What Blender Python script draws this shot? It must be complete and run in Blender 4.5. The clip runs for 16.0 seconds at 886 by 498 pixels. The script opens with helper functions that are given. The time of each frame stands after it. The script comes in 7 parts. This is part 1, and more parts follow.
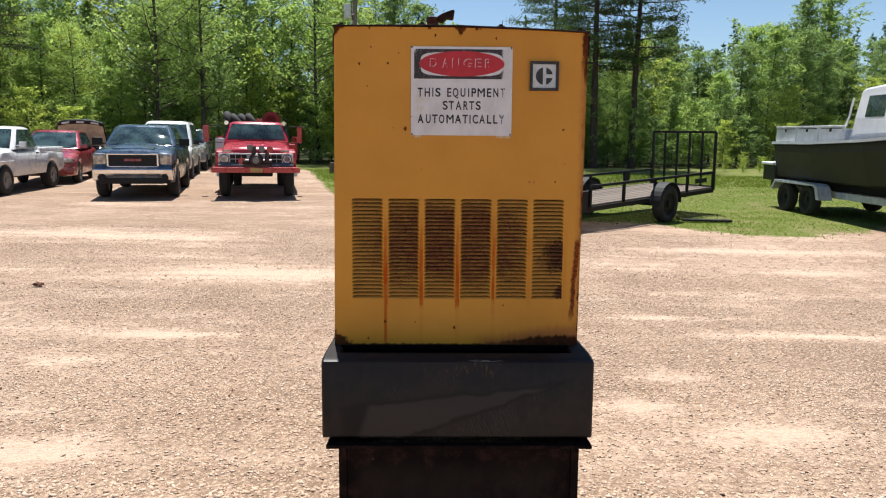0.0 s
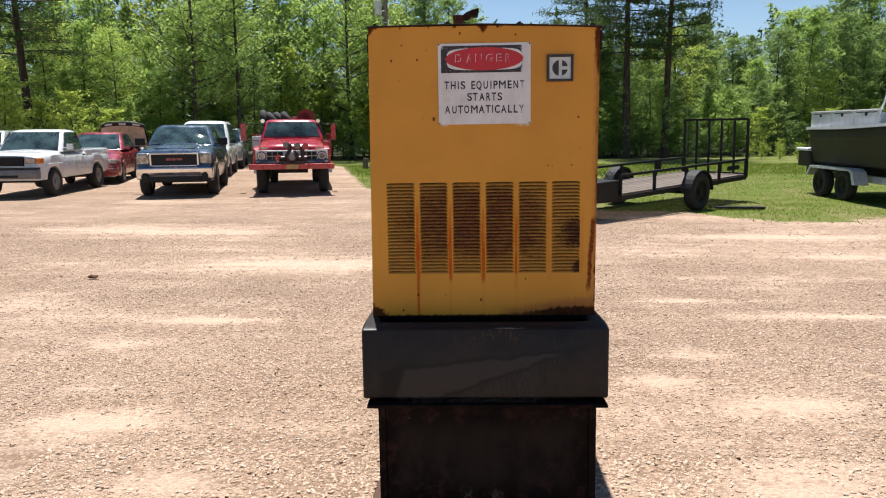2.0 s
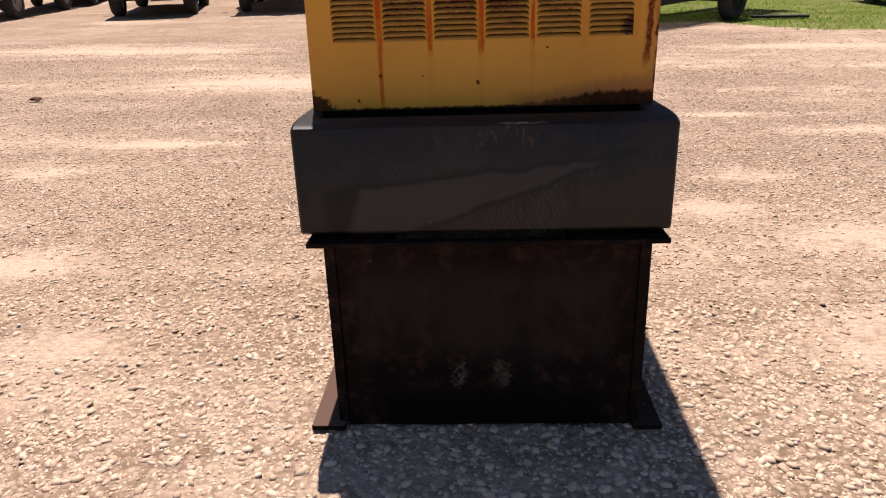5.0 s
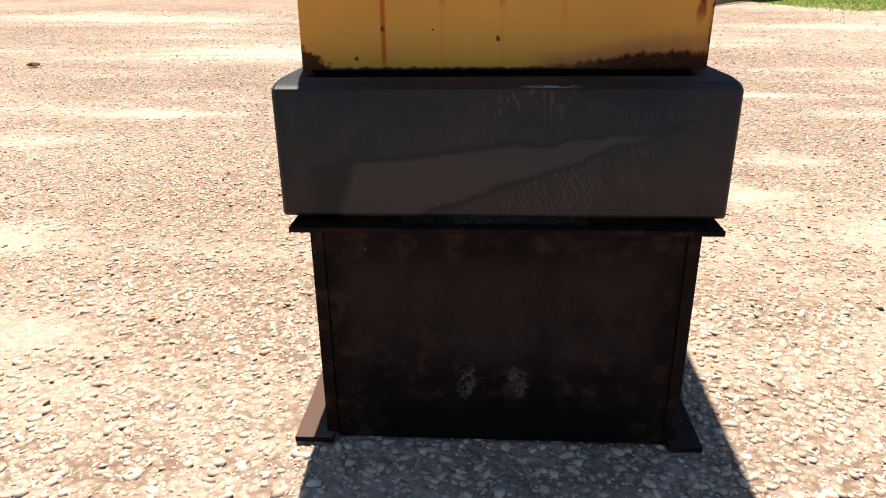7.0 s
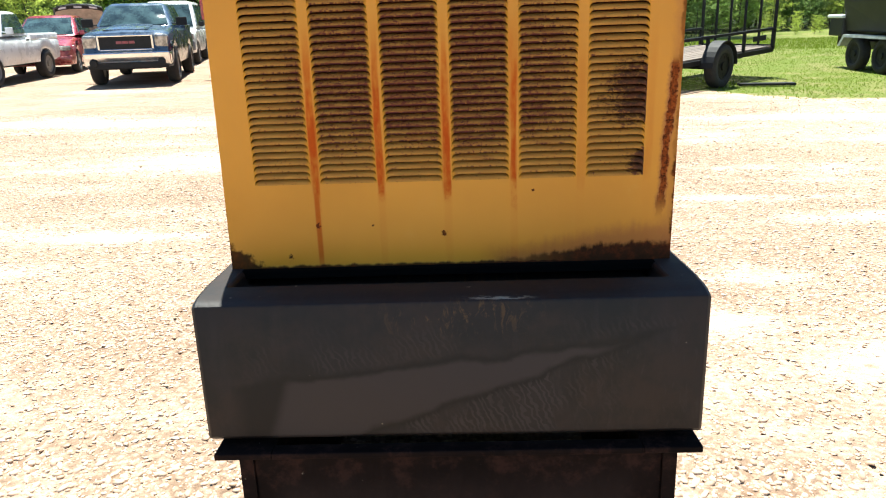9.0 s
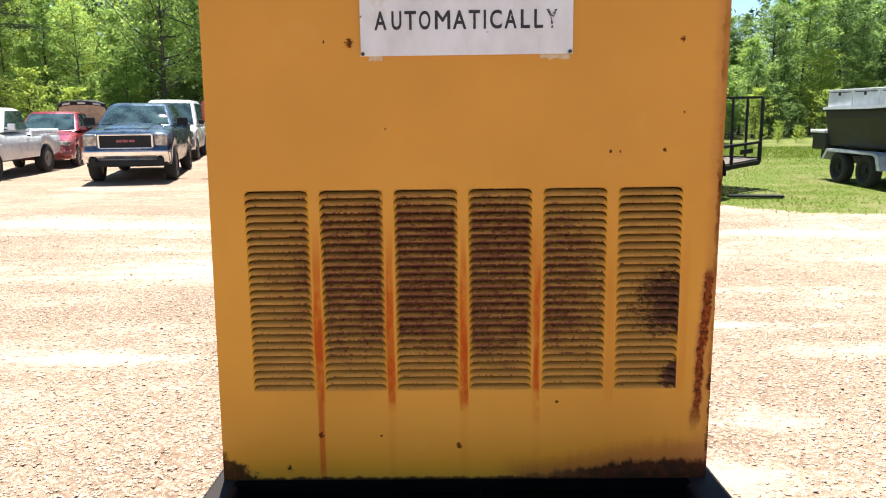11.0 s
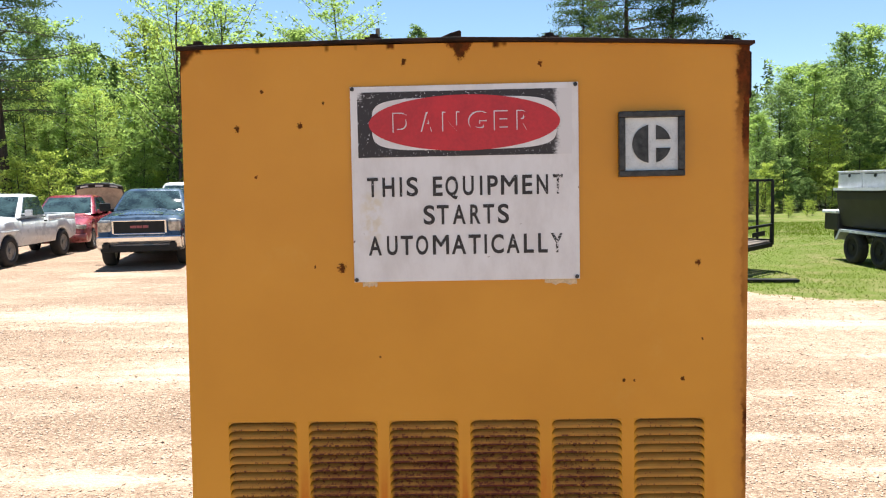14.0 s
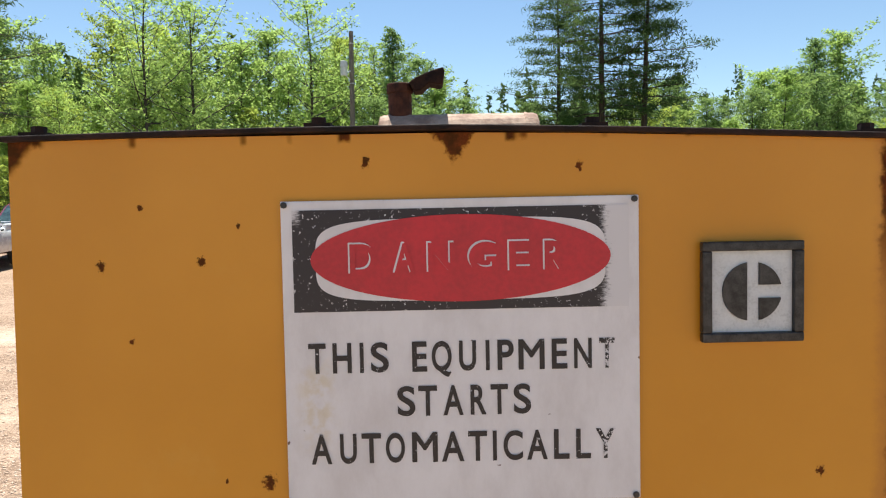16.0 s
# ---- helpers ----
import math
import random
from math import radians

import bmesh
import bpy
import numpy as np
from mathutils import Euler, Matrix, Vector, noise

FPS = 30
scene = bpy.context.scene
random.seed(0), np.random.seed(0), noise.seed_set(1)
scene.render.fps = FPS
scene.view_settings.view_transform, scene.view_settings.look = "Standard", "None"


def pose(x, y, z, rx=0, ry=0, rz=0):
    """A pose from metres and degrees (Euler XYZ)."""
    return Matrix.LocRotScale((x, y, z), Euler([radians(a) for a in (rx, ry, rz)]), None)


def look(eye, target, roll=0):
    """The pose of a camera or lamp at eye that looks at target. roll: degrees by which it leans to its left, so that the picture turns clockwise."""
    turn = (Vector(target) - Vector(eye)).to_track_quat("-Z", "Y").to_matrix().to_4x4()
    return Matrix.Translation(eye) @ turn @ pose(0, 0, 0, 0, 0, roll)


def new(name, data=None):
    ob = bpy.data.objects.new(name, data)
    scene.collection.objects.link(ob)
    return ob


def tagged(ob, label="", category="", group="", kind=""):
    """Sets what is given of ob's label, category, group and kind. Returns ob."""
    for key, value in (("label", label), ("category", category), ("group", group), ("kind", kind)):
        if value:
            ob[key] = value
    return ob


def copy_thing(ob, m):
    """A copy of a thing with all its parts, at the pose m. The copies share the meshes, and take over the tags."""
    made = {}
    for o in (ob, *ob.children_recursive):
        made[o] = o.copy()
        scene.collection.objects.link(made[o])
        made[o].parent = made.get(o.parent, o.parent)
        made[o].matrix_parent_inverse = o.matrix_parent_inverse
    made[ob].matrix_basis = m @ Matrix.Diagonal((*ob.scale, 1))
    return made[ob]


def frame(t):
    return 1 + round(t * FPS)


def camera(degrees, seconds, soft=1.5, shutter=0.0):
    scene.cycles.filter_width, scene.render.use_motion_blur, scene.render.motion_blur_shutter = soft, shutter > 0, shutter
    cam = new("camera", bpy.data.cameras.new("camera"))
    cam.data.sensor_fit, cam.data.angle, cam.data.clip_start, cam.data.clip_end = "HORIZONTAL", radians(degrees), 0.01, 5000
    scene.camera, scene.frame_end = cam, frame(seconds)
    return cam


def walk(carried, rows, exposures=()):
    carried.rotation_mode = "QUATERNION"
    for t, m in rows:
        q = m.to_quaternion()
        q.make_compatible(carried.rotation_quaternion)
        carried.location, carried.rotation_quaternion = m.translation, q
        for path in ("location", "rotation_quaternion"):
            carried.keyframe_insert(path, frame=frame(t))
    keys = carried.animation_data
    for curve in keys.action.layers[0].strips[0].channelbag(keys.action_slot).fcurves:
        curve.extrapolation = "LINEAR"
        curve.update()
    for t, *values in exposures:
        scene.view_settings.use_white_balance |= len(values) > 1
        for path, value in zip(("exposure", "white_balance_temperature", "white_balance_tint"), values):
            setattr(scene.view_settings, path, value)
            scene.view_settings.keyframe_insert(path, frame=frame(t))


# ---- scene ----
cam = camera(64.45, 16.0, 1.15)
PATH = [
    (0, (-0.066, 0.375, 1.685), (-0.069, 2.351, 1.377), 0.96),
    (0.5, (-0.037, 0.183, 1.686), (-0.076, 2.16, 1.385), -0.22),
    (1, (-0.022, 0.106, 1.673), (-0.087, 2.08, 1.354), 0.24),
    (1.5, (-0.029, 0.097, 1.673), (-0.114, 2.069, 1.349), -0.21),
    (2, (-0.036, 0.101, 1.663), (-0.135, 2.072, 1.339), -0.34),
    (2.5, (0.006, 0.186, 1.59), (-0.086, 2.132, 1.138), -1.24),
    (3, (0.052, 0.371, 1.52), (-0.053, 2.303, 1.012), -1.35),
    (3.5, (0.046, 0.54, 1.45), (-0.092, 2.427, 0.801), -1.96),
    (4, (-0.003, 0.711, 1.411), (-0.091, 2.589, 0.73), -1.70),
    (4.5, (-0.011, 0.895, 1.351), (-0.122, 2.75, 0.613), -1.40),
    (4.7, (0.001, 0.972, 1.32), (-0.119, 2.821, 0.566), -1.38),
    (6.8, (-0.027, 1.31, 1.22), (-0.144, 3.128, 0.394), -1.27),
    (7, (-0.012, 1.347, 1.188), (-0.163, 3.163, 0.365), -0.36),
    (7.5, (0.017, 1.434, 1.205), (-0.129, 3.248, 0.375), -1.45),
    (8, (0.024, 1.489, 1.256), (-0.097, 3.338, 0.503), -1.65),
    (8.5, (0.038, 1.543, 1.325), (-0.051, 3.416, 0.629), -1.76),
    (9, (0.044, 1.599, 1.398), (-0.047, 3.497, 0.774), -1.50),
    (9.5, (0.05, 1.633, 1.473), (-0.058, 3.555, 0.932), -1.88),
    (10, (0.028, 1.674, 1.559), (-0.082, 3.624, 1.129), -0.39),
    (10.2, (0.02, 1.7, 1.564), (-0.086, 3.653, 1.149), -0.17),
    (12.3, (-0.044, 1.796, 1.706), (-0.024, 3.774, 1.411), -0.76),
    (12.5, (-0.041, 1.809, 1.726), (-0.028, 3.789, 1.444), -0.47),
    (13, (-0.02, 1.829, 1.776), (-0.013, 3.816, 1.543), -0.88),
    (13.5, (-0.008, 1.848, 1.805), (-0.005, 3.838, 1.604), -0.46),
    (14, (0.007, 1.885, 1.855), (-0.087, 3.875, 1.684), -0.66),
    (14.5, (0.01, 1.929, 1.88), (-0.104, 3.919, 1.722), -0.38),
    (15, (-0.022, 2.025, 1.921), (-0.094, 4.018, 1.766), -0.84),
    (15.5, (-0.05, 2.146, 1.976), (-0.055, 4.138, 1.79), -0.85),
    (16, (-0.022, 2.326, 2.036), (-0.044, 4.319, 1.868), -0.63),
]
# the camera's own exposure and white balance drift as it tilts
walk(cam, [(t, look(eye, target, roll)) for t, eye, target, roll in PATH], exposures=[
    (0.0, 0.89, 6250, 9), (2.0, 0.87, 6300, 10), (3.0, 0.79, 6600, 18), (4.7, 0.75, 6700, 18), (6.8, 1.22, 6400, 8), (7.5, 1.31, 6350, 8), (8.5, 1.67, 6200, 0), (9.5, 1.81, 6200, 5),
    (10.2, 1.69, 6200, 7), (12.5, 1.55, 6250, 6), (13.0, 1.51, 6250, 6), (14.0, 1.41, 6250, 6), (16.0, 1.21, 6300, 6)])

# ---- light ----
SUN = Vector((-0.069, 0.364, 1.0)).normalized()
world = bpy.data.worlds.new("sky")
scene.world = world
world.use_nodes = True
sky = world.node_tree.nodes.new("ShaderNodeTexSky")
sky.sky_type, sky.sun_disc = "NISHITA", False
sky.sun_elevation, sky.sun_rotation = math.asin(SUN.z), math.atan2(SUN.x, SUN.y)
sky.air_density, sky.dust_density, sky.ozone_density = 1.0, 0.0, 2.0
background = world.node_tree.nodes["Background"]
background.inputs["Strength"].default_value = 0.061
world.node_tree.links.new(sky.outputs[0], background.inputs[0])
sun_data = bpy.data.lights.new("sun", "SUN")
sun_data.energy, sun_data.angle, sun_data.color = 5.0, radians(0.53), (1.0, 0.955, 0.88)
sun = new("sun", sun_data)
sun.matrix_world = look(SUN * 60, (0, 0, 0))


# ---- how the machine stands: settled, leaning back a little ----
FRONT = 3.0                       # the enclosure's front face
LOUVRE_X, LOUVRE_W, LOUVRE_PITCH = -0.4035, 0.1186, 0.1386
LOUVRE_Z0, LOUVRE_ROWS, LOUVRE_STEP = 1.083, 27, 0.01435
STANCE = pose(0, 2.8, 0, -2.1, -0.5, 1.14) @ Matrix.Translation((0, FRONT - 2.8, 0))


# ---- node helpers ----
class Nodes:
    """Short forms for the nodes of one material."""

    def __init__(self, name):
        self.material = bpy.data.materials.new(name)
        self.material.use_nodes = True
        self.tree = self.material.node_tree
        self.bsdf = self.tree.nodes["Principled BSDF"]
        self.out = self.tree.nodes["Material Output"]

    def add(self, kind):
        return self.tree.nodes.new("ShaderNode" + kind)

    def put(self, socket, value):
        if isinstance(value, bpy.types.NodeSocket):
            self.tree.links.new(value, socket)
        elif isinstance(value, (tuple, list)) and len(value) == 3 and socket.type == "RGBA":
            socket.default_value = (*value, 1)
        else:
            socket.default_value = value

    def math(self, op, a, b=0.0, clamp=False):
        n = self.add("Math")
        n.operation, n.use_clamp = op, clamp
        self.put(n.inputs[0], a)
        self.put(n.inputs[1], b)
        return n.outputs[0]

    def ramp(self, value, lo, hi, a=0.0, b=1.0):
        """value from lo..hi mapped smoothly to a..b."""
        n = self.add("MapRange")
        n.interpolation_type = "SMOOTHSTEP"
        self.put(n.inputs[0], value)
        for i, v in enumerate((lo, hi, a, b)):
            self.put(n.inputs[i + 1], v)
        return n.outputs[0]

    def mix(self, f, a, b):
        n = self.add("Mix")
        n.data_type = "RGBA"
        self.put(n.inputs[0], f)
        self.put(n.inputs[6], a)
        self.put(n.inputs[7], b)
        return n.outputs[2]

    def position(self):
        return self.add("NewGeometry").outputs["Position"]

    def machine(self):
        """Places on the generator, in its own upright frame."""
        n = self.add("Mapping")
        self.put(n.inputs["Vector"], self.position())
        back = Matrix.Translation((0, FRONT, 0)) @ STANCE.inverted()
        n.inputs["Location"].default_value = back.to_translation()
        n.inputs["Rotation"].default_value = back.to_euler()
        return n.outputs[0]

    def local(self):
        return self.add("TexCoord").outputs["Object"]

    def split(self, vector):
        n = self.add("SeparateXYZ")
        self.put(n.inputs[0], vector)
        return n.outputs

    def scaled(self, vector, s):
        n = self.add("VectorMath")
        n.operation = "MULTIPLY"
        self.put(n.inputs[0], vector)
        n.inputs[1].default_value = s
        return n.outputs[0]

    def noise(self, vector, scale, detail=4.0, rough=0.55, distortion=0.0):
        n = self.add("TexNoise")
        self.put(n.inputs["Vector"], vector)
        n.inputs["Scale"].default_value, n.inputs["Detail"].default_value = scale, detail
        n.inputs["Roughness"].default_value, n.inputs["Distortion"].default_value = rough, distortion
        return n.outputs[0]

    def cells(self, vector, scale, output="Distance"):
        n = self.add("TexVoronoi")
        self.put(n.inputs["Vector"], vector)
        n.inputs["Scale"].default_value = scale
        return n.outputs[output]

    def attribute(self, name):
        n = self.add("Attribute")
        n.attribute_name = name
        return n.outputs["Fac"]

    def bump(self, height, strength=0.3, distance=0.01):
        n = self.add("Bump")
        n.inputs["Strength"].default_value, n.inputs["Distance"].default_value = strength, distance
        self.put(n.inputs["Height"], height)
        self.put(self.bsdf.inputs["Normal"], n.outputs[0])

    def finish(self, colour, rough=0.5, metal=0.0, **others):
        self.put(self.bsdf.inputs["Base Color"], colour)
        self.put(self.bsdf.inputs["Roughness"], rough)
        self.put(self.bsdf.inputs["Metallic"], metal)
        for key, value in others.items():
            self.put(self.bsdf.inputs[key.replace("_", " ").title().replace("Ior", "IOR")], value)
        return self.material


def plain(name, colour, rough=0.5, metal=0.0, vary=0.15, scale=9.0, bump=0.0, **others):
    """A painted or bare surface with blotches at two scales."""
    n = Nodes(name)
    p = n.local()
    f = n.math("ADD", n.math("MULTIPLY", n.noise(p, scale), 0.6), n.math("MULTIPLY", n.noise(p, scale * 9), 0.4))
    dark = tuple(c * (1 - vary * 1.6) for c in colour)
    light = tuple(min(1, c * (1 + vary)) for c in colour)
    if bump:
        n.bump(n.noise(p, scale * 12), bump, 0.004)
    return n.finish(n.mix(n.ramp(f, 0.3, 0.7), dark, light), n.ramp(f, 0.25, 0.75, max(0.015, rough - 0.08), min(1, rough + (0.1 if rough > 0.1 else 0.01))), metal, **others)


# ---- materials ----
def make_ground():
    n = Nodes("gravel_and_grass")
    p = n.position()
    grass, sand, forest = n.attribute("grass"), n.attribute("sand"), n.attribute("forest")
    stones = n.cells(p, 46.0, "Color")
    tone = n.split(stones)[0]
    gap = n.cells(p, 46.0)
    big = n.noise(p, 0.7, 5.0)
    fine = n.noise(p, 26.0, 5.0, 0.7)
    gravel = n.mix(tone, (0.2, 0.13, 0.087), (0.43, 0.305, 0.22))
    gravel = n.mix(n.ramp(gap, 0.35, 0.75), gravel, (0.17, 0.11, 0.072))
    gravel = n.mix(n.ramp(big, 0.35, 0.7, 0.0, 0.5), gravel, n.mix(tone, (0.28, 0.19, 0.13), (0.46, 0.335, 0.24)))
    dust = n.mix(fine, (0.44, 0.308, 0.224), (0.61, 0.455, 0.345))
    streaks = n.noise(n.scaled(p, (0.35, 2.4, 1)), 1.0, 8.0, 0.75)
    mottle = n.noise(p, 5.0, 6.0, 0.75)
    sandy = n.math("ADD", n.math("MULTIPLY", sand, 0.75), n.math("MULTIPLY", n.math("SUBTRACT", streaks, 0.5), 0.95))
    sandy = n.math("ADD", sandy, n.math("MULTIPLY", n.math("SUBTRACT", mottle, 0.5), 0.9))
    sandy = n.ramp(n.math("ADD", sandy, n.math("MULTIPLY", n.math("SUBTRACT", fine, 0.5), 0.6)), 0.08, 0.66, 0.0, 0.85)
    gravel = n.mix(sandy, gravel, dust)
    ruts = n.noise(n.scaled(p, (0.45, 6.5, 1)), 1.0, 9.0, 0.72, 0.4)
    specks = n.noise(n.scaled(p, (1, 1.3, 1)), 15.0, 7.0, 0.8)
    worn = n.ramp(n.math("ADD", n.math("MULTIPLY", ruts, 0.55), n.math("MULTIPLY", specks, 0.55)), 0.55, 0.68, 0.0, 0.62)
    gravel = n.mix(worn, gravel, n.mix(tone, (0.16, 0.097, 0.062), (0.28, 0.178, 0.116)))
    blade = n.noise(n.scaled(p, (1, 0.5, 1)), 30.0, 6.0, 0.75)
    patch = n.noise(p, 0.9, 5.0, 0.6)
    green = n.mix(blade, (0.052, 0.076, 0.009), (0.145, 0.178, 0.027))
    green = n.mix(n.ramp(patch, 0.42, 0.66, 0.0, 0.7), green, n.mix(blade, (0.12, 0.115, 0.04), (0.25, 0.21, 0.095)))
    gravel = n.mix(n.ramp(n.noise(n.scaled(p, (0.8, 2.2, 1)), 3.2, 8.0, 0.75), 0.55, 0.72, 0.0, 0.45), gravel, (0.17, 0.112, 0.072))
    edge = n.ramp(n.math("ADD", grass, n.math("MULTIPLY", n.math("SUBTRACT", n.noise(p, 2.2, 6.0, 0.7), 0.5), 0.9)), 0.42, 0.58)
    colour = n.mix(edge, gravel, green)
    litter = n.mix(n.noise(p, 7.0, 6.0, 0.7), (0.022, 0.026, 0.01), (0.06, 0.068, 0.024))
    colour = n.mix(forest, colour, litter)
    n.bump(n.math("ADD", n.math("ADD", n.math("MULTIPLY", gap, -0.7), n.math("MULTIPLY", fine, 0.6)), n.math("MULTIPLY", n.math("ADD", ruts, specks), 0.9)), 0.8, 0.018)
    return n.finish(colour, 0.92, specular_ior_level=0.2)


def make_pebbles():
    n = Nodes("river_pebbles")
    r = n.add("NewGeometry").outputs["Random Per Island"]
    ramp = n.add("ValToRGB")
    n.put(ramp.inputs[0], r)
    stops = [(0.0, (0.17, 0.105, 0.065)), (0.2, (0.31, 0.205, 0.14)), (0.4, (0.45, 0.32, 0.23)), (0.65, (0.53, 0.4, 0.305)),
             (0.82, (0.4, 0.34, 0.28)), (0.92, (0.6, 0.5, 0.4)), (1.0, (0.27, 0.14, 0.075))]
    while len(ramp.color_ramp.elements) < len(stops):
        ramp.color_ramp.elements.new(0.5)
    for e, (at, c) in zip(ramp.color_ramp.elements, stops):
        e.position, e.color = at, (*c, 1)
    f = n.noise(n.position(), 160.0, 3.0)
    dusty = n.noise(n.position(), 1.3, 4.0)
    c = n.mix(n.math("MULTIPLY", f, 0.35), ramp.outputs[0], (0.5, 0.37, 0.27))
    c = n.mix(n.ramp(dusty, 0.35, 0.75, 0.25, 0.7), c, (0.56, 0.4, 0.29))
    return n.finish(c, 0.8, specular_ior_level=0.25)


def rust_spots(n, x, z, wobble):
    """Chips in the paint, each a small ragged blot: their places and radii in metres."""
    chips = [(-0.328, 2.032, 0.003), (-0.224, 2.011, 0.0023), (-0.265, 1.973, 0.0046), (-0.371, 1.97, 0.0046), (-0.341, 1.889, 0.003),
             (-0.2, 1.734, 0.0068), (-0.088, 2.075, 0.0046), (0.139, 2.068, 0.0038), (0.398, 1.733, 0.0046), (0.404, 1.605, 0.0023),
             (0.371, 1.536, 0.0032), (0.273, 1.535, 0.0026), (0.291, 1.534, 0.0026), (0.181, 1.058, 0.0032), (-0.138, 1.581, 0.0022),
             (-0.16, 0.991, 0.0022), (-0.341, 0.925, 0.0054), (-0.277, 0.993, 0.0054), (-0.008, 0.969, 0.0054), (-0.245, 1.736, 0.002)]
    total = 0.0
    for cx, cz, r in chips:
        d = n.math("SQRT", n.math("ADD", n.math("POWER", n.math("SUBTRACT", x, cx), 2.0), n.math("POWER", n.math("MULTIPLY", n.math("SUBTRACT", z, cz), 0.8), 2.0)))
        d = n.math("ADD", d, n.math("MULTIPLY", wobble, r * 4.0))
        total = n.math("MAXIMUM", total, n.ramp(d, r * 0.6, r * 1.1, 1.0, 0.0))
    return total


def make_yellow():
    """Weathered yellow enamel with rust where the sheet has let water in."""
    n = Nodes("weathered_yellow_enamel")
    p = n.machine()
    x, y, z = n.split(p)
    rough_noise = n.math("SUBTRACT", n.noise(p, 38.0, 6.0, 0.7), 0.5)
    wide = n.math("SUBTRACT", n.noise(p, 9.0, 5.0, 0.65), 0.5)
    runs = n.math("SUBTRACT", n.noise(n.scaled(p, (60, 60, 4)), 1.0, 4.0), 0.5)
    paint = n.mix(n.ramp(n.noise(p, 2.4, 4.0), 0.3, 0.7), (0.59, 0.248, 0.011), (0.67, 0.296, 0.019))
    paint = n.mix(n.ramp(n.noise(p, 5.0, 6.0, 0.7), 0.58, 0.8, 0.0, 0.25), paint, (0.68, 0.4, 0.09))
    front = n.math("LESS_THAN", y, 3.02)
    # a ragged band runs down beside the corner on the right, and the corner's edge is rusted through
    side = n.math("ADD", x, n.math("ADD", n.math("MULTIPLY", wide, 0.02), n.math("MULTIPLY", rough_noise, 0.025)))
    ragged = n.noise(p, 120.0, 4.0, 0.75)
    track = n.math("SUBTRACT", side, n.math("SUBTRACT", 0.463, n.math("MULTIPLY", n.math("SUBTRACT", 1.305, z), 0.06)))
    low = n.math("MULTIPLY", n.ramp(z, 1.325, 1.3), n.ramp(z, 0.98, 1.06))
    corner = n.math("MULTIPLY", n.ramp(n.math("ADD", n.math("ABSOLUTE", track), n.math("MULTIPLY", n.math("SUBTRACT", ragged, 0.5), 0.012)), 0.0085, 0.0055), low)
    thin = n.math("MULTIPLY", n.ramp(side, 0.467, 0.473), n.ramp(n.noise(p, 5.0, 3.0), 0.4, 0.55, 0.2, 1.0))
    top_right = n.math("MULTIPLY", n.ramp(side, 0.459, 0.466), n.ramp(z, 1.9, 2.04))
    ragged_z = n.math("ADD", z, n.math("ADD", n.math("MULTIPLY", runs, 0.03), n.math("ADD", n.math("MULTIPLY", wide, 0.03), n.math("MULTIPLY", rough_noise, 0.03))))
    bottom = n.math("MULTIPLY", n.ramp(n.math("SUBTRACT", ragged_z, n.ramp(x, 0.1, 0.47, 0.0, 0.026)), 0.921, 0.908), n.ramp(x, 0.08, 0.3, 0.5, 1.0))
    bottom = n.math("MULTIPLY", bottom, n.ramp(n.math("ADD", x, n.math("MULTIPLY", wide, 0.1)), 0.1, 0.14))
    foot_left = n.ramp(n.math("ADD", n.math("ADD", x, n.math("MULTIPLY", n.math("SUBTRACT", ragged_z, 0.9), 1.5)), n.math("MULTIPLY", rough_noise, 0.08)), -0.375, -0.4)
    rim = n.ramp(n.math("ADD", z, n.math("MULTIPLY", runs, 0.015)), 0.908, 0.902)
    top_left = n.ramp(n.math("SUBTRACT", n.math("ADD", x, n.math("MULTIPLY", wide, 0.05)), n.math("MULTIPLY", n.math("SUBTRACT", z, 2.11), 0.75)), -0.425, -0.437)
    top_left = n.math("MULTIPLY", top_left, n.ramp(z, 2.045, 2.06))
    mid = n.math("ADD", n.math("ABSOLUTE", n.math("SUBTRACT", n.math("ADD", x, n.math("MULTIPLY", wide, 0.05)), 0.004)), n.math("MULTIPLY", n.math("SUBTRACT", 2.11, z), 0.8))
    top_mid = n.math("MULTIPLY", n.ramp(n.math("ADD", mid, n.math("MULTIPLY", rough_noise, 0.06)), 0.03, 0.022), n.ramp(z, 2.068, 2.078))
    seam = n.math("MULTIPLY", n.ramp(n.math("ADD", z, n.math("MULTIPLY", rough_noise, 0.02)), 2.093, 2.1), n.ramp(n.noise(n.scaled(p, (22, 0, 0)), 1.0, 2.0), 0.56, 0.64))
    rust = 0.0
    for f in (corner, thin, top_right, bottom, foot_left, rim, top_left, top_mid, seam, rust_spots(n, x, z, n.math("SUBTRACT", n.noise(p, 170.0, 4.0, 0.7), 0.5))):
        rust = n.math("MAXIMUM", rust, f)
    rust = n.math("MULTIPLY", rust, front)
    # orange water streaks on the strips between the louvre columns and under them
    column = n.math("ABSOLUTE", n.math("SUBTRACT", n.math("FRACT", n.math("DIVIDE", n.math("ADD", x, 0.275), 0.1386)), 0.5))
    patchy = n.ramp(n.noise(n.scaled(p, (30, 1, 9)), 1.0, 4.0, 0.7), 0.34, 0.6, 0.5, 1.0)
    narrow = n.math("MULTIPLY", n.ramp(n.math("ADD", column, n.math("MULTIPLY", runs, 0.14)), 0.425, 0.472), patchy)
    inside = n.math("MULTIPLY", n.ramp(x, -0.31, -0.29), n.ramp(x, 0.27, 0.15, 0.25, 1.0))
    height = n.math("MULTIPLY", n.ramp(z, 1.44, 1.26), n.ramp(n.math("ADD", z, n.math("MULTIPLY", wide, 0.22)), 1.03, 1.085, 0.12, 1.0))
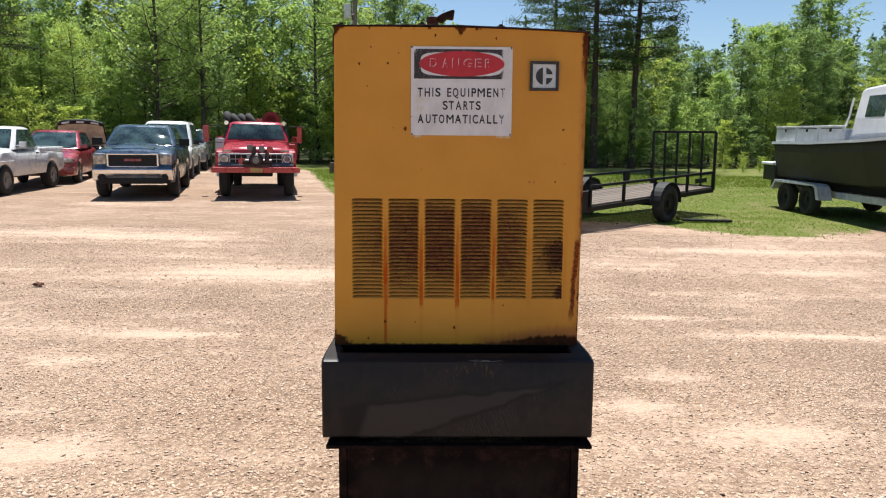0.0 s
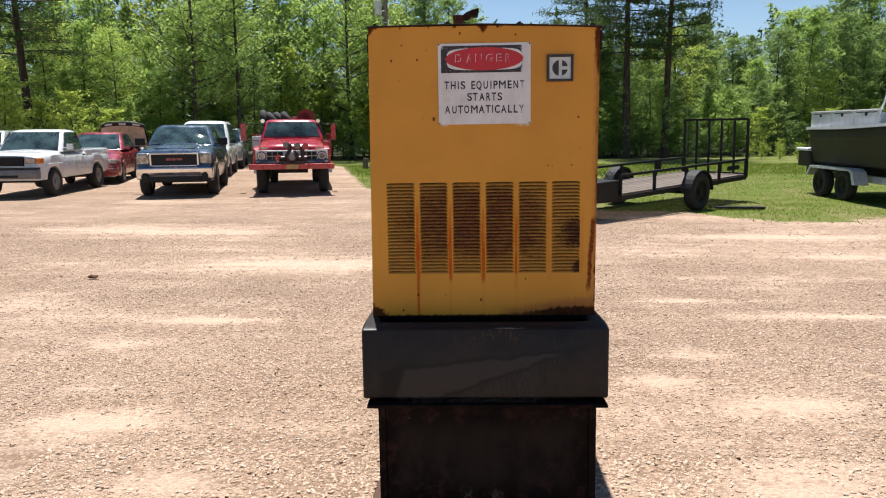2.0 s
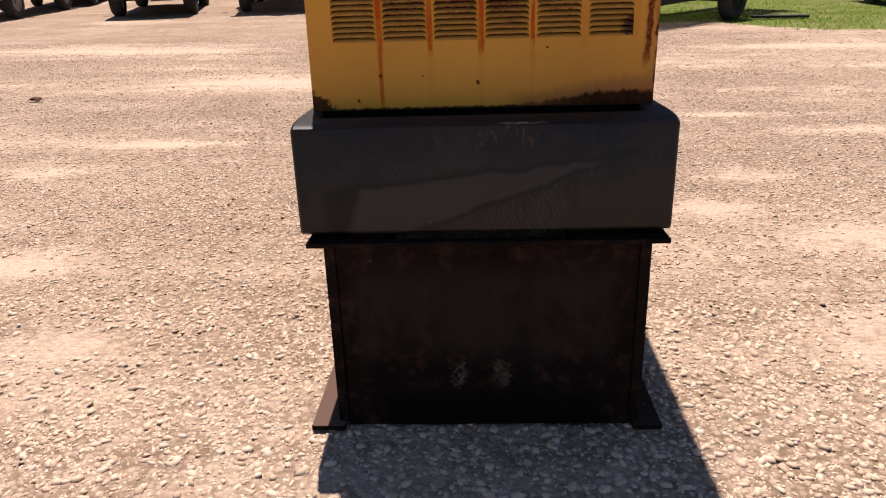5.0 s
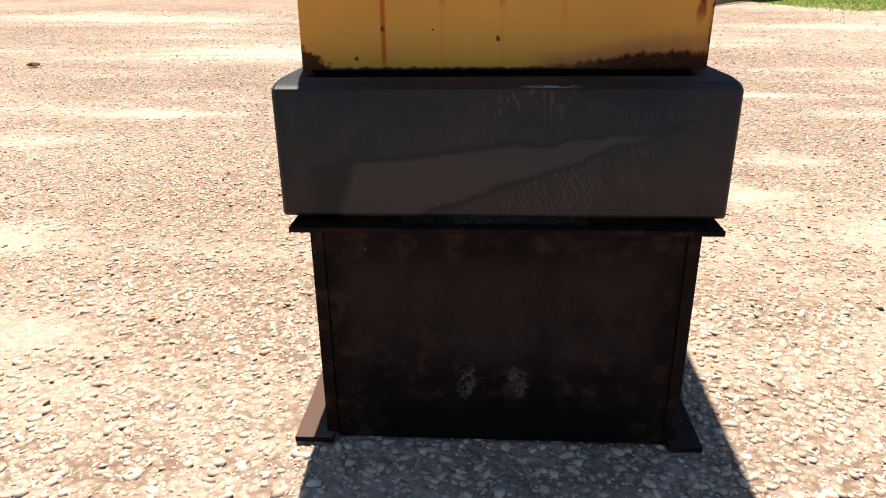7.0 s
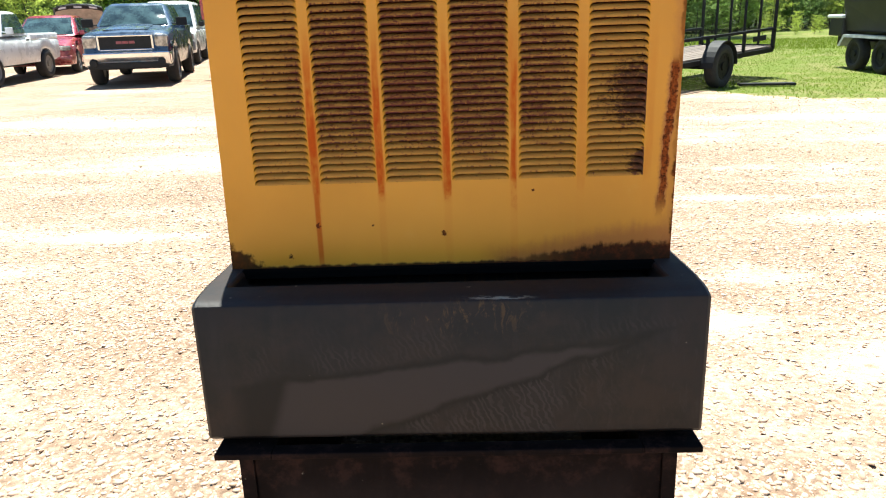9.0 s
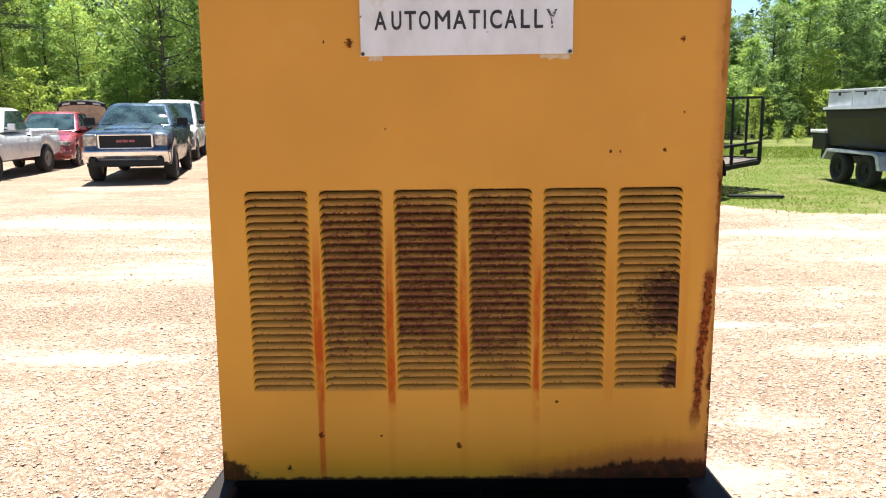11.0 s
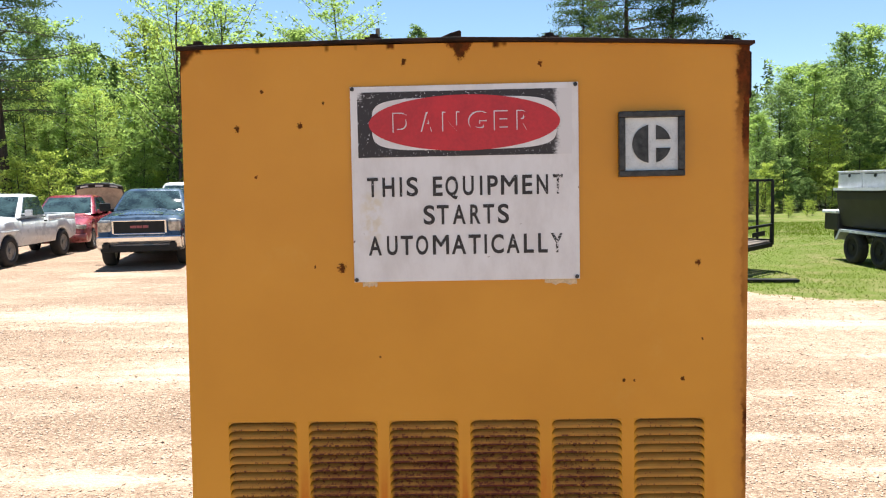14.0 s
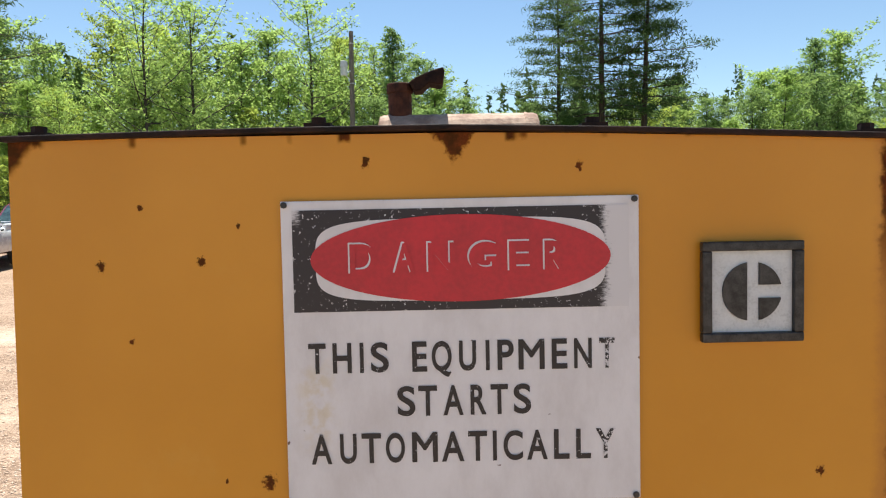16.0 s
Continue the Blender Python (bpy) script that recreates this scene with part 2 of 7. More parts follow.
    streak = n.math("MULTIPLY", n.math("MULTIPLY", narrow, inside), height)
    runs_low = n.math("MULTIPLY", n.ramp(n.math("ABSOLUTE", n.math("ADD", x, 0.2755)), 0.008, 0.003), n.math("MULTIPLY", n.ramp(z, 1.08, 1.06), n.ramp(z, 0.9, 0.93, 0.5, 1)))
    streak = n.math("MAXIMUM", streak, n.math("MULTIPLY", runs_low, 0.75))
    streak = n.math("MULTIPLY", n.math("MULTIPLY", streak, front), 0.95)
    fade = n.math("MULTIPLY", n.ramp(side, 0.438, 0.455), n.ramp(ragged_z, 1.02, 0.94))
    skirt = n.math("MULTIPLY", n.ramp(n.math("SUBTRACT", ragged_z, n.ramp(x, 0.1, 0.47, 0.0, 0.045)), 0.955, 0.915), n.ramp(x, 0.05, 0.14))
    near = n.math("MULTIPLY", n.ramp(n.math("ABSOLUTE", track), 0.016, 0.006), low)
    halo = n.math("MAXIMUM", n.math("MAXIMUM", fade, n.math("MULTIPLY", skirt, 0.85)), n.math("MAXIMUM", n.math("MULTIPLY", near, 1.0), n.math("MULTIPLY", n.ramp(side, 0.45, 0.468), 0.5)))
    halo = n.math("MULTIPLY", halo, front)
    colour = n.mix(n.math("MULTIPLY", halo, 0.75), paint, (0.3, 0.075, 0.016))
    colour = n.mix(streak, colour, n.mix(n.noise(p, 60.0), (0.36, 0.03, 0.006), (0.56, 0.1, 0.01)))
    rusty = n.mix(n.ramp(n.noise(p, 45.0, 6.0, 0.75), 0.38, 0.68), (0.026, 0.008, 0.007), (0.15, 0.03, 0.011))
    rusty = n.mix(n.math("MULTIPLY", corner, n.ramp(ragged, 0.4, 0.6)), rusty, (0.3, 0.07, 0.014))
    rusty = n.mix(n.math("MULTIPLY", n.ramp(n.math("ADD", z, n.math("MULTIPLY", wide, 0.03)), 0.955, 0.925), n.ramp(rough_noise, 0.12, -0.08, 0.35, 0.92)), rusty, (0.014, 0.01, 0.009))
    colour = n.mix(n.math("MULTIPLY", rust, 0.93), colour, rusty)
    n.bump(n.math("ADD", n.math("MULTIPLY", rust, n.noise(p, 90.0)), n.math("MULTIPLY", n.noise(p, 2.0, 2.0), 0.5)), 0.35, 0.004)
    return n.finish(colour, n.math("ADD", 0.38, n.math("MULTIPLY", n.math("MAXIMUM", rust, streak), 0.45)), specular_ior_level=n.math("SUBTRACT", 0.45, n.math("MULTIPLY", n.math("MAXIMUM", rust, streak), 0.4)))


def make_louvre():
    """The same enamel on the louvres, browned by rust and blackened by soot."""
    n = Nodes("rust_stained_louvre_enamel")
    p = n.machine()
    x, y, z = n.split(p)
    grit = n.noise(p, 75.0, 5.0, 0.75)
    broad = n.noise(p, 8.0, 4.0)
    paint = n.mix(n.noise(p, 3.0), (0.55, 0.25, 0.036), (0.66, 0.32, 0.06))
    speckle = n.noise(n.scaled(p, (1, 1, 1.7)), 105.0, 4.0, 0.8)
    spread = n.math("MULTIPLY", n.ramp(n.math("ABSOLUTE", n.math("ADD", x, 0.03)), 0.5, 0.12), n.ramp(n.math("ABSOLUTE", n.math("SUBTRACT", z, 1.3)), 0.26, 0.06))
    amount = n.ramp(n.math("ADD", n.math("MULTIPLY", spread, 0.4), n.math("MULTIPLY", broad, 0.4)), 0.3, 0.66)
    lip = n.math("FRACT", n.math("DIVIDE", n.math("SUBTRACT", z, 1.0825), 0.01435))
    lip = n.math("MAXIMUM", n.ramp(lip, 0.74, 0.84), n.ramp(lip, 0.2, 0.08))
    dots = n.noise(n.scaled(p, (1, 1, 0.35)), 150.0, 3.0, 0.7)
    rust = n.math("MULTIPLY", lip, n.ramp(n.math("ADD", dots, n.math("MULTIPLY", amount, 0.24)), 0.55, 0.66))
    stain = n.noise(n.scaled(p, (0.7, 1, 3)), 24.0, 5.0, 0.7)
    colour = n.mix(n.math("MULTIPLY", n.math("ADD", 0.36, n.math("MULTIPLY", amount, 0.5)), n.ramp(stain, 0.32, 0.6, 0.3, 0.9)), paint, n.mix(speckle, (0.075, 0.017, 0.011), (0.27, 0.068, 0.02)))
    colour = n.mix(rust, colour, n.mix(grit, (0.04, 0.009, 0.008), (0.13, 0.024, 0.014)))
    pits = n.ramp(n.math("ADD", n.noise(n.scaled(p, (1, 1, 1.4)), 130.0, 3.0, 0.75), n.math("MULTIPLY", amount, 0.13)), 0.63, 0.69)
    colour = n.mix(n.math("MULTIPLY", pits, 0.85), colour, n.mix(grit, (0.06, 0.012, 0.011), (0.19, 0.03, 0.018)))
    ragged = n.math("MULTIPLY", n.math("SUBTRACT", n.noise(p, 30.0, 5.0, 0.75), 0.5), 0.12)
    soot_x = n.ramp(n.math("ADD", x, ragged), 0.25, 0.39)
    upper = n.ramp(n.math("ABSOLUTE", n.math("SUBTRACT", n.math("ADD", z, ragged), 1.25)), 0.12, 0.02, 0.0, 0.8)
    lower = n.math("MULTIPLY", n.ramp(n.math("ABSOLUTE", n.math("SUBTRACT", n.math("ADD", z, ragged), 1.112)), 0.045, 0.012), n.ramp(x, 0.36, 0.41, 0.3, 1.0))
    patch = n.math("MULTIPLY", soot_x, n.math("MAXIMUM", upper, lower))
    soot = n.ramp(n.math("ADD", n.math("MULTIPLY", patch, 0.44), n.math("MULTIPLY", speckle, 0.8)), 0.55, 0.72)
    colour = n.mix(n.math("MULTIPLY", soot, 0.9), colour, n.mix(n.ramp(grit, 0.38, 0.6), (0.016, 0.006, 0.007), (0.1, 0.026, 0.015)))
    column = n.math("MULTIPLY", n.math("FRACT", n.math("DIVIDE", n.math("SUBTRACT", x, LOUVRE_X), LOUVRE_PITCH)), LOUVRE_PITCH)
    edge = n.math("MINIMUM", column, n.math("SUBTRACT", LOUVRE_W, column))
    clean = n.math("MULTIPLY", n.ramp(edge, 0.009, 0.001), n.ramp(soot, 0.6, 0.2))
    colour = n.mix(n.math("MULTIPLY", clean, 0.85), colour, (0.6, 0.265, 0.016))
    n.bump(grit, 0.3, 0.002)
    return n.finish(colour, 0.7, specular_ior_level=0.2)


def make_black(name, base, dust, smear, gloss, shine):
    """Old black machine paint with a film of dust, wiped in places."""
    n = Nodes(name)
    p = n.machine()
    x, y, z = n.split(p)
    wide = n.noise(p, 3.2, 5.0, 0.6, 0.6)
    streaky = n.noise(n.scaled(p, (22, 22, 3)), 1.0, 5.0, 0.65)
    grit = n.noise(p, 120.0, 4.0, 0.7)
    colour = n.mix(n.ramp(wide, 0.35, 0.65), base, dust)
    colour = n.mix(n.ramp(streaky, 0.5, 0.75, 0.0, 0.5), colour, tuple(c * 1.5 for c in dust))
    if smear:
        # a wiped patch: level above, rising below towards the right
        sway = n.math("MULTIPLY", n.math("SUBTRACT", n.noise(p, 9.0, 4.0), 0.5), 0.05)
        zz = n.math("ADD", z, sway)
        over = n.math("SUBTRACT", zz, n.math("ADD", 0.757, n.math("MULTIPLY", x, 0.115)))
        under = n.math("SUBTRACT", zz, n.math("ADD", 0.672, n.math("MULTIPLY", x, 0.37)))
        band = n.math("MULTIPLY", n.math("MULTIPLY", n.ramp(over, 0.008, -0.008), n.ramp(under, -0.006, 0.012)), n.ramp(n.math("ADD", x, n.math("MULTIPLY", zz, -0.35)), -0.59, -0.56))
        colour = n.mix(n.math("MULTIPLY", n.ramp(n.noise(p, 5.5, 6.0, 0.7), 0.42, 0.66), 0.55), colour, (0.03, 0.018, 0.013))
        rim_line = n.math("MULTIPLY", n.math("MULTIPLY", n.ramp(over, 0.02, 0.002), n.ramp(under, -0.02, 0.0)), n.ramp(x, -0.45, -0.4))
        colour = n.mix(n.math("MULTIPLY", rim_line, 0.85), colour, (0.005, 0.0036, 0.0034))
        colour = n.mix(n.math("MULTIPLY", band, 0.9), colour, n.mix(wide, tuple(c * 1.7 for c in dust), tuple(c * 2.3 for c in dust)))
        wave = n.add("TexWave")
        wave.bands_direction = "X"
        lean_x = n.math("ADD", x, n.math("MULTIPLY", z, 0.45))
        joined = n.add("CombineXYZ")
        n.put(joined.inputs[0], lean_x)
        n.put(joined.inputs[2], z)
        n.put(wave.inputs["Vector"], joined.outputs[0])
        wave.inputs["Scale"].default_value, wave.inputs["Distortion"].default_value = 24.0, 9.0
        wave.inputs["Detail"].default_value, wave.inputs["Detail Scale"].default_value = 2.0, 1.6
        scallop = wave.outputs["Fac"]
        wet = n.math("MULTIPLY", n.ramp(under, 0.0, -0.012), n.math("MULTIPLY", n.math("MULTIPLY", n.ramp(x, -0.16, -0.08), n.ramp(x, 0.36, 0.24)), n.ramp(n.noise(p, 9.0, 3.0), 0.42, 0.58)))
        dry = n.math("MULTIPLY", n.math("MULTIPLY", n.ramp(over, 0.012, 0.03), n.ramp(z, 0.86, 0.82)), n.ramp(n.noise(p, 6.0, 3.0), 0.46, 0.62, 0.0, 0.6))
        ripple = n.math("MULTIPLY", n.ramp(scallop, 0.45, 0.85), n.math("MAXIMUM", wet, dry))
        colour = n.mix(n.math("MULTIPLY", ripple, 0.5), colour, tuple(c * 2.6 for c in dust))
        scratch = n.ramp(n.noise(n.scaled(p, (75, 1, 16)), 1.0, 4.0, 0.6, 0.8), 0.55, 0.7, 0.0, 0.35)
        colour = n.mix(n.math("MULTIPLY", scratch, n.ramp(under, 0.0, -0.02)), colour, tuple(c * 2.0 for c in dust))
        scuff = n.math("MULTIPLY", n.math("MULTIPLY", n.ramp(z, 0.8, 0.85), n.ramp(z, 0.897, 0.88)), n.math("MULTIPLY", n.ramp(n.math("ABSOLUTE", n.math("SUBTRACT", x, 0.02)), 0.2, 0.05), n.ramp(n.noise(n.scaled(p, (46, 1, 20)), 1.0, 5.0, 0.75, 1.2), 0.52, 0.64)))
        chalk = n.math("MULTIPLY", n.ramp(n.math("ABSOLUTE", n.math("SUBTRACT", x, 0.1)), 0.08, 0.02), n.math("MULTIPLY", n.ramp(n.math("ABSOLUTE", n.math("SUBTRACT", z, n.math("ADD", 0.888, n.math("MULTIPLY", n.noise(p, 30.0), 0.006)))), 0.0022, 0.001), n.ramp(n.noise(n.scaled(p, (1, 4, 4)), 40.0, 4.0), 0.42, 0.55)))
        colour = n.mix(n.math("MULTIPLY", chalk, 0.8), colour, (0.3, 0.26, 0.2))
        colour = n.mix(n.math("MULTIPLY", scuff, 0.5), colour, (0.13, 0.07, 0.022))
    else:
        bloom = n.math("MULTIPLY", n.ramp(n.math("ABSOLUTE", n.math("SUBTRACT", z, 0.17)), 0.09, 0.02), n.ramp(n.math("ABSOLUTE", n.math("SUBTRACT", n.math("ABSOLUTE", n.math("ADD", x, 0.015)), 0.065)), 0.05, 0.015))
        mould = n.ramp(n.math("ADD", n.math("ADD", n.math("MULTIPLY", bloom, 0.27), n.math("MULTIPLY", n.noise(p, 22.0, 4.0, 0.7), 0.5)), n.math("MULTIPLY", grit, 0.55)), 0.73, 0.86)
        colour = n.mix(n.math("MULTIPLY", mould, 0.6), colour, (0.1, 0.085, 0.07))
        colour = n.mix(n.ramp(n.noise(p, 14.0, 6.0, 0.75), 0.48, 0.66, 0.0, 0.85), colour, (0.034, 0.0165, 0.0125))
        up = n.split(n.add("NewGeometry").outputs["Normal"])[2]
        # dust on the foot flanges, its colour darkened on the right to paint in shade
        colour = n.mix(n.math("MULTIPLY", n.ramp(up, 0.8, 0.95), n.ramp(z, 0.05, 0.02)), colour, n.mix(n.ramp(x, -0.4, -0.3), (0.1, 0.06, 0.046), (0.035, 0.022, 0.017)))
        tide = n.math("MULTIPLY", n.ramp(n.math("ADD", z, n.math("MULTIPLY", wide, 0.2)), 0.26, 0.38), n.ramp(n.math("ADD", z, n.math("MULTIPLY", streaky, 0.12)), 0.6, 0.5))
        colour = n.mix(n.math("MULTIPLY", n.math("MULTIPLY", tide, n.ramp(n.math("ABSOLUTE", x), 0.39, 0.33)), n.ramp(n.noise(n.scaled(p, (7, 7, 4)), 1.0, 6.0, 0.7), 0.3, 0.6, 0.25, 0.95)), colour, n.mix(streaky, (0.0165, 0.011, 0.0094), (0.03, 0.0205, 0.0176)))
        # darker towards the bottom in the middle of the end plate
        low_dark = n.math("MULTIPLY", n.ramp(n.math("ADD", z, n.math("MULTIPLY", wide, 0.1)), 0.2, 0.12), n.ramp(n.math("ABSOLUTE", x), 0.36, 0.26))
        colour = n.mix(n.math("MULTIPLY", low_dark, 0.8), colour, (0.003, 0.0025, 0.0026))
        colour = n.mix(n.math("MULTIPLY", mould, 0.35), colour, (0.07, 0.058, 0.05))
    flecks = n.ramp(n.noise(p, 45.0, 2.0), 0.74, 0.78)
    colour = n.mix(flecks, colour, (0.16, 0.13, 0.1))
    n.bump(n.math("ADD", grit, n.math("MULTIPLY", wide, 2.0)), 0.12, 0.004)
    dusty_top = n.ramp(n.split(n.add("NewGeometry").outputs["Normal"])[2], 0.9, 0.99, 0.0, 0.25)
    return n.finish(colour, n.math("ADD", n.ramp(wide, 0.3, 0.7, *gloss), dusty_top), specular_ior_level=shine)


def make_rust(name, dark, light):
    n = Nodes(name)
    p = n.local()
    f = n.noise(p, 22.0, 6.0, 0.7)
    n.bump(n.noise(p, 110.0, 4.0), 0.4, 0.003)
    return n.finish(n.mix(n.ramp(f, 0.3, 0.7), dark, light), 0.8, specular_ior_level=0.2)


def make_plate():
    """White sign enamel: faint grime, rust specks and a yellowed run."""
    n = Nodes("enamelled_sign_white")
    p = n.machine()
    x, y, z = n.split(p)
    grime = n.noise(n.scaled(p, (1, 1, 0.5)), 14.0, 6.0, 0.7)
    colour = n.mix(n.ramp(grime, 0.35, 0.75), (0.75, 0.72, 0.71), (0.62, 0.58, 0.56))
    run = n.math("MULTIPLY", n.ramp(n.math("ABSOLUTE", n.math("ADD", x, 0.145)), 0.03, 0.004), n.math("MULTIPLY", n.ramp(z, 1.88, 1.84), n.ramp(z, 1.75, 1.8)))
    colour = n.mix(n.math("MULTIPLY", run, n.ramp(n.noise(p, 60.0, 4.0), 0.4, 0.65, 0.0, 0.5)), colour, (0.6, 0.48, 0.25))
    colour = n.mix(n.ramp(n.noise(p, 75.0, 2.0), 0.755, 0.78), colour, (0.16, 0.09, 0.06))
    return n.finish(colour, n.ramp(grime, 0.3, 0.7, 0.35, 0.55))


def make_worn_black():
    """The sign's black field, speckled and rubbed off towards one end."""
    n = Nodes("worn_black_print")
    p = n.machine()
    x, y, z = n.split(p)
    speck = n.noise(p, 260.0, 3.0, 0.7)
    grain = n.noise(n.scaled(p, (120, 1, 500)), 1.0, 4.0, 0.7)
    ends = n.math("ADD", n.ramp(x, 0.135, 0.186, 0.0, 0.5), n.math("MULTIPLY", n.ramp(x, -0.14, -0.168), n.ramp(z, 1.985, 2.03, 0.05, 0.4)))
    blot = n.noise(p, 70.0, 4.0, 0.7)
    wear = n.math("MAXIMUM", n.ramp(speck, 0.645, 0.67), n.ramp(n.math("ADD", ends, n.math("ADD", n.math("MULTIPLY", grain, 0.35), n.math("MULTIPLY", blot, 0.25))), 0.52, 0.66))
    return n.finish(n.mix(wear, (0.03, 0.022, 0.022), (0.66, 0.63, 0.62)), 0.5)


def make_worn_letters():
    n = Nodes("worn_black_lettering")
    p = n.machine()
    x = n.split(p)[0]
    wear = n.math("ADD", n.noise(p, 330.0, 3.0, 0.7), n.ramp(x, 0.14, 0.17, 0.0, 0.16))
    wear = n.math("ADD", wear, n.math("MULTIPLY", n.math("SUBTRACT", n.noise(p, 30.0), 0.5), 0.25))
    return n.finish(n.mix(n.ramp(wear, 0.66, 0.72), (0.022, 0.016, 0.015), (0.66, 0.63, 0.62)), 0.5)


def make_leaf(name, dark, light, glow, vary):
    """Leaves pass part of the sun; each leaf and each tree has its own tone."""
    n = Nodes(name)
    r = n.add("NewGeometry").outputs["Random Per Island"]
    o = n.add("ObjectInfo").outputs["Random"]
    f = n.math("ADD", n.math("MULTIPLY", r, 1 - vary), n.math("MULTIPLY", o, vary))
    colour = n.mix(f, dark, light)
    diffuse, trans, mix = n.add("BsdfDiffuse"), n.add("BsdfTranslucent"), n.add("MixShader")
    n.put(diffuse.inputs[0], colour)
    n.put(trans.inputs[0], n.mix(f, tuple(c * 0.6 for c in glow), glow))
    mix.inputs[0].default_value = 0.42
    n.tree.links.new(diffuse.outputs[0], mix.inputs[1])
    n.tree.links.new(trans.outputs[0], mix.inputs[2])
    n.tree.links.new(mix.outputs[0], n.out.inputs[0])
    return n.material


def make_bark(name, dark, light):
    n = Nodes(name)
    p = n.local()
    f = n.noise(n.scaled(p, (9, 9, 1.6)), 1.0, 6.0, 0.7)
    n.bump(f, 0.6, 0.03)
    return n.finish(n.mix(n.ramp(f, 0.3, 0.7), dark, light), 0.9)


def make_planks():
    n = Nodes("grey_weathered_boards")
    p = n.local()
    f = n.noise(n.scaled(p, (2, 30, 10)), 1.0, 5.0, 0.7)
    r = n.add("ObjectInfo").outputs["Random"]
    return n.finish(n.mix(n.math("ADD", n.math("MULTIPLY", f, 0.6), n.math("MULTIPLY", r, 0.3)), (0.06, 0.046, 0.036), (0.2, 0.155, 0.12)), 0.85)


def car_paint(name, colour, metal=0.0):
    n = Nodes(name)
    p = n.local()
    f = n.noise(p, 3.0, 5.0, 0.6)
    dust = n.math("MULTIPLY", n.ramp(n.split(p)[2], 0.9, 0.35, 0.0, 0.45), n.ramp(n.noise(p, 6.0, 5.0), 0.3, 0.7))
    c = n.mix(n.ramp(f, 0.3, 0.7), tuple(v * 0.85 for v in colour), colour)
    c = n.mix(dust, c, (0.32, 0.22, 0.15))
    return n.finish(c, n.math("ADD", n.ramp(f, 0.3, 0.7, 0.2, 0.34), n.math("MULTIPLY", dust, 0.5)), metal, coat_weight=0.6, coat_roughness=0.08)


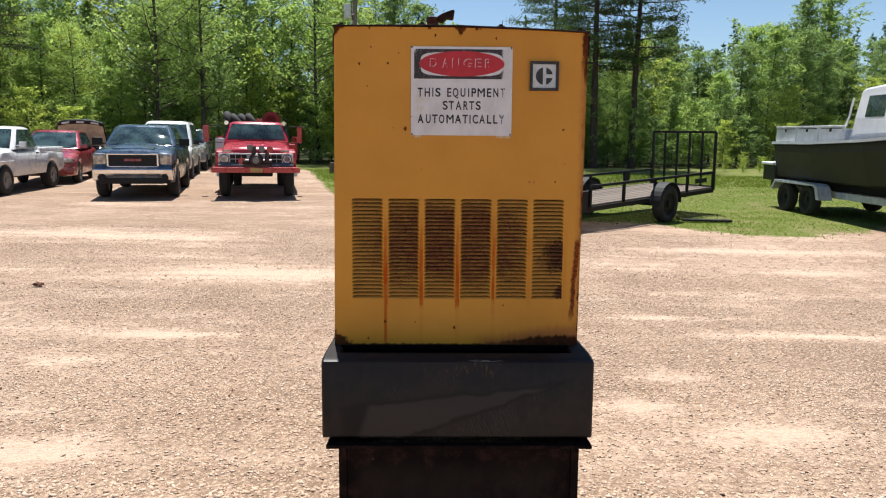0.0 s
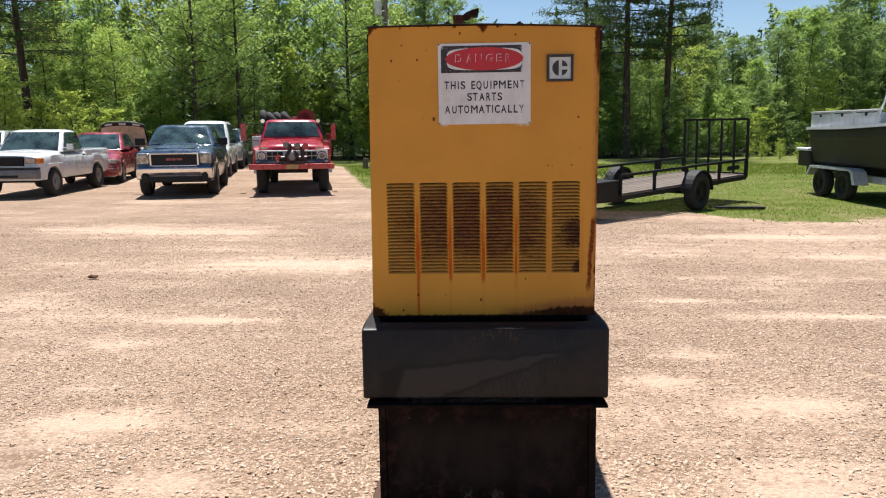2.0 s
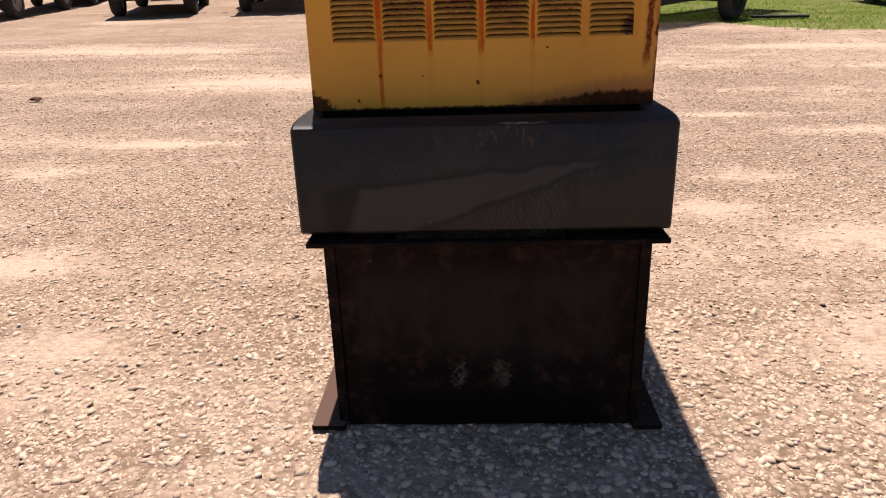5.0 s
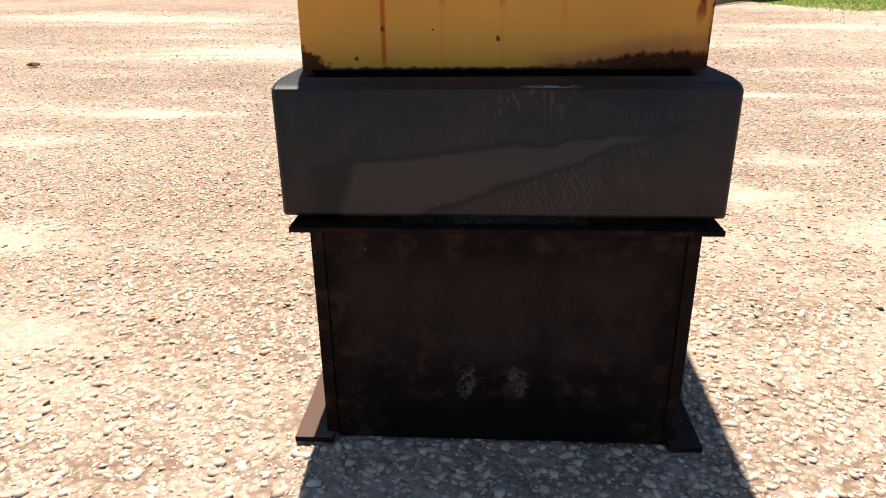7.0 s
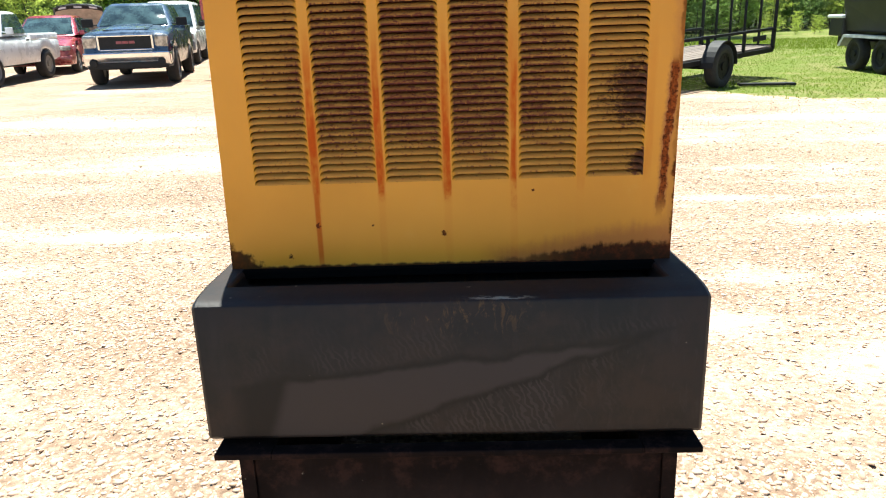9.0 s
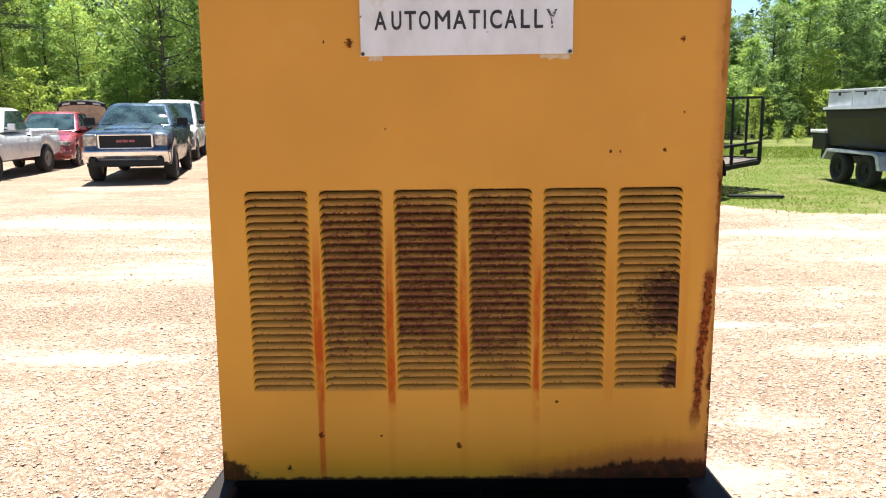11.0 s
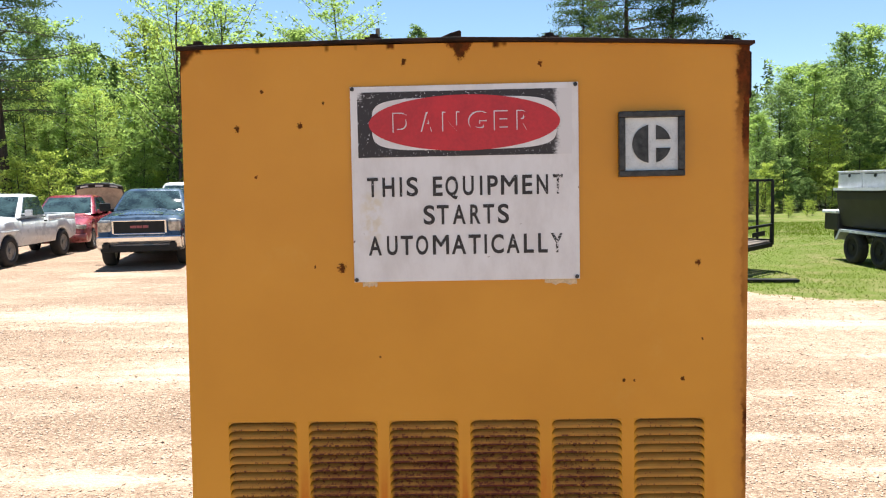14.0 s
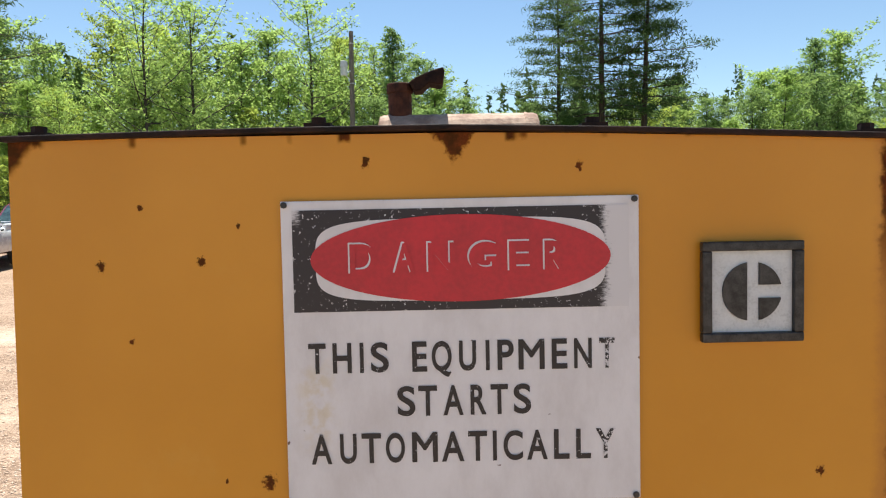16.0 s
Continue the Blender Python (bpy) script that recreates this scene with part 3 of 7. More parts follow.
M = {
    "ground": make_ground(), "pebble": make_pebbles(), "yellow": make_yellow(), "louvre": make_louvre(),
    "tank": make_black("dusty_black_tank_paint", (0.0082, 0.0068, 0.0069), (0.0178, 0.0137, 0.0127), True, (0.36, 0.52), 0.25),
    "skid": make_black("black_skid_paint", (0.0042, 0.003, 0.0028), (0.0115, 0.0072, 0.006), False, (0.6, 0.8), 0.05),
    "core": plain("rusty_radiator_core", (0.05, 0.016, 0.008), 0.95, vary=0.3, specular_ior_level=0.05),
    "near_black": plain("matt_near_black", (0.004, 0.004, 0.004), 0.95, specular_ior_level=0.02),
    "rust": make_rust("heavy_rust", (0.03, 0.014, 0.011), (0.13, 0.045, 0.022)),
    "rim": make_rust("rusty_roof_edge", (0.01, 0.007, 0.006), (0.04, 0.02, 0.014)),
    "muffler": make_rust("scaled_muffler_steel", (0.24, 0.15, 0.11), (0.5, 0.36, 0.27)),
    "flap": make_rust("rusted_cap_steel", (0.012, 0.007, 0.006), (0.06, 0.025, 0.012)),
    "plate": make_plate(),
    "sign_red": plain("faded_sign_red", (0.52, 0.022, 0.03), 0.45, vary=0.12, scale=20),
    "sign_black": make_worn_black(), "letters": make_worn_letters(),
    "primer": plain("primer_smear", (0.6, 0.45, 0.28), 0.7, vary=0.2, scale=40),
    "zinc": plain("dull_zinc", (0.2, 0.19, 0.18), 0.45, 0.7, vary=0.25, scale=60),
    "chrome": plain("chrome", (0.7, 0.7, 0.7), 0.12, 1.0, vary=0.05),
    "badge_dark": plain("pitted_badge_metal", (0.05, 0.046, 0.043), 0.4, 0.4, vary=0.5, scale=90),
    "badge_pale": plain("pale_badge_enamel", (0.62, 0.63, 0.62), 0.3, vary=0.08, scale=40),
    "leaf": make_leaf("broad_leaves", (0.044, 0.08, 0.026), (0.225, 0.33, 0.1), (0.66, 0.87, 0.23), 0.4),
    "leaf_dark": make_leaf("dark_broad_leaves", (0.03, 0.056, 0.024), (0.155, 0.23, 0.085), (0.45, 0.63, 0.2), 0.35),
    "leaf_bright": make_leaf("young_yellow_green_leaves", (0.08, 0.12, 0.026), (0.3, 0.39, 0.085), (0.8, 0.93, 0.19), 0.3),
    "needle": make_leaf("pine_needles", (0.035, 0.065, 0.028), (0.09, 0.14, 0.055), (0.14, 0.2, 0.06), 0.3),
    "grass": make_leaf("grass_blades", (0.06, 0.1, 0.01), (0.14, 0.19, 0.028), (0.2, 0.28, 0.03), 0.2),
    "bark": make_bark("grey_brown_bark", (0.02, 0.016, 0.012), (0.09, 0.075, 0.06)),
    "pine_bark": make_bark("dark_pine_bark", (0.018, 0.013, 0.01), (0.075, 0.05, 0.035)),
    "pole": make_bark("weathered_pole_wood", (0.1, 0.085, 0.07), (0.22, 0.19, 0.16)),
    "boards": make_planks(),
    "steel_black": plain("chipped_black_steel", (0.013, 0.012, 0.012), 0.55, 0.0, vary=0.4, scale=12, specular_ior_level=0.2),
    "tyre": plain("dusty_tyre_rubber", (0.022, 0.02, 0.019), 0.85, vary=0.35, scale=14, bump=0.3),
    "wheel_grey": plain("grey_wheel_steel", (0.26, 0.25, 0.24), 0.45, 0.5, vary=0.2),
    "glass": plain("vehicle_glass", (0.04, 0.066, 0.066), 0.02, vary=0.5, scale=3, specular_ior_level=0.8),
    "lamp": plain("headlamp_lens", (0.42, 0.4, 0.36), 0.08, 0.4, vary=0.45, scale=12),
    "amber": plain("amber_lens", (0.7, 0.2, 0.02), 0.15, vary=0.1),
    "trim": plain("black_plastic_trim", (0.018, 0.018, 0.018), 0.65, vary=0.25, specular_ior_level=0.25),
    "bumper_grey": plain("grey_bumper_plastic", (0.16, 0.16, 0.165), 0.5, vary=0.15),
    "valance": plain("dark_valance_paint", (0.06, 0.065, 0.08), 0.35, vary=0.2),
    "tan": plain("tan_hood_liner", (0.48, 0.37, 0.26), 0.8, vary=0.2, scale=5),
    "white_car": car_paint("white_car_paint", (0.72, 0.72, 0.72)),
    "blue_car": car_paint("blue_grey_metallic_paint", (0.04, 0.068, 0.11), 0.3),
    "maroon_car": car_paint("maroon_metallic_paint", (0.3, 0.028, 0.045), 0.25),
    "silver_car": car_paint("silver_car_paint", (0.42, 0.43, 0.44), 0.4),
    "dark_car": car_paint("dark_green_car_paint", (0.025, 0.03, 0.028), 0.2),
    "fire_red": car_paint("fire_engine_red_paint", (0.4, 0.016, 0.028)),
    "hull": plain("olive_drab_hull_paint", (0.02, 0.0185, 0.0145), 0.6, vary=0.25, scale=3),
    "hull_white": plain("white_boat_paint", (0.68, 0.69, 0.71), 0.4, vary=0.07, scale=4),
    "alloy": plain("weathered_aluminium", (0.62, 0.63, 0.65), 0.45, 0.1, vary=0.15, scale=5),
    "galv": plain("galvanised_steel", (0.55, 0.57, 0.6), 0.45, 0.2, vary=0.2, scale=8),
    "cloud_lens": plain("milky_lamp_lens", (0.6, 0.62, 0.62), 0.3, vary=0.1),
}


# ---- mesh helpers ----
def raw(name, verts, faces, material, smooth=False):
    me = bpy.data.meshes.new(name)
    me.from_pydata([tuple(v) for v in verts], [], faces)
    me.materials.append(material)
    if smooth:
        me.shade_smooth()
    return me


def part(name, bm, material, parent=None, label="", smooth=False, bevel=0.0):
    """One bmesh as one object under a thing or a part."""
    bmesh.ops.recalc_face_normals(bm, faces=bm.faces)
    me = bpy.data.meshes.new(name)
    bm.to_mesh(me)
    bm.free()
    me.materials.append(material)
    if smooth:
        me.shade_smooth()
        if smooth == "auto":
            me.set_sharp_from_angle(angle=radians(32))
    ob = new(name, me)
    ob.parent = parent
    if bevel:
        b = ob.modifiers.new("edge", "BEVEL")
        b.width, b.segments, b.limit_method, b.angle_limit = bevel, 2, "ANGLE", radians(35)
    if label:
        ob["label"] = label
    return ob


def cards(name, corners, material, parent=None):
    """Many loose quads, given as an array of (n, 4, 3)."""
    n = len(corners)
    me = bpy.data.meshes.new(name)
    me.vertices.add(n * 4)
    me.vertices.foreach_set("co", corners.astype(np.float32).ravel())
    me.loops.add(n * 4)
    me.loops.foreach_set("vertex_index", np.arange(n * 4, dtype=np.int32))
    me.polygons.add(n)
    me.polygons.foreach_set("loop_start", np.arange(0, n * 4, 4, dtype=np.int32))
    me.update(calc_edges=True)
    me.materials.append(material)
    ob = new(name, me)
    ob.parent = parent
    return ob


def box(bm, x0, x1, y0, y1, z0, z1):
    m = Matrix.Translation(((x0 + x1) / 2, (y0 + y1) / 2, (z0 + z1) / 2)) @ Matrix.Diagonal((abs(x1 - x0), abs(y1 - y0), abs(z1 - z0), 1))
    return bmesh.ops.create_cube(bm, size=1, matrix=m)["verts"]


def boxes(*spans):
    bm = bmesh.new()
    for s in spans:
        box(bm, *s)
    return bm


def rod(bm, a, b, r, r2=None, segments=10, caps=True):
    a, b = Vector(a), Vector(b)
    d = b - a
    m = Matrix.Translation((a + b) / 2) @ d.to_track_quat("Z", "Y").to_matrix().to_4x4()
    bmesh.ops.create_cone(bm, cap_ends=caps, segments=segments, radius1=r, radius2=r if r2 is None else r2, depth=d.length, matrix=m)


def rods(r, *pairs, segments=8):
    bm = bmesh.new()
    for a, b in pairs:
        rod(bm, a, b, r, segments=segments)
    return bm


def bar(bm, a, b, w, h):
    """A square bar from a to b."""
    a, b = Vector(a), Vector(b)
    d = b - a
    m = Matrix.Translation((a + b) / 2) @ d.to_track_quat("X", "Z").to_matrix().to_4x4() @ Matrix.Diagonal((d.length, w, h, 1))
    bmesh.ops.create_cube(bm, size=1, matrix=m)


def bars(w, h, *pairs):
    bm = bmesh.new()
    for a, b in pairs:
        bar(bm, a, b, w, h)
    return bm


def prism(profile, half, tumble=0.0, belt=0.6, centre=0.0):
    """A side outline of (x, z) drawn across the width; above the belt it leans in by tumble per metre."""
    bm = bmesh.new()
    sides = []
    for s in (-1, 1):
        sides.append([bm.verts.new((x, centre + s * (half - tumble * max(0.0, z - belt)), z)) for x, z in profile])
    n = len(profile)
    bm.faces.new(sides[0])
    bm.faces.new(list(reversed(sides[1])))
    for i in range(n):
        bm.faces.new((sides[0][i], sides[1][i], sides[1][(i + 1) % n], sides[0][(i + 1) % n]))
    return bm


def shell(profile, half, tumble, belt, nose=0.0, tail=0.0, crown=0.0):
    """Like prism, but bowed: the nose and tail round off towards the sides and the top is crowned."""
    bm = bmesh.new()
    xs = [x for x, z in profile]
    front, rear = max(xs), min(xs)
    cuts = (-1.0, -0.93, -0.75, -0.4, 0.0, 0.4, 0.75, 0.93, 1.0)
    rows = []
    for f in cuts:
        row = []
        for x, z in profile:
            w = half - tumble * max(0.0, z - belt)
            k = abs(f)
            dx = -nose * k ** 3 * max(0.0, 1 - (front - x) / 0.5) + tail * k ** 3 * max(0.0, 1 - (x - rear) / 0.5)
            dz = -crown * k ** 4 if z > belt else 0.0
            row.append(bm.verts.new((x + dx, f * w, z + dz)))
        rows.append(row)
    n = len(profile)
    bm.faces.new(rows[0])
    bm.faces.new(list(reversed(rows[-1])))
    for a, b in zip(rows, rows[1:]):
        for i in range(n):
            bm.faces.new((a[i], b[i], b[(i + 1) % n], a[(i + 1) % n]))
    return bm


def arch(cx, z, r, n=12):
    """Points over a wheel, from its front to its rear."""
    return [(cx + r * math.cos(math.pi * i / n), z + r * math.sin(math.pi * i / n)) for i in range(n + 1)]


def torus(bm, centre, axis, major, minor, segments=28, rings=10, flat=1.0):
    """A ring round an axis; flat widens it along the axis."""
    q = Vector(axis).to_track_quat("Z", "Y")
    grid = []
    for i in range(segments):
        a = 2 * math.pi * i / segments
        row = []
        for j in range(rings):
            b = 2 * math.pi * j / rings
            r = major + minor * math.cos(b)
            row.append(bm.verts.new(Vector(centre) + q @ Vector((r * math.cos(a), r * math.sin(a), minor * flat * math.sin(b)))))
        grid.append(row)
    for i in range(segments):
        for j in range(rings):
            k, l = (i + 1) % segments, (j + 1) % rings
            bm.faces.new((grid[i][j], grid[k][j], grid[k][l], grid[i][l]))


def thing(name, label, category, m, group=""):
    ob = new(name)
    ob.matrix_basis = m
    return tagged(ob, label, category, group)


def lie(x, y):
    """The height of the yard: level round the machine, rising very gently away from it."""
    return 0.006 * max(0.0, min(y, 70.0) - 3.0)


def stand(x, y, heading):
    """A pose on the yard with the local x axis along the heading."""
    tilt = pose(0, 0, 0, math.degrees(math.atan(0.006))) if y > 3 else Matrix()
    return Matrix.Translation((x, y, lie(x, y))) @ tilt @ pose(0, 0, 0, 0, 0, heading)


# ---- ground ----
def axis(lo, hi, spans):
    """Coordinates with a fine step inside and coarser ones outside."""
    out, v = [], lo
    while v < hi:
        out.append(v)
        v += next((s for a, b, s in spans if a <= v < b), 4.0)
    return np.array(out + [hi])


GRASS_EDGE = ((-60.0, 44.0), (-12.0, 40.0), (-6.3, 33.0), (-3.3, 20.6), (0.0, 16.5), (2.5, 14.9), (4.2, 14.6), (5.2, 13.3), (6.2, 12.9), (8.3, 14.0), (12.0, 17.5), (20.0, 20.0), (60.0, 24.0))
TREE_EDGE = ((-80.0, 33.0), (-16.0, 34.0), (-9.0, 40.0), (0.0, 42.0), (8.0, 40.0), (20.0, 46.0), (40.0, 50.0), (90.0, 60.0))


def edge_at(table, x):
    xs, ys = zip(*table)
    return np.interp(x, xs, ys)


BARE = ((1.64, 5.32, 0.28, 0.2), (1.2, 4.74, 0.24, 0.14), (1.95, 7.02, 0.75, 0.13), (3.2, 6.4, 1.0, 0.12), (5.1, 9.4, 1.2, 0.2), (-2.97, 5.37, 0.35, 0.15),
        (-2.5, 6.14, 0.5, 0.11), (-2.1, 8.9, 1.5, 0.24), (-2.3, 3.9, 0.35, 0.18), (1.9, 4.3, 0.4, 0.14), (-1.55, 3.26, 0.28, 0.12), (1.5, 3.3, 0.28, 0.2), (-5.3, 11.8, 2.5, 0.35), (4.5, 11.2, 2.0, 0.3))


def sandiness(x, y):
    """Bare sandy wheel tracks that run across the yard."""
    v = noise.fractal(Vector((x * 0.28, y * 1.05, 3.7)), 1.0, 2.0, 4) * 0.6 + noise.fractal(Vector((x * 1.4, y * 2.6, 9.1)), 1.0, 2.0, 3) * 0.3
    blots = sum(math.exp(-((x - a) / c) ** 2 - ((y - b) / d) ** 2) for a, b, c, d in BARE)
    return 0.23 + v * 0.62 + 0.72 * min(1.0, blots)


def make_yard():
    xs = axis(-420, 420, [(-420, -60, 20), (-60, -16, 2.5), (-16, -6, 0.5), (-6, 8, 0.16), (8, 16, 0.5), (16, 60, 2.5), (60, 420, 20)])
    ys = axis(-120, 600, [(-120, -10, 10), (-10, 0, 1), (0, 8, 0.14), (8, 22, 0.35), (22, 46, 1.0), (46, 80, 4), (80, 600, 40)])
    verts, grass, sand, forest = [], [], [], []
    for y in ys:
        for x in xs:
            dz = 0.012 * noise.noise(Vector((x * 0.9, y * 0.9, 0.0))) + 0.01 * noise.noise(Vector((x * 0.3, y * 0.3, 5.0)))
            verts.append((x, y, lie(x, y) - 0.012 + (dz if -30 < x < 30 and y < 50 else 0)))
            ge, te = edge_at(GRASS_EDGE, x), edge_at(TREE_EDGE, x)
            grass.append(min(1, max(0, 0.5 + (y - ge) * 0.45)))
            sand.append(sandiness(x, y))
            forest.append(min(1, max(0, 0.5 + (y - te - 0.5) * 0.4)))
    w = len(xs)
    faces = [(j * w + i, j * w + i + 1, (j + 1) * w + i + 1, (j + 1) * w + i) for j in range(len(ys) - 1) for i in range(w - 1)]
    me = raw("ground", verts, faces, M["ground"], True)
    for key, values in (("grass", grass), ("sand", sand), ("forest", forest)):
        me.attributes.new(key, "FLOAT", "POINT").data.foreach_set("value", np.array(values, np.float32))
    return tagged(new("ground", me), "tan gravel yard with sandy tracks, grass beyond", "ground", kind="structure")


make_yard()

# ---- generator set ----
RACK = 0.008
generator = thing("generator_set", "weathered yellow standby generator with rusty louvres on a black base", "generator", STANCE)


def front_panel():
    """The front sheet with six columns cut out for the louvres."""
    xs = [-0.473]
    for i in range(6):
        xs += [LOUVRE_X + i * LOUVRE_PITCH, LOUVRE_X + i * LOUVRE_PITCH + LOUVRE_W]
    xs += [0.473]
    zs = [0.9, LOUVRE_Z0, LOUVRE_Z0 + LOUVRE_ROWS * LOUVRE_STEP, 2.2]
    bm = bmesh.new()
    crest = lambda x: 2.105 if x < 0.05 else 2.105 - (x - 0.05) * 0.033
    grid = [[bm.verts.new((x + (RACK * (min(z, crest(x)) - 0.9) if abs(x) > 0.47 else 0.0), 0, min(z, crest(x)))) for x in xs] for z in zs]
    for j in range(3):
        for i in range(len(xs) - 1):
            if j == 1 and i % 2 == 1:
                continue
            bm.faces.new((grid[j][i], grid[j][i + 1], grid[j + 1][i + 1], grid[j + 1][i]))
    ob = part("front_panel", bm, M["yellow"], generator)
    s = ob.modifiers.new("sheet", "SOLIDIFY")
    s.thickness, s.offset = 0.003, -1 if ob.data.polygons[0].normal.y < 0 else 1
    return ob


panel = front_panel()


def racked(name, *spans):
    """A wall of the enclosure, which has racked a little sideways towards its top."""
    bm = boxes(*spans)
    for v in bm.verts:
        v.co.x += RACK * (v.co.z - 0.9)
    return part(name, bm, M["yellow"], generator)


def slat_mesh():
    """One louvre: its upper edge pressed inward below a curved cut, with a narrow flush lip of sheet above the cut."""
    half = LOUVRE_W / 2
    ends = ((0.0, 0.0, 0.003), (0.0016, 0.45, 0.0062), (0.0042, 0.75, 0.0088), (0.009, 0.94, 0.0101), (0.016, 1.0, 0.0106))
    stations = [(-half + d, f, top) for d, f, top in ends] + [(half - d, f, top) for d, f, top in reversed(ends)]
    verts, faces = [], []
    for x, f, top in stations:
        for y, g in ((0.0, 0.0), (0.0008, 0.28), (0.003, 0.55), (0.0068, 0.8), (0.0118, 1.0)):
            verts.append((x, y * f, top * g))
        cut = top + 0.0025 * f
        verts += [(x, 0.0016 * f, cut), (x, 0.0, cut + 0.0001), (x, 0.0, LOUVRE_STEP)]
    m = 8
    for i in range(len(stations) - 1):
        for j in (0, 1, 2, 3, 5, 6):
            a = i * m + j
            faces.append((a, a + m, a + m + 1, a + 1))
    return raw("louvre", verts, faces, M["louvre"])


slat = slat_mesh()
for col in range(6):
    for row in range(LOUVRE_ROWS):
        ob = new("louvre", slat)
        ob.parent = panel
        ob.location = (LOUVRE_X + LOUVRE_PITCH * col + LOUVRE_W / 2 + random.uniform(-0.0004, 0.0004), 0, LOUVRE_Z0 + row * LOUVRE_STEP)

racked("side_panel", (-0.473, -0.469, 0.004, 2.0, 0.9, 2.09))
racked("side_panel", (0.469, 0.473, 0.004, 2.0, 0.9, 2.09))
racked("rear_panel", (-0.468, 0.468, 1.996, 2.0, 0.9, 2.09))
part("radiator_core", boxes((-0.44, 0.44, 0.045, 0.14, 0.95, 1.6)), M["core"], generator)


def roof_sheet():
    bm = bmesh.new()
    rows = []
    for y in (-0.009, 2.012):
        top = [(-0.468, 2.109), (-0.2, 2.113), (0.0, 2.113), (0.2, 2.107), (0.488, 2.095)]
        rows.append([bm.verts.new((x, y, z)) for x, z in top] + [bm.verts.new((x, y, z - 0.006)) for x, z in reversed(top)])
    n = len(rows[0])
    bm.faces.new(rows[0])
    bm.faces.new(list(reversed(rows[1])))
    for i in range(n):
        bm.faces.new((rows[0][i], rows[0][(i + 1) % n], rows[1][(i + 1) % n], rows[1][i]))
    return part("roof", bm, M["rim"], generator, "dark roof sheet with a rusty edge", bevel=0.0015)


roof = roof_sheet()
for x, z in ((-0.438, 2.109), (-0.138, 2.113), (0.156, 2.108), (0.453, 2.096)):
    bm = boxes((x - 0.014, x + 0.014, 0.0, 0.03, z, z + 0.005))
    rod(bm, (x, 0.015, z + 0.004), (x, 0.015, z + 0.012), 0.008, segments=6)
    part("roof_bolt", bm, M["rim"], roof)
for x in (-0.467, 0.487):
    part("hinge_strip", boxes((x - 0.004, x + 0.004, 0.012, 1.9, 2.005, 2.082)), M["rim"], generator, bevel=0.002)

# muffler, stack and rain flap on the roof
bm = bmesh.new()
rod(bm, (-0.15, 1.0, 2.201), (0.24, 1.0, 2.201), 0.066, segments=24)
muffler = part("muffler", bm, M["muffler"], generator, "pale scaled steel muffler lying on the roof", smooth=False, bevel=0.012)
for x in (-0.125, 0.208):
    part("muffler_band", rods(0.068, ((x - 0.003, 1.0, 2.201), (x + 0.003, 1.0, 2.201)), segments=24), M["muffler"], muffler)
stack = part("exhaust_pipe", rods(0.029, ((-0.098, 1.0, 2.226), (-0.098, 1.0, 2.338)), segments=20), M["rust"], generator, "short rusty exhaust stack")
for z0, z1, r in ((2.234, 2.248, 0.034), (2.318, 2.342, 0.0325)):
    part("collar", rods(r, ((-0.098, 1.0, z0), (-0.098, 1.0, z1)), segments=20), M["rust"], stack, bevel=0.003)
bm = bmesh.new()
flap = [(-0.075, 2.341), (-0.055, 2.354), (-0.02, 2.368), (0.008, 2.376), (0.013, 2.369), (0.008, 2.338), (0.0, 2.334), (-0.025, 2.339), (-0.045, 2.321), (-0.062, 2.321)]
front_row = [bm.verts.new((x, 0.965, z)) for x, z in flap]
back_row = [bm.verts.new((x, 1.035, z)) for x, z in flap]
bm.faces.new(front_row)
bm.faces.new(list(reversed(back_row)))
for i in range(len(flap)):
    bm.faces.new((front_row[i], front_row[(i + 1) % len(flap)], back_row[(i + 1) % len(flap)], back_row[i]))
part("rain_flap", bm, M["flap"], stack, "rusty rain flap standing open", bevel=0.003)

# ---- danger sign and badge ----
SIGN = (-0.1785, 0.2005, 1.709, 2.0355)
sign = part("danger_sign", boxes((SIGN[0], SIGN[1], -0.0045, -0.0025, SIGN[2], SIGN[3])), M["plate"], generator, "worn white metal sign with a red oval", bevel=0.0015)


def flat(name, outline, y, material, parent, label=""):
    bm = bmesh.new()
    bm.faces.new([bm.verts.new((x, y, z)) for x, z in outline])
    return part(name, bm, material, parent, label)


def oval(cx, cz, a, b, power, n=64):
    out = []
    for i in range(n):
        t = 2 * math.pi * i / n
        c, s = math.cos(t), math.sin(t)
        out.append((cx + a * math.copysign(abs(c) ** (2 / power), c), cz + b * math.copysign(abs(s) ** (2 / power), s)))
    return out


def glyph(char, weight):
    """The mesh of one letter of the built-in font."""
    curve = bpy.data.curves.new("glyph", "FONT")
    curve.body, curve.size, curve.offset = char, 1.0, 0.0 if char == "M" else weight
    holder = new("glyph", curve)
    bpy.context.view_layer.update()
    me = bpy.data.meshes.new_from_object(holder.evaluated_get(bpy.context.evaluated_depsgraph_get()))
    bpy.data.objects.remove(holder)
    return me


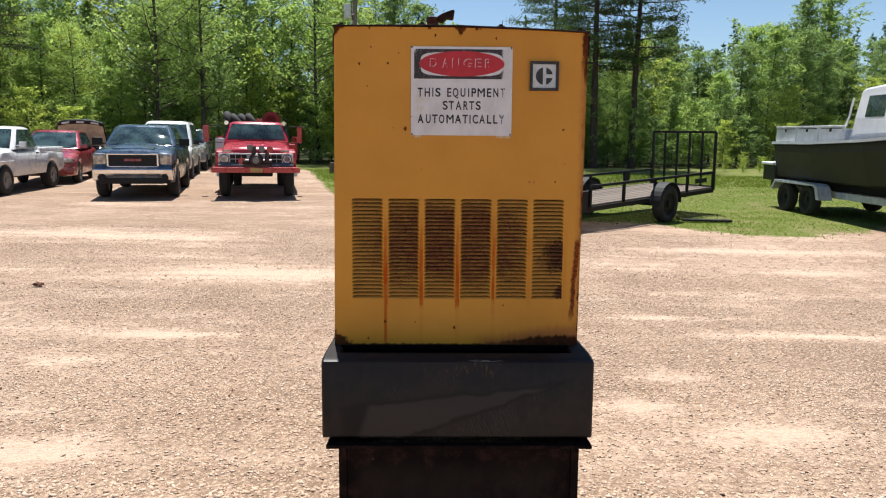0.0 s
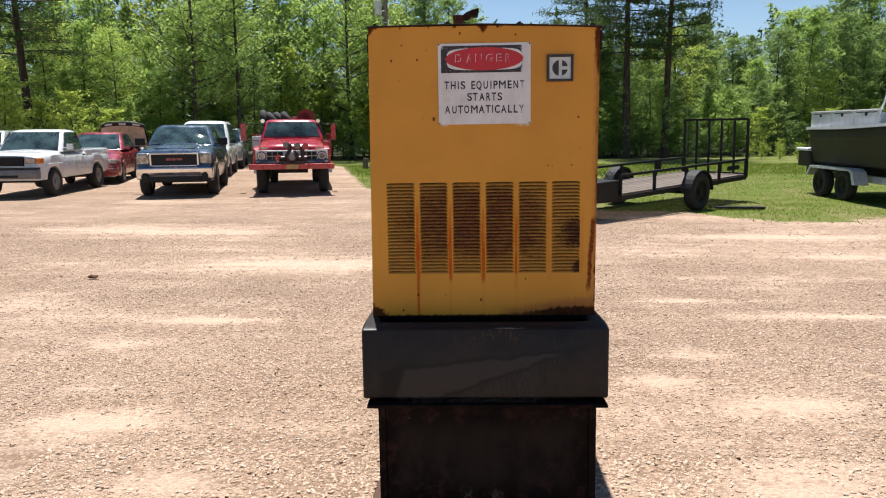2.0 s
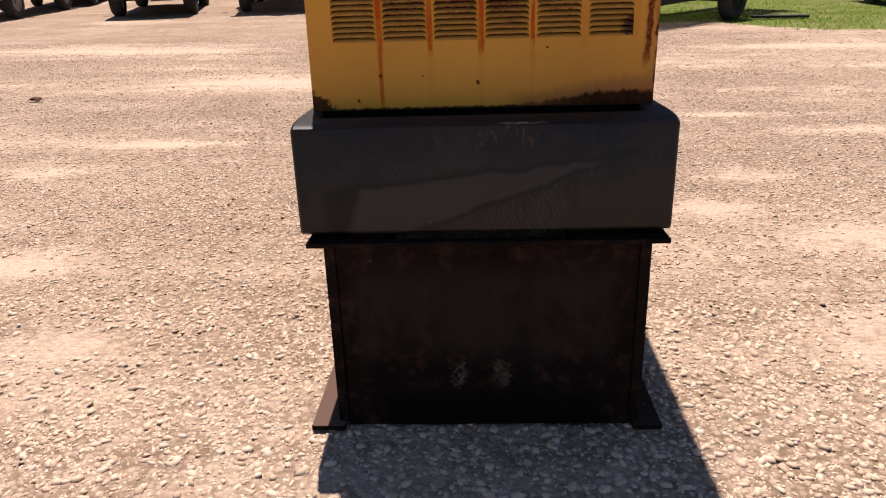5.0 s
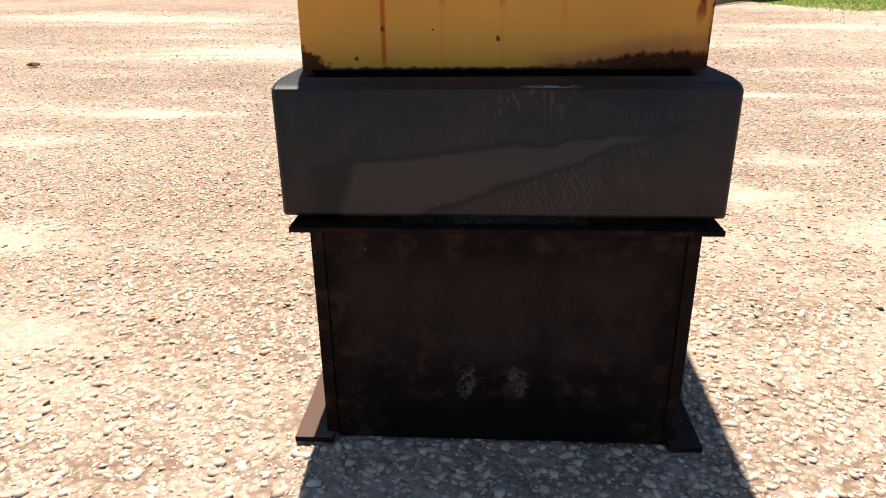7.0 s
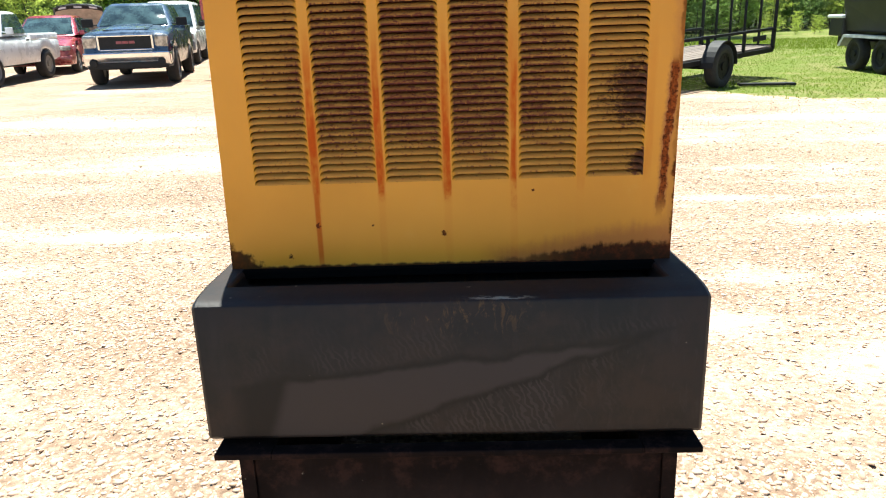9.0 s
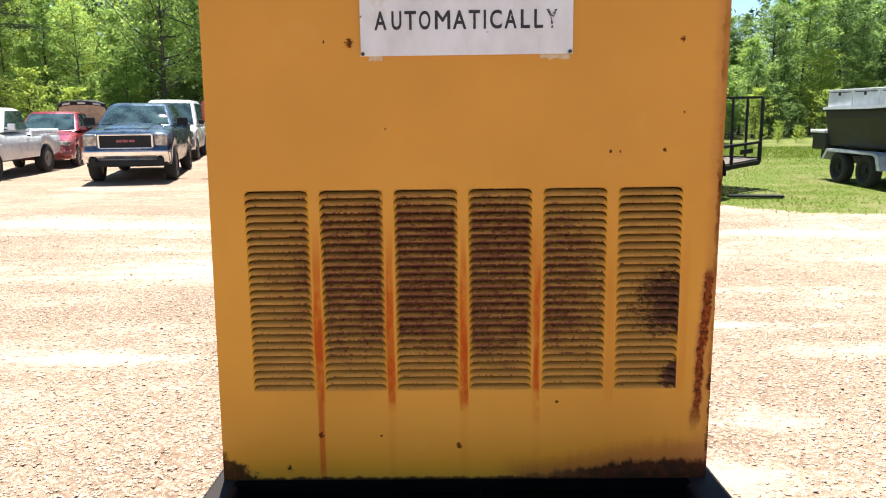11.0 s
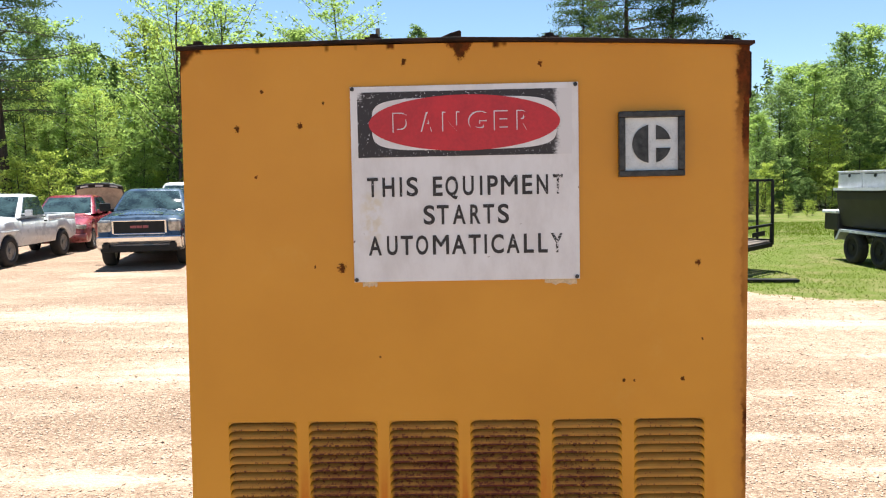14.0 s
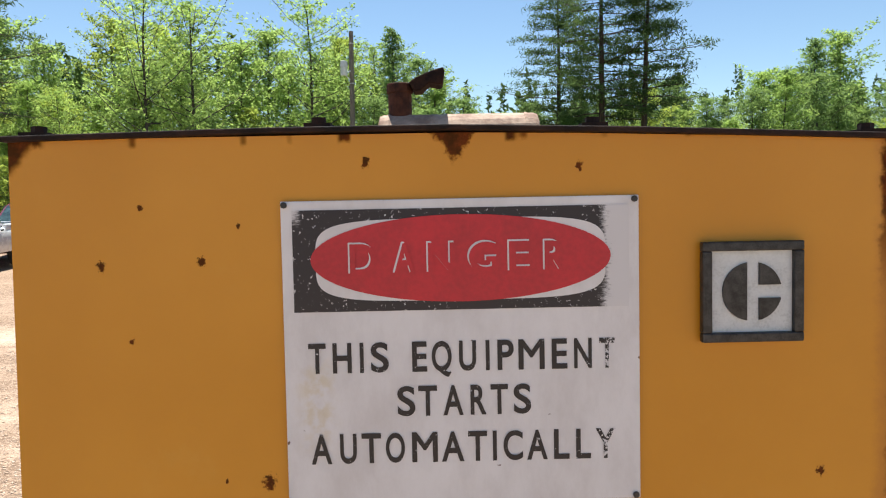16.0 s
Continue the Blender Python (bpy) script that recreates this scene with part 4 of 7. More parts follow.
def lettering(name, text, spans, base, cap, y, material, parent, label="", dx=0.0, weight=0.02):
    """A line of flat letters; spans are each letter's start and end across the sign, in thousandths of its width."""
    verts, faces = [], []
    for char, (a, b) in zip(text, spans):
        me = glyph(char, weight)
        co = np.array([v.co for v in me.vertices])
        lo, hi = co.min(0), co.max(0)
        tail = 0.16 * (hi[1] - lo[1]) if char == "Q" else 0.0
        for k in (-1, 0, 1) if char == "M" else (0,):
            first = len(verts)
            for v in co:
                u = (v[0] - lo[0]) / (hi[0] - lo[0]) + 0.025 * k
                w = (v[1] - lo[1] - tail) / (hi[1] - lo[1] - tail)
                verts.append((SIGN[0] + (a + (b - a) * u) / 1000 * (SIGN[1] - SIGN[0]) + dx, y - 0.00005 * k, base + w * cap))
            faces += [tuple(first + i for i in p.vertices) for p in me.polygons]
    ob = new(name, raw(name, verts, faces, material))
    ob.parent = parent
    if label:
        ob["label"] = label
    return ob


W, H = SIGN[1] - SIGN[0], SIGN[3] - SIGN[2]
mid_x = (SIGN[0] + SIGN[1]) / 2
down = lambda f: SIGN[3] - f * H
flat("black_field", [(SIGN[0] + 0.012, down(0.03)), (SIGN[1] - 0.011, down(0.03)), (SIGN[1] - 0.011, down(0.361)), (SIGN[0] + 0.012, down(0.361))], -0.0052, M["sign_black"], sign)
flat("white_surround", oval(mid_x, down(0.196), 0.1535, 0.0435, 4.6), -0.0058, M["plate"], sign)
flat("red_oval", oval(mid_x, down(0.193), 0.1588, 0.0462, 2.0), -0.0064, M["sign_red"], sign, "faded red oval")
heading = ((186, 260), (309, 368), (404, 480), (518, 599), (630, 692), (729, 789))
lettering("heading_letters", "DANGER", heading, down(0.236), 0.0325, -0.0070, M["plate"], sign, "flaked white heading letters")
lettering("heading_shadow", "DANGER", heading, down(0.2415), 0.0325, -0.0076, M["sign_red"], sign, dx=0.0017, weight=0.022)
lettering("letters", "THIS", ((67, 116), (135, 188), (211, 222), (242, 292)), down(0.563), 0.0325, -0.0052, M["letters"], sign, "worn black letters")
lettering("letters", "EQUIPMENT", ((358, 400), (413, 469), (490, 538), (565, 576), (598, 644), (659, 729), (751, 795), (814, 864), (885, 929)), down(0.563), 0.0325, -0.0052, M["letters"], sign, "worn black letters")
lettering("letters", "STARTS", ((314, 364), (373, 426), (443, 500), (520, 565), (577, 626), (642, 691)), down(0.709), 0.0325, -0.0052, M["letters"], sign, "worn black letters")
lettering("letters", "AUTOMATICALLY", ((68, 126), (149, 196), (210, 265), (278, 332), (354, 423), (436, 500), (511, 565), (581, 592), (611, 666), (678, 736), (754, 798), (817, 859), (873, 928)), down(0.863), 0.0325, -0.0052, M["letters"], sign, "worn black letters")
for x in (SIGN[0] + 0.004, SIGN[1] - 0.005):
    for z in (SIGN[2] + 0.004, SIGN[3] - 0.004):
        bm = rods(0.0034, ((x, -0.0075, z), (x, -0.004, z)), segments=14)
        part("screw", bm, M["badge_dark"], sign, bevel=0.0008)
for x0, x1, z in ((-0.165, -0.14, 1.7055), (0.142, 0.196, 1.7055)):
    bm = bmesh.new()
    n = 9
    up = [bm.verts.new((x0 + (x1 - x0) * i / n, -0.0012, z + 0.004)) for i in range(n + 1)]
    lo = [bm.verts.new((x0 + (x1 - x0) * i / n, -0.0012, z - 0.002 - 0.005 * random.random())) for i in range(n + 1)]
    for i in range(n):
        bm.faces.new((up[i], up[i + 1], lo[i + 1], lo[i]))
    part("primer_smear", bm, M["primer"], generator)

bx, bz = 0.3195, 1.9305
bm = bmesh.new()
for s in ((bx - 0.054, bx + 0.054, bz + 0.0435, bz + 0.0535), (bx - 0.054, bx + 0.054, bz - 0.0535, bz - 0.0435), (bx - 0.054, bx - 0.0435, bz - 0.0435, bz + 0.0435), (bx + 0.0435, bx + 0.054, bz - 0.0435, bz + 0.0435)):
    box(bm, s[0], s[1], -0.012, -0.002, s[2], s[3])
badge = part("maker_badge", bm, M["badge_dark"], generator, "square metal badge with a dark split disc", bevel=0.0015)
part("badge_field", boxes((bx - 0.0433, bx + 0.0433, -0.006, -0.002, bz - 0.0433, bz + 0.0433)), M["badge_pale"], badge)


def disc_piece(name, a0, a1, dx, dz, r=0.0315):
    """A slice of the badge's disc between two angles, moved off its centre."""
    pts = [(bx + dx, bz + dz)] + [(bx + r * math.cos(radians(a0 + (a1 - a0) * i / 16)), bz + r * math.sin(radians(a0 + (a1 - a0) * i / 16))) for i in range(17)]
    bm = bmesh.new()
    f = [bm.verts.new((x, -0.0085, z)) for x, z in pts]
    b = [bm.verts.new((x, -0.006, z)) for x, z in pts]
    bm.faces.new(f)
    for i in range(len(pts)):
        bm.faces.new((f[i], f[(i + 1) % len(pts)], b[(i + 1) % len(pts)], b[i]))
    part(name, bm, M["badge_dark"], badge)


disc_piece("disc_half", 100, 260, -0.0055, 0.0)
disc_piece("disc_quarter", 13, 76, 0.0075, 0.007)
disc_piece("disc_quarter", -76, -13, 0.0075, -0.007)


# ---- fuel tank and skid under the enclosure ----
def tank_shell():
    """A folded sheet tank: a wide rolled front edge, an open trough in its top before the enclosure."""
    x0, x1, y0, y1, z0, z1 = -0.496, 0.498, -0.2, 2.1, 0.6, 0.9
    roll = 0.065
    face = [(y0, z0)] + [(y0 + roll * (1 - math.cos(a)), z1 - roll * 0.26 * (1 - math.sin(a))) for a in (radians(d) for d in (0, 15, 32, 50, 68, 82, 90))]
    face += [(-0.115, z1 + 0.002), (0.05, z1), (y1, z1), (y1, z0)]
    xs = (x0, -0.44, 0.43, x1)
    bm = bmesh.new()
    grid = [[bm.verts.new((x, y, z)) for y, z in face] for x in xs]
    n, lip = len(face), 8
    for i in range(3):
        for k in range(n):
            if (i, k) != (1, lip):
                bm.faces.new((grid[i][k], grid[i + 1][k], grid[i + 1][(k + 1) % n], grid[i][(k + 1) % n]))
    bm.faces.new(grid[0])
    bm.faces.new(list(reversed(grid[3])))
    rim = [grid[1][lip], grid[2][lip], grid[2][lip + 1], grid[1][lip + 1]]
    pit = [bm.verts.new((v.co.x, v.co.y, 0.862)) for v in rim]
    for i in range(4):
        bm.faces.new((rim[i], rim[(i + 1) % 4], pit[(i + 1) % 4], pit[i]))
    bm.faces.new(pit)
    return part("fuel_tank", bm, M["tank"], generator, "dusty black sheet steel tank with rounded edges", smooth="auto", bevel=0.009)


tank_shell()
part("tank_seat", boxes((-0.40, 0.405, -0.1, 2.08, 0.584, 0.604)), M["skid"], generator)
# near-black strip along the joint below the enclosure's front panel
part("gasket", boxes((-0.455, 0.465, -0.02, 0.03, 0.884, 0.9)), M["near_black"], generator)
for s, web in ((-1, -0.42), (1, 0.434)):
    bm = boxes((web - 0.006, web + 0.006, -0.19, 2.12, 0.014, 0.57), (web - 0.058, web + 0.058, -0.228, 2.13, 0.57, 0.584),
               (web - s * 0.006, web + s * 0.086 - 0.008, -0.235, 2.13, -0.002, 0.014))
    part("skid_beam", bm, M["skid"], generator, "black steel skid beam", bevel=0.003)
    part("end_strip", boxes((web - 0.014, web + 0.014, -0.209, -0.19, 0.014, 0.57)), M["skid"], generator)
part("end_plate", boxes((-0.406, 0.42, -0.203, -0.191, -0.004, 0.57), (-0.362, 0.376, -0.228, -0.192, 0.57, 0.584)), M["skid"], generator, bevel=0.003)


# ---- vehicles ----
def wheel(parent, x, y, r, w, rim, dual=False):
    """A tyre with its rim, its outer side away from the middle."""
    s = 1 if y > 0 else -1
    bm = bmesh.new()
    outer = [(r * 0.62, w * 0.5), (r * 0.86, w * 0.53), (r * 0.97, w * 0.42), (r, w * 0.2), (r, -w * 0.2), (r * 0.97, -w * 0.42), (r * 0.86, -w * 0.53), (r * 0.62, -w * 0.5)]
    seg, grid = 32, []
    for i in range(seg):
        a = 2 * math.pi * i / seg
        grid.append([bm.verts.new((x + q * math.cos(a), y + d, r + q * math.sin(a))) for q, d in outer])
    for i in range(seg):
        for j in range(len(outer)):
            k, l = (i + 1) % seg, (j + 1) % len(outer)
            bm.faces.new((grid[i][j], grid[k][j], grid[k][l], grid[i][l]))
    tyre = part("wheel", bm, M["tyre"], parent, smooth=True)
    bm = bmesh.new()
    yo = y + s * w * 0.36
    rod(bm, (x, y - s * w * 0.4, r), (x, yo, r), r * 0.6, segments=24)
    rod(bm, (x, yo, r), (x, yo + s * 0.03, r), r * 0.2, segments=12)
    torus(bm, (x, yo + s * 0.01, r), (0, 1, 0), r * 0.57, r * 0.045, 24, 6)
    for i in range(5):
        a = 2 * math.pi * i / 5
        rod(bm, (x + r * 0.4 * math.cos(a), yo, r + r * 0.4 * math.sin(a)), (x + r * 0.4 * math.cos(a), yo + s * 0.008, r + r * 0.4 * math.sin(a)), r * 0.09, segments=8)
    part("rim", bm, rim, tyre)
    return tyre


def slab(name, corners, thick, material, parent, label=""):
    """A flat pane with a little thickness, its outer face given by four corners."""
    a, b, c, d = (Vector(v) for v in corners)
    n = (b - a).cross(d - a).normalized() * thick
    bm = bmesh.new()
    o = [bm.verts.new(v) for v in (a, b, c, d)]
    i = [bm.verts.new(v - n) for v in (a, b, c, d)]
    bm.faces.new(o)
    bm.faces.new(list(reversed(i)))
    for k in range(4):
        bm.faces.new((o[k], i[k], i[(k + 1) % 4], o[(k + 1) % 4]))
    return part(name, bm, material, parent, label)


def cabin(parent, paint, xb, xt, hb, ht, zb, zt, doors=1, brow=0.86):
    """A glazed cab: xb and xt are its front and rear ends below and at the roof, hb and ht its half widths."""
    bow = 0.13
    across = (-1.0, -0.94, -0.8, -0.5, 0.0, 0.5, 0.8, 0.94, 1.0)
    bm = bmesh.new()
    rings = []
    for f, inset in ((0.0, 0.0), (0.45, -0.015), (0.85, -0.004), (0.92, 0.02), (0.965, 0.07), (0.99, 0.17), (1.0, 0.34)):
        k = min(f / 0.93, 1.0)
        x0, x1 = xb[0] + (xt[0] - xb[0]) * k - inset, xb[1] + (xt[1] - xb[1]) * k + inset
        h = hb + (ht - hb) * k - inset
        z = zb + (zt - zb) * f
        ring = [(x0 - bow * u * u - (0.05 if abs(u) == 1 else 0.0), u * h, z) for u in across]
        ring += [(x0 - bow - 0.2, h + 0.01, z), ((x0 + x1) / 2, h + 0.014, z), (x1 + 0.06, h, z), (x1, h * 0.92, z), (x1 - 0.03, 0.0, z), (x1, -h * 0.92, z), (x1 + 0.06, -h, z), ((x0 + x1) / 2, -h - 0.014, z), (x0 - bow - 0.2, -h - 0.01, z)]
        rings.append([bm.verts.new(v) for v in ring])
    n = len(rings[0])
    for a, b in zip(rings, rings[1:]):
        for i in range(n):
            bm.faces.new((a[i], a[(i + 1) % n], b[(i + 1) % n], b[i]))
    bm.faces.new(rings[-1])
    bm.faces.new(list(reversed(rings[0])))
    part("cab", bm, paint, parent, smooth="auto")

    def at(u, v, side):
        k = v / 0.93
        x0, x1 = xb[0] + (xt[0] - xb[0]) * k, xb[1] + (xt[1] - xb[1]) * k
        return Vector((x0 + (x1 - x0) * u, side * (hb + (ht - hb) * k), zb + (zt - zb) * v))

    def pane(name, corners, out):
        slab(name, [Vector(c) + Vector(out) * 0.014 for c in corners], 0.03, M["glass"], parent)

    shrink = lambda p, k: Vector((p.x, p.y * k, p.z))
    bm = bmesh.new()
    sheet = []
    cols, rows = 12, 6
    for lift in (0.016, -0.012):
        grid = []
        for r in range(rows + 1):
            v = 0.05 + (brow - 0.05) * r / rows
            k = v / 0.93
            bulge = 0.03 * (1 - (2 * r / rows - 1) ** 2)
            x0, h = xb[0] + (xt[0] - xb[0]) * k, hb + (ht - hb) * k
            across_row = [-0.91 + 1.82 * c / cols for c in range(cols + 1)]
            grid.append([bm.verts.new((x0 - bow * u * u + lift + bulge * 0.6, u * h, zb + (zt - zb) * v + (lift + bulge) * 0.6)) for u in across_row])
        sheet.append(grid)
        for a, b in zip(grid, grid[1:]):
            for c in range(cols):
                bm.faces.new((a[c], a[c + 1], b[c + 1], b[c]))
    o, q = sheet
    loop = [(0, c) for c in range(cols + 1)] + [(r, cols) for r in range(1, rows)] + [(rows, c) for c in range(cols, -1, -1)] + [(r, 0) for r in range(rows - 1, 0, -1)]
    for (a, b), (c, d) in zip(loop, loop[1:] + loop[:1]):
        bm.faces.new((o[a][b], o[c][d], q[c][d], q[a][b]))
    part("windscreen", bm, M["glass"], parent, smooth="auto")
    r0, r1, s0, s1 = at(1, 0.2, 1), at(1, 0.2, -1), at(1, 0.84, -1), at(1, 0.84, 1)
    pane("rear_window", (shrink(r0, 0.82), shrink(r1, 0.82), shrink(s0, 0.82), shrink(s1, 0.82)), (-1, 0, 0.3))
    for side in (-1, 1):
        for d in range(doors):
            u0, u1 = 0.15 + d * 0.8 / doors, 0.15 + (d + 1) * 0.8 / doors - 0.05
            quad = [at(u0, 0.08, side), at(u1, 0.08, side), at(u1, 0.84, side), at(u0, 0.84, side)]
            if side > 0:
                quad.reverse()
            pane("side_window", quad, (0, side, 0.2))


def lofted(top, wb, fo, ro, zb, r, hw, nose=0.16, crown=0.05):
    """A car body drawn through cross sections: rounded in plan at both ends, bulged sides, wheel arches cut up from the sill."""
    tail = -wb - ro
    reach = r + 0.07
    knots = [x for x, z in top] + [fo - d for d in (0.0, 0.02, 0.06, 0.12, 0.2, 0.32, 0.46)] + [tail + d for d in (0.0, 0.03, 0.1, 0.2)]
    for cx in (0.0, -wb):
        knots += [cx + reach * math.cos(math.pi * i / 14) for i in range(15)] + [cx - reach - 0.005, cx + reach + 0.005]
    xs = sorted({round(min(max(x, tail), fo), 4) for x in knots}, reverse=True)
    line = sorted(top, key=lambda q: (q[0], q[1]))
    rings = []
    bm = bmesh.new()
    for x in xs:
        z = float(np.interp(x, [q[0] for q in line], [q[1] for q in line]))
        low = zb + 0.05 * (x < tail + 0.2)
        for cx in (0.0, -wb):
            if abs(x - cx) < reach:
                low = max(low, r + math.sqrt(reach ** 2 - (x - cx) ** 2) - 0.03)
        low = min(low, z - 0.2)
        s = min(max((fo - x) / 0.46, 0.0), 1.0)
        e = min(max((x - tail) / 0.2, 0.0), 1.0)
        w = hw * (1 - nose * (1 - math.sqrt(1 - (1 - s) ** 2))) * (0.93 + 0.07 * math.sqrt(1 - (1 - e) ** 2))
        h = z - low
        half = [(0.955, low), (0.985, low + 0.18 * h), (1.0, low + 0.5 * h), (0.99, low + 0.72 * h), (0.968, z - crown - 0.05), (0.93, z - crown - 0.012), (0.86, z - crown * 0.75), (0.55, z - crown * 0.25), (0.0, z)]
        ring = [(-f * w, q) for f, q in half] + [(f * w, q) for f, q in reversed(half[:-1])]
        rings.append([bm.verts.new((x, y, q)) for y, q in ring])
    n = len(rings[0])
    for a, b in zip(rings, rings[1:]):
        for i in range(n):
            bm.faces.new((a[i], a[(i + 1) % n], b[(i + 1) % n], b[i]))
    bm.faces.new(rings[0])
    bm.faces.new(list(reversed(rings[-1])))
    return bm


def mirrors(parent, x, y, z, material, w=0.1, h=0.18):
    for s in (-1, 1):
        bm = boxes((x - 0.04, x + 0.04, s * (y + 0.05), s * (y + 0.05 + w * 2), z, z + h), (x - 0.02, x + 0.02, s * (y - 0.06), s * (y + 0.07), z + 0.03, z + 0.06))
        part("mirror", bm, material, parent, bevel=0.035)


def both(name, material, parent, x0, x1, y0, y1, z0, z1, bevel=0.02, label=""):
    for s in (-1, 1):
        part(name, boxes((x0, x1, s * y0, s * y1, z0, z1)), material, parent, label, bevel=bevel)


def four_wheels(parent, wb, track, r, w, rim):
    for x in (0.0, -wb):
        for s in (-1, 1):
            wheel(parent, x, s * track, r, w, rim)


def shaded_floor(parent, wb, fo, ro, hw, z):
    part("chassis", boxes((-wb - ro + 0.25, fo - 0.2, -hw + 0.3, hw - 0.3, z - 0.12, z + 0.15)), M["trim"], parent)


def blue_pickup():
    t = thing("pickup_truck", "blue-grey crew cab pickup with a chrome bumper", "pickup truck", stand(-8.02, 18.69, -74.2) @ Matrix.Scale(0.975, 4))
    wb, fo, ro, hw = 3.4, 0.98, 1.15, 0.98
    top = [(fo, 0.62), (fo, 0.86), (fo - 0.04, 1.15), (fo - 0.1, 1.22), (fo - 0.3, 1.28), (-0.05, 1.34), (-0.42, 1.37), (-0.5, 1.33), (-3.1, 1.3), (-3.12, 1.26), (-4.5, 1.26), (-4.53, 0.7)]
    part("body", lofted(top, wb, fo, ro, 0.42, 0.39, hw, 0.12, 0.07), M["blue_car"], t, smooth="auto")
    for s in (-1, 1):
        part("bed_rail", boxes((-4.53, -3.13, s * (hw - 0.15), s * (hw - 0.04), 1.1, 1.33)), M["blue_car"], t, bevel=0.04)
    part("tailgate", boxes((-4.57, -4.5, -hw + 0.13, hw - 0.13, 0.7, 1.33)), M["blue_car"], t, bevel=0.02)
    cabin(t, M["blue_car"], (-0.42, -3.08), (-1.2, -2.85), 0.89, 0.68, 1.33, 1.9, doors=2)
    part("hood_bulge", shell([(0.68, 1.2), (0.7, 1.28), (0.55, 1.325), (0.0, 1.375), (-0.36, 1.395), (-0.36, 1.3)], 0.5, 0.3, 1.3, crown=0.03), M["blue_car"], t, smooth="auto")
    part("front_bumper", prism([(0.9, 0.57), (1.01, 0.58), (1.055, 0.66), (1.085, 0.75), (1.07, 0.775), (0.9, 0.78)], 0.93), M["chrome"], t, "chrome front bumper", bevel=0.02)
    part("air_dam", boxes((0.82, 1.0, -0.88, 0.88, 0.4, 0.555)), M["trim"], t, bevel=0.03)
    for s in (-1, 1):
        part("fog_lamp", rods(0.08, ((0.95, s * 0.74, 0.545), (1.07, s * 0.74, 0.545)), segments=18), M["trim"], t, bevel=0.01)
        part("bumper_end", prism([(0.72, 0.47), (1.0, 0.47), (1.05, 0.58), (1.06, 0.76), (0.72, 0.78)], 0.08, centre=s * 0.87), M["chrome"], t, bevel=0.04)
    part("grille_surround", boxes((0.9, 1.0, -0.61, 0.61, 1.12, 1.165), (0.9, 1.0, -0.57, 0.57, 0.805, 0.85), (0.9, 1.0, -0.61, -0.56, 0.83, 1.15), (0.9, 1.0, 0.56, 0.61, 0.83, 1.15)), M["chrome"], t, bevel=0.018)
    grille = part("grille", boxes((0.9, 0.985, -0.57, 0.57, 0.84, 1.14)), M["trim"], t)
    part("grille_badge", boxes((0.985, 1.0, -0.2, -0.08, 0.965, 1.025), (0.985, 1.0, -0.06, 0.06, 0.965, 1.025), (0.985, 1.0, 0.08, 0.2, 0.965, 1.025)), plain("badge_red", (0.3, 0.07, 0.08), 0.3), grille, "red badge bars")
    both("headlamp", M["lamp"], t, 0.7, 0.972, 0.615, 0.93, 0.86, 1.16, 0.06)
    mirrors(t, -0.75, 0.93, 1.33, M["trim"], 0.13, 0.2)
    shaded_floor(t, wb, fo, ro, hw, 0.5)
    both("door_handle", M["blue_car"], t, -1.75, -1.6, 0.95, 1.0, 1.05, 1.08, 0.008)
    both("door_handle", M["blue_car"], t, -2.9, -2.75, 0.95, 1.0, 1.05, 1.08, 0.008)
    both("fender_flare", M["trim"], t, -0.4, 0.4, 0.975, 0.99, 0.8, 0.83, 0.005)
    four_wheels(t, wb, 0.86, 0.39, 0.27, M["wheel_grey"])


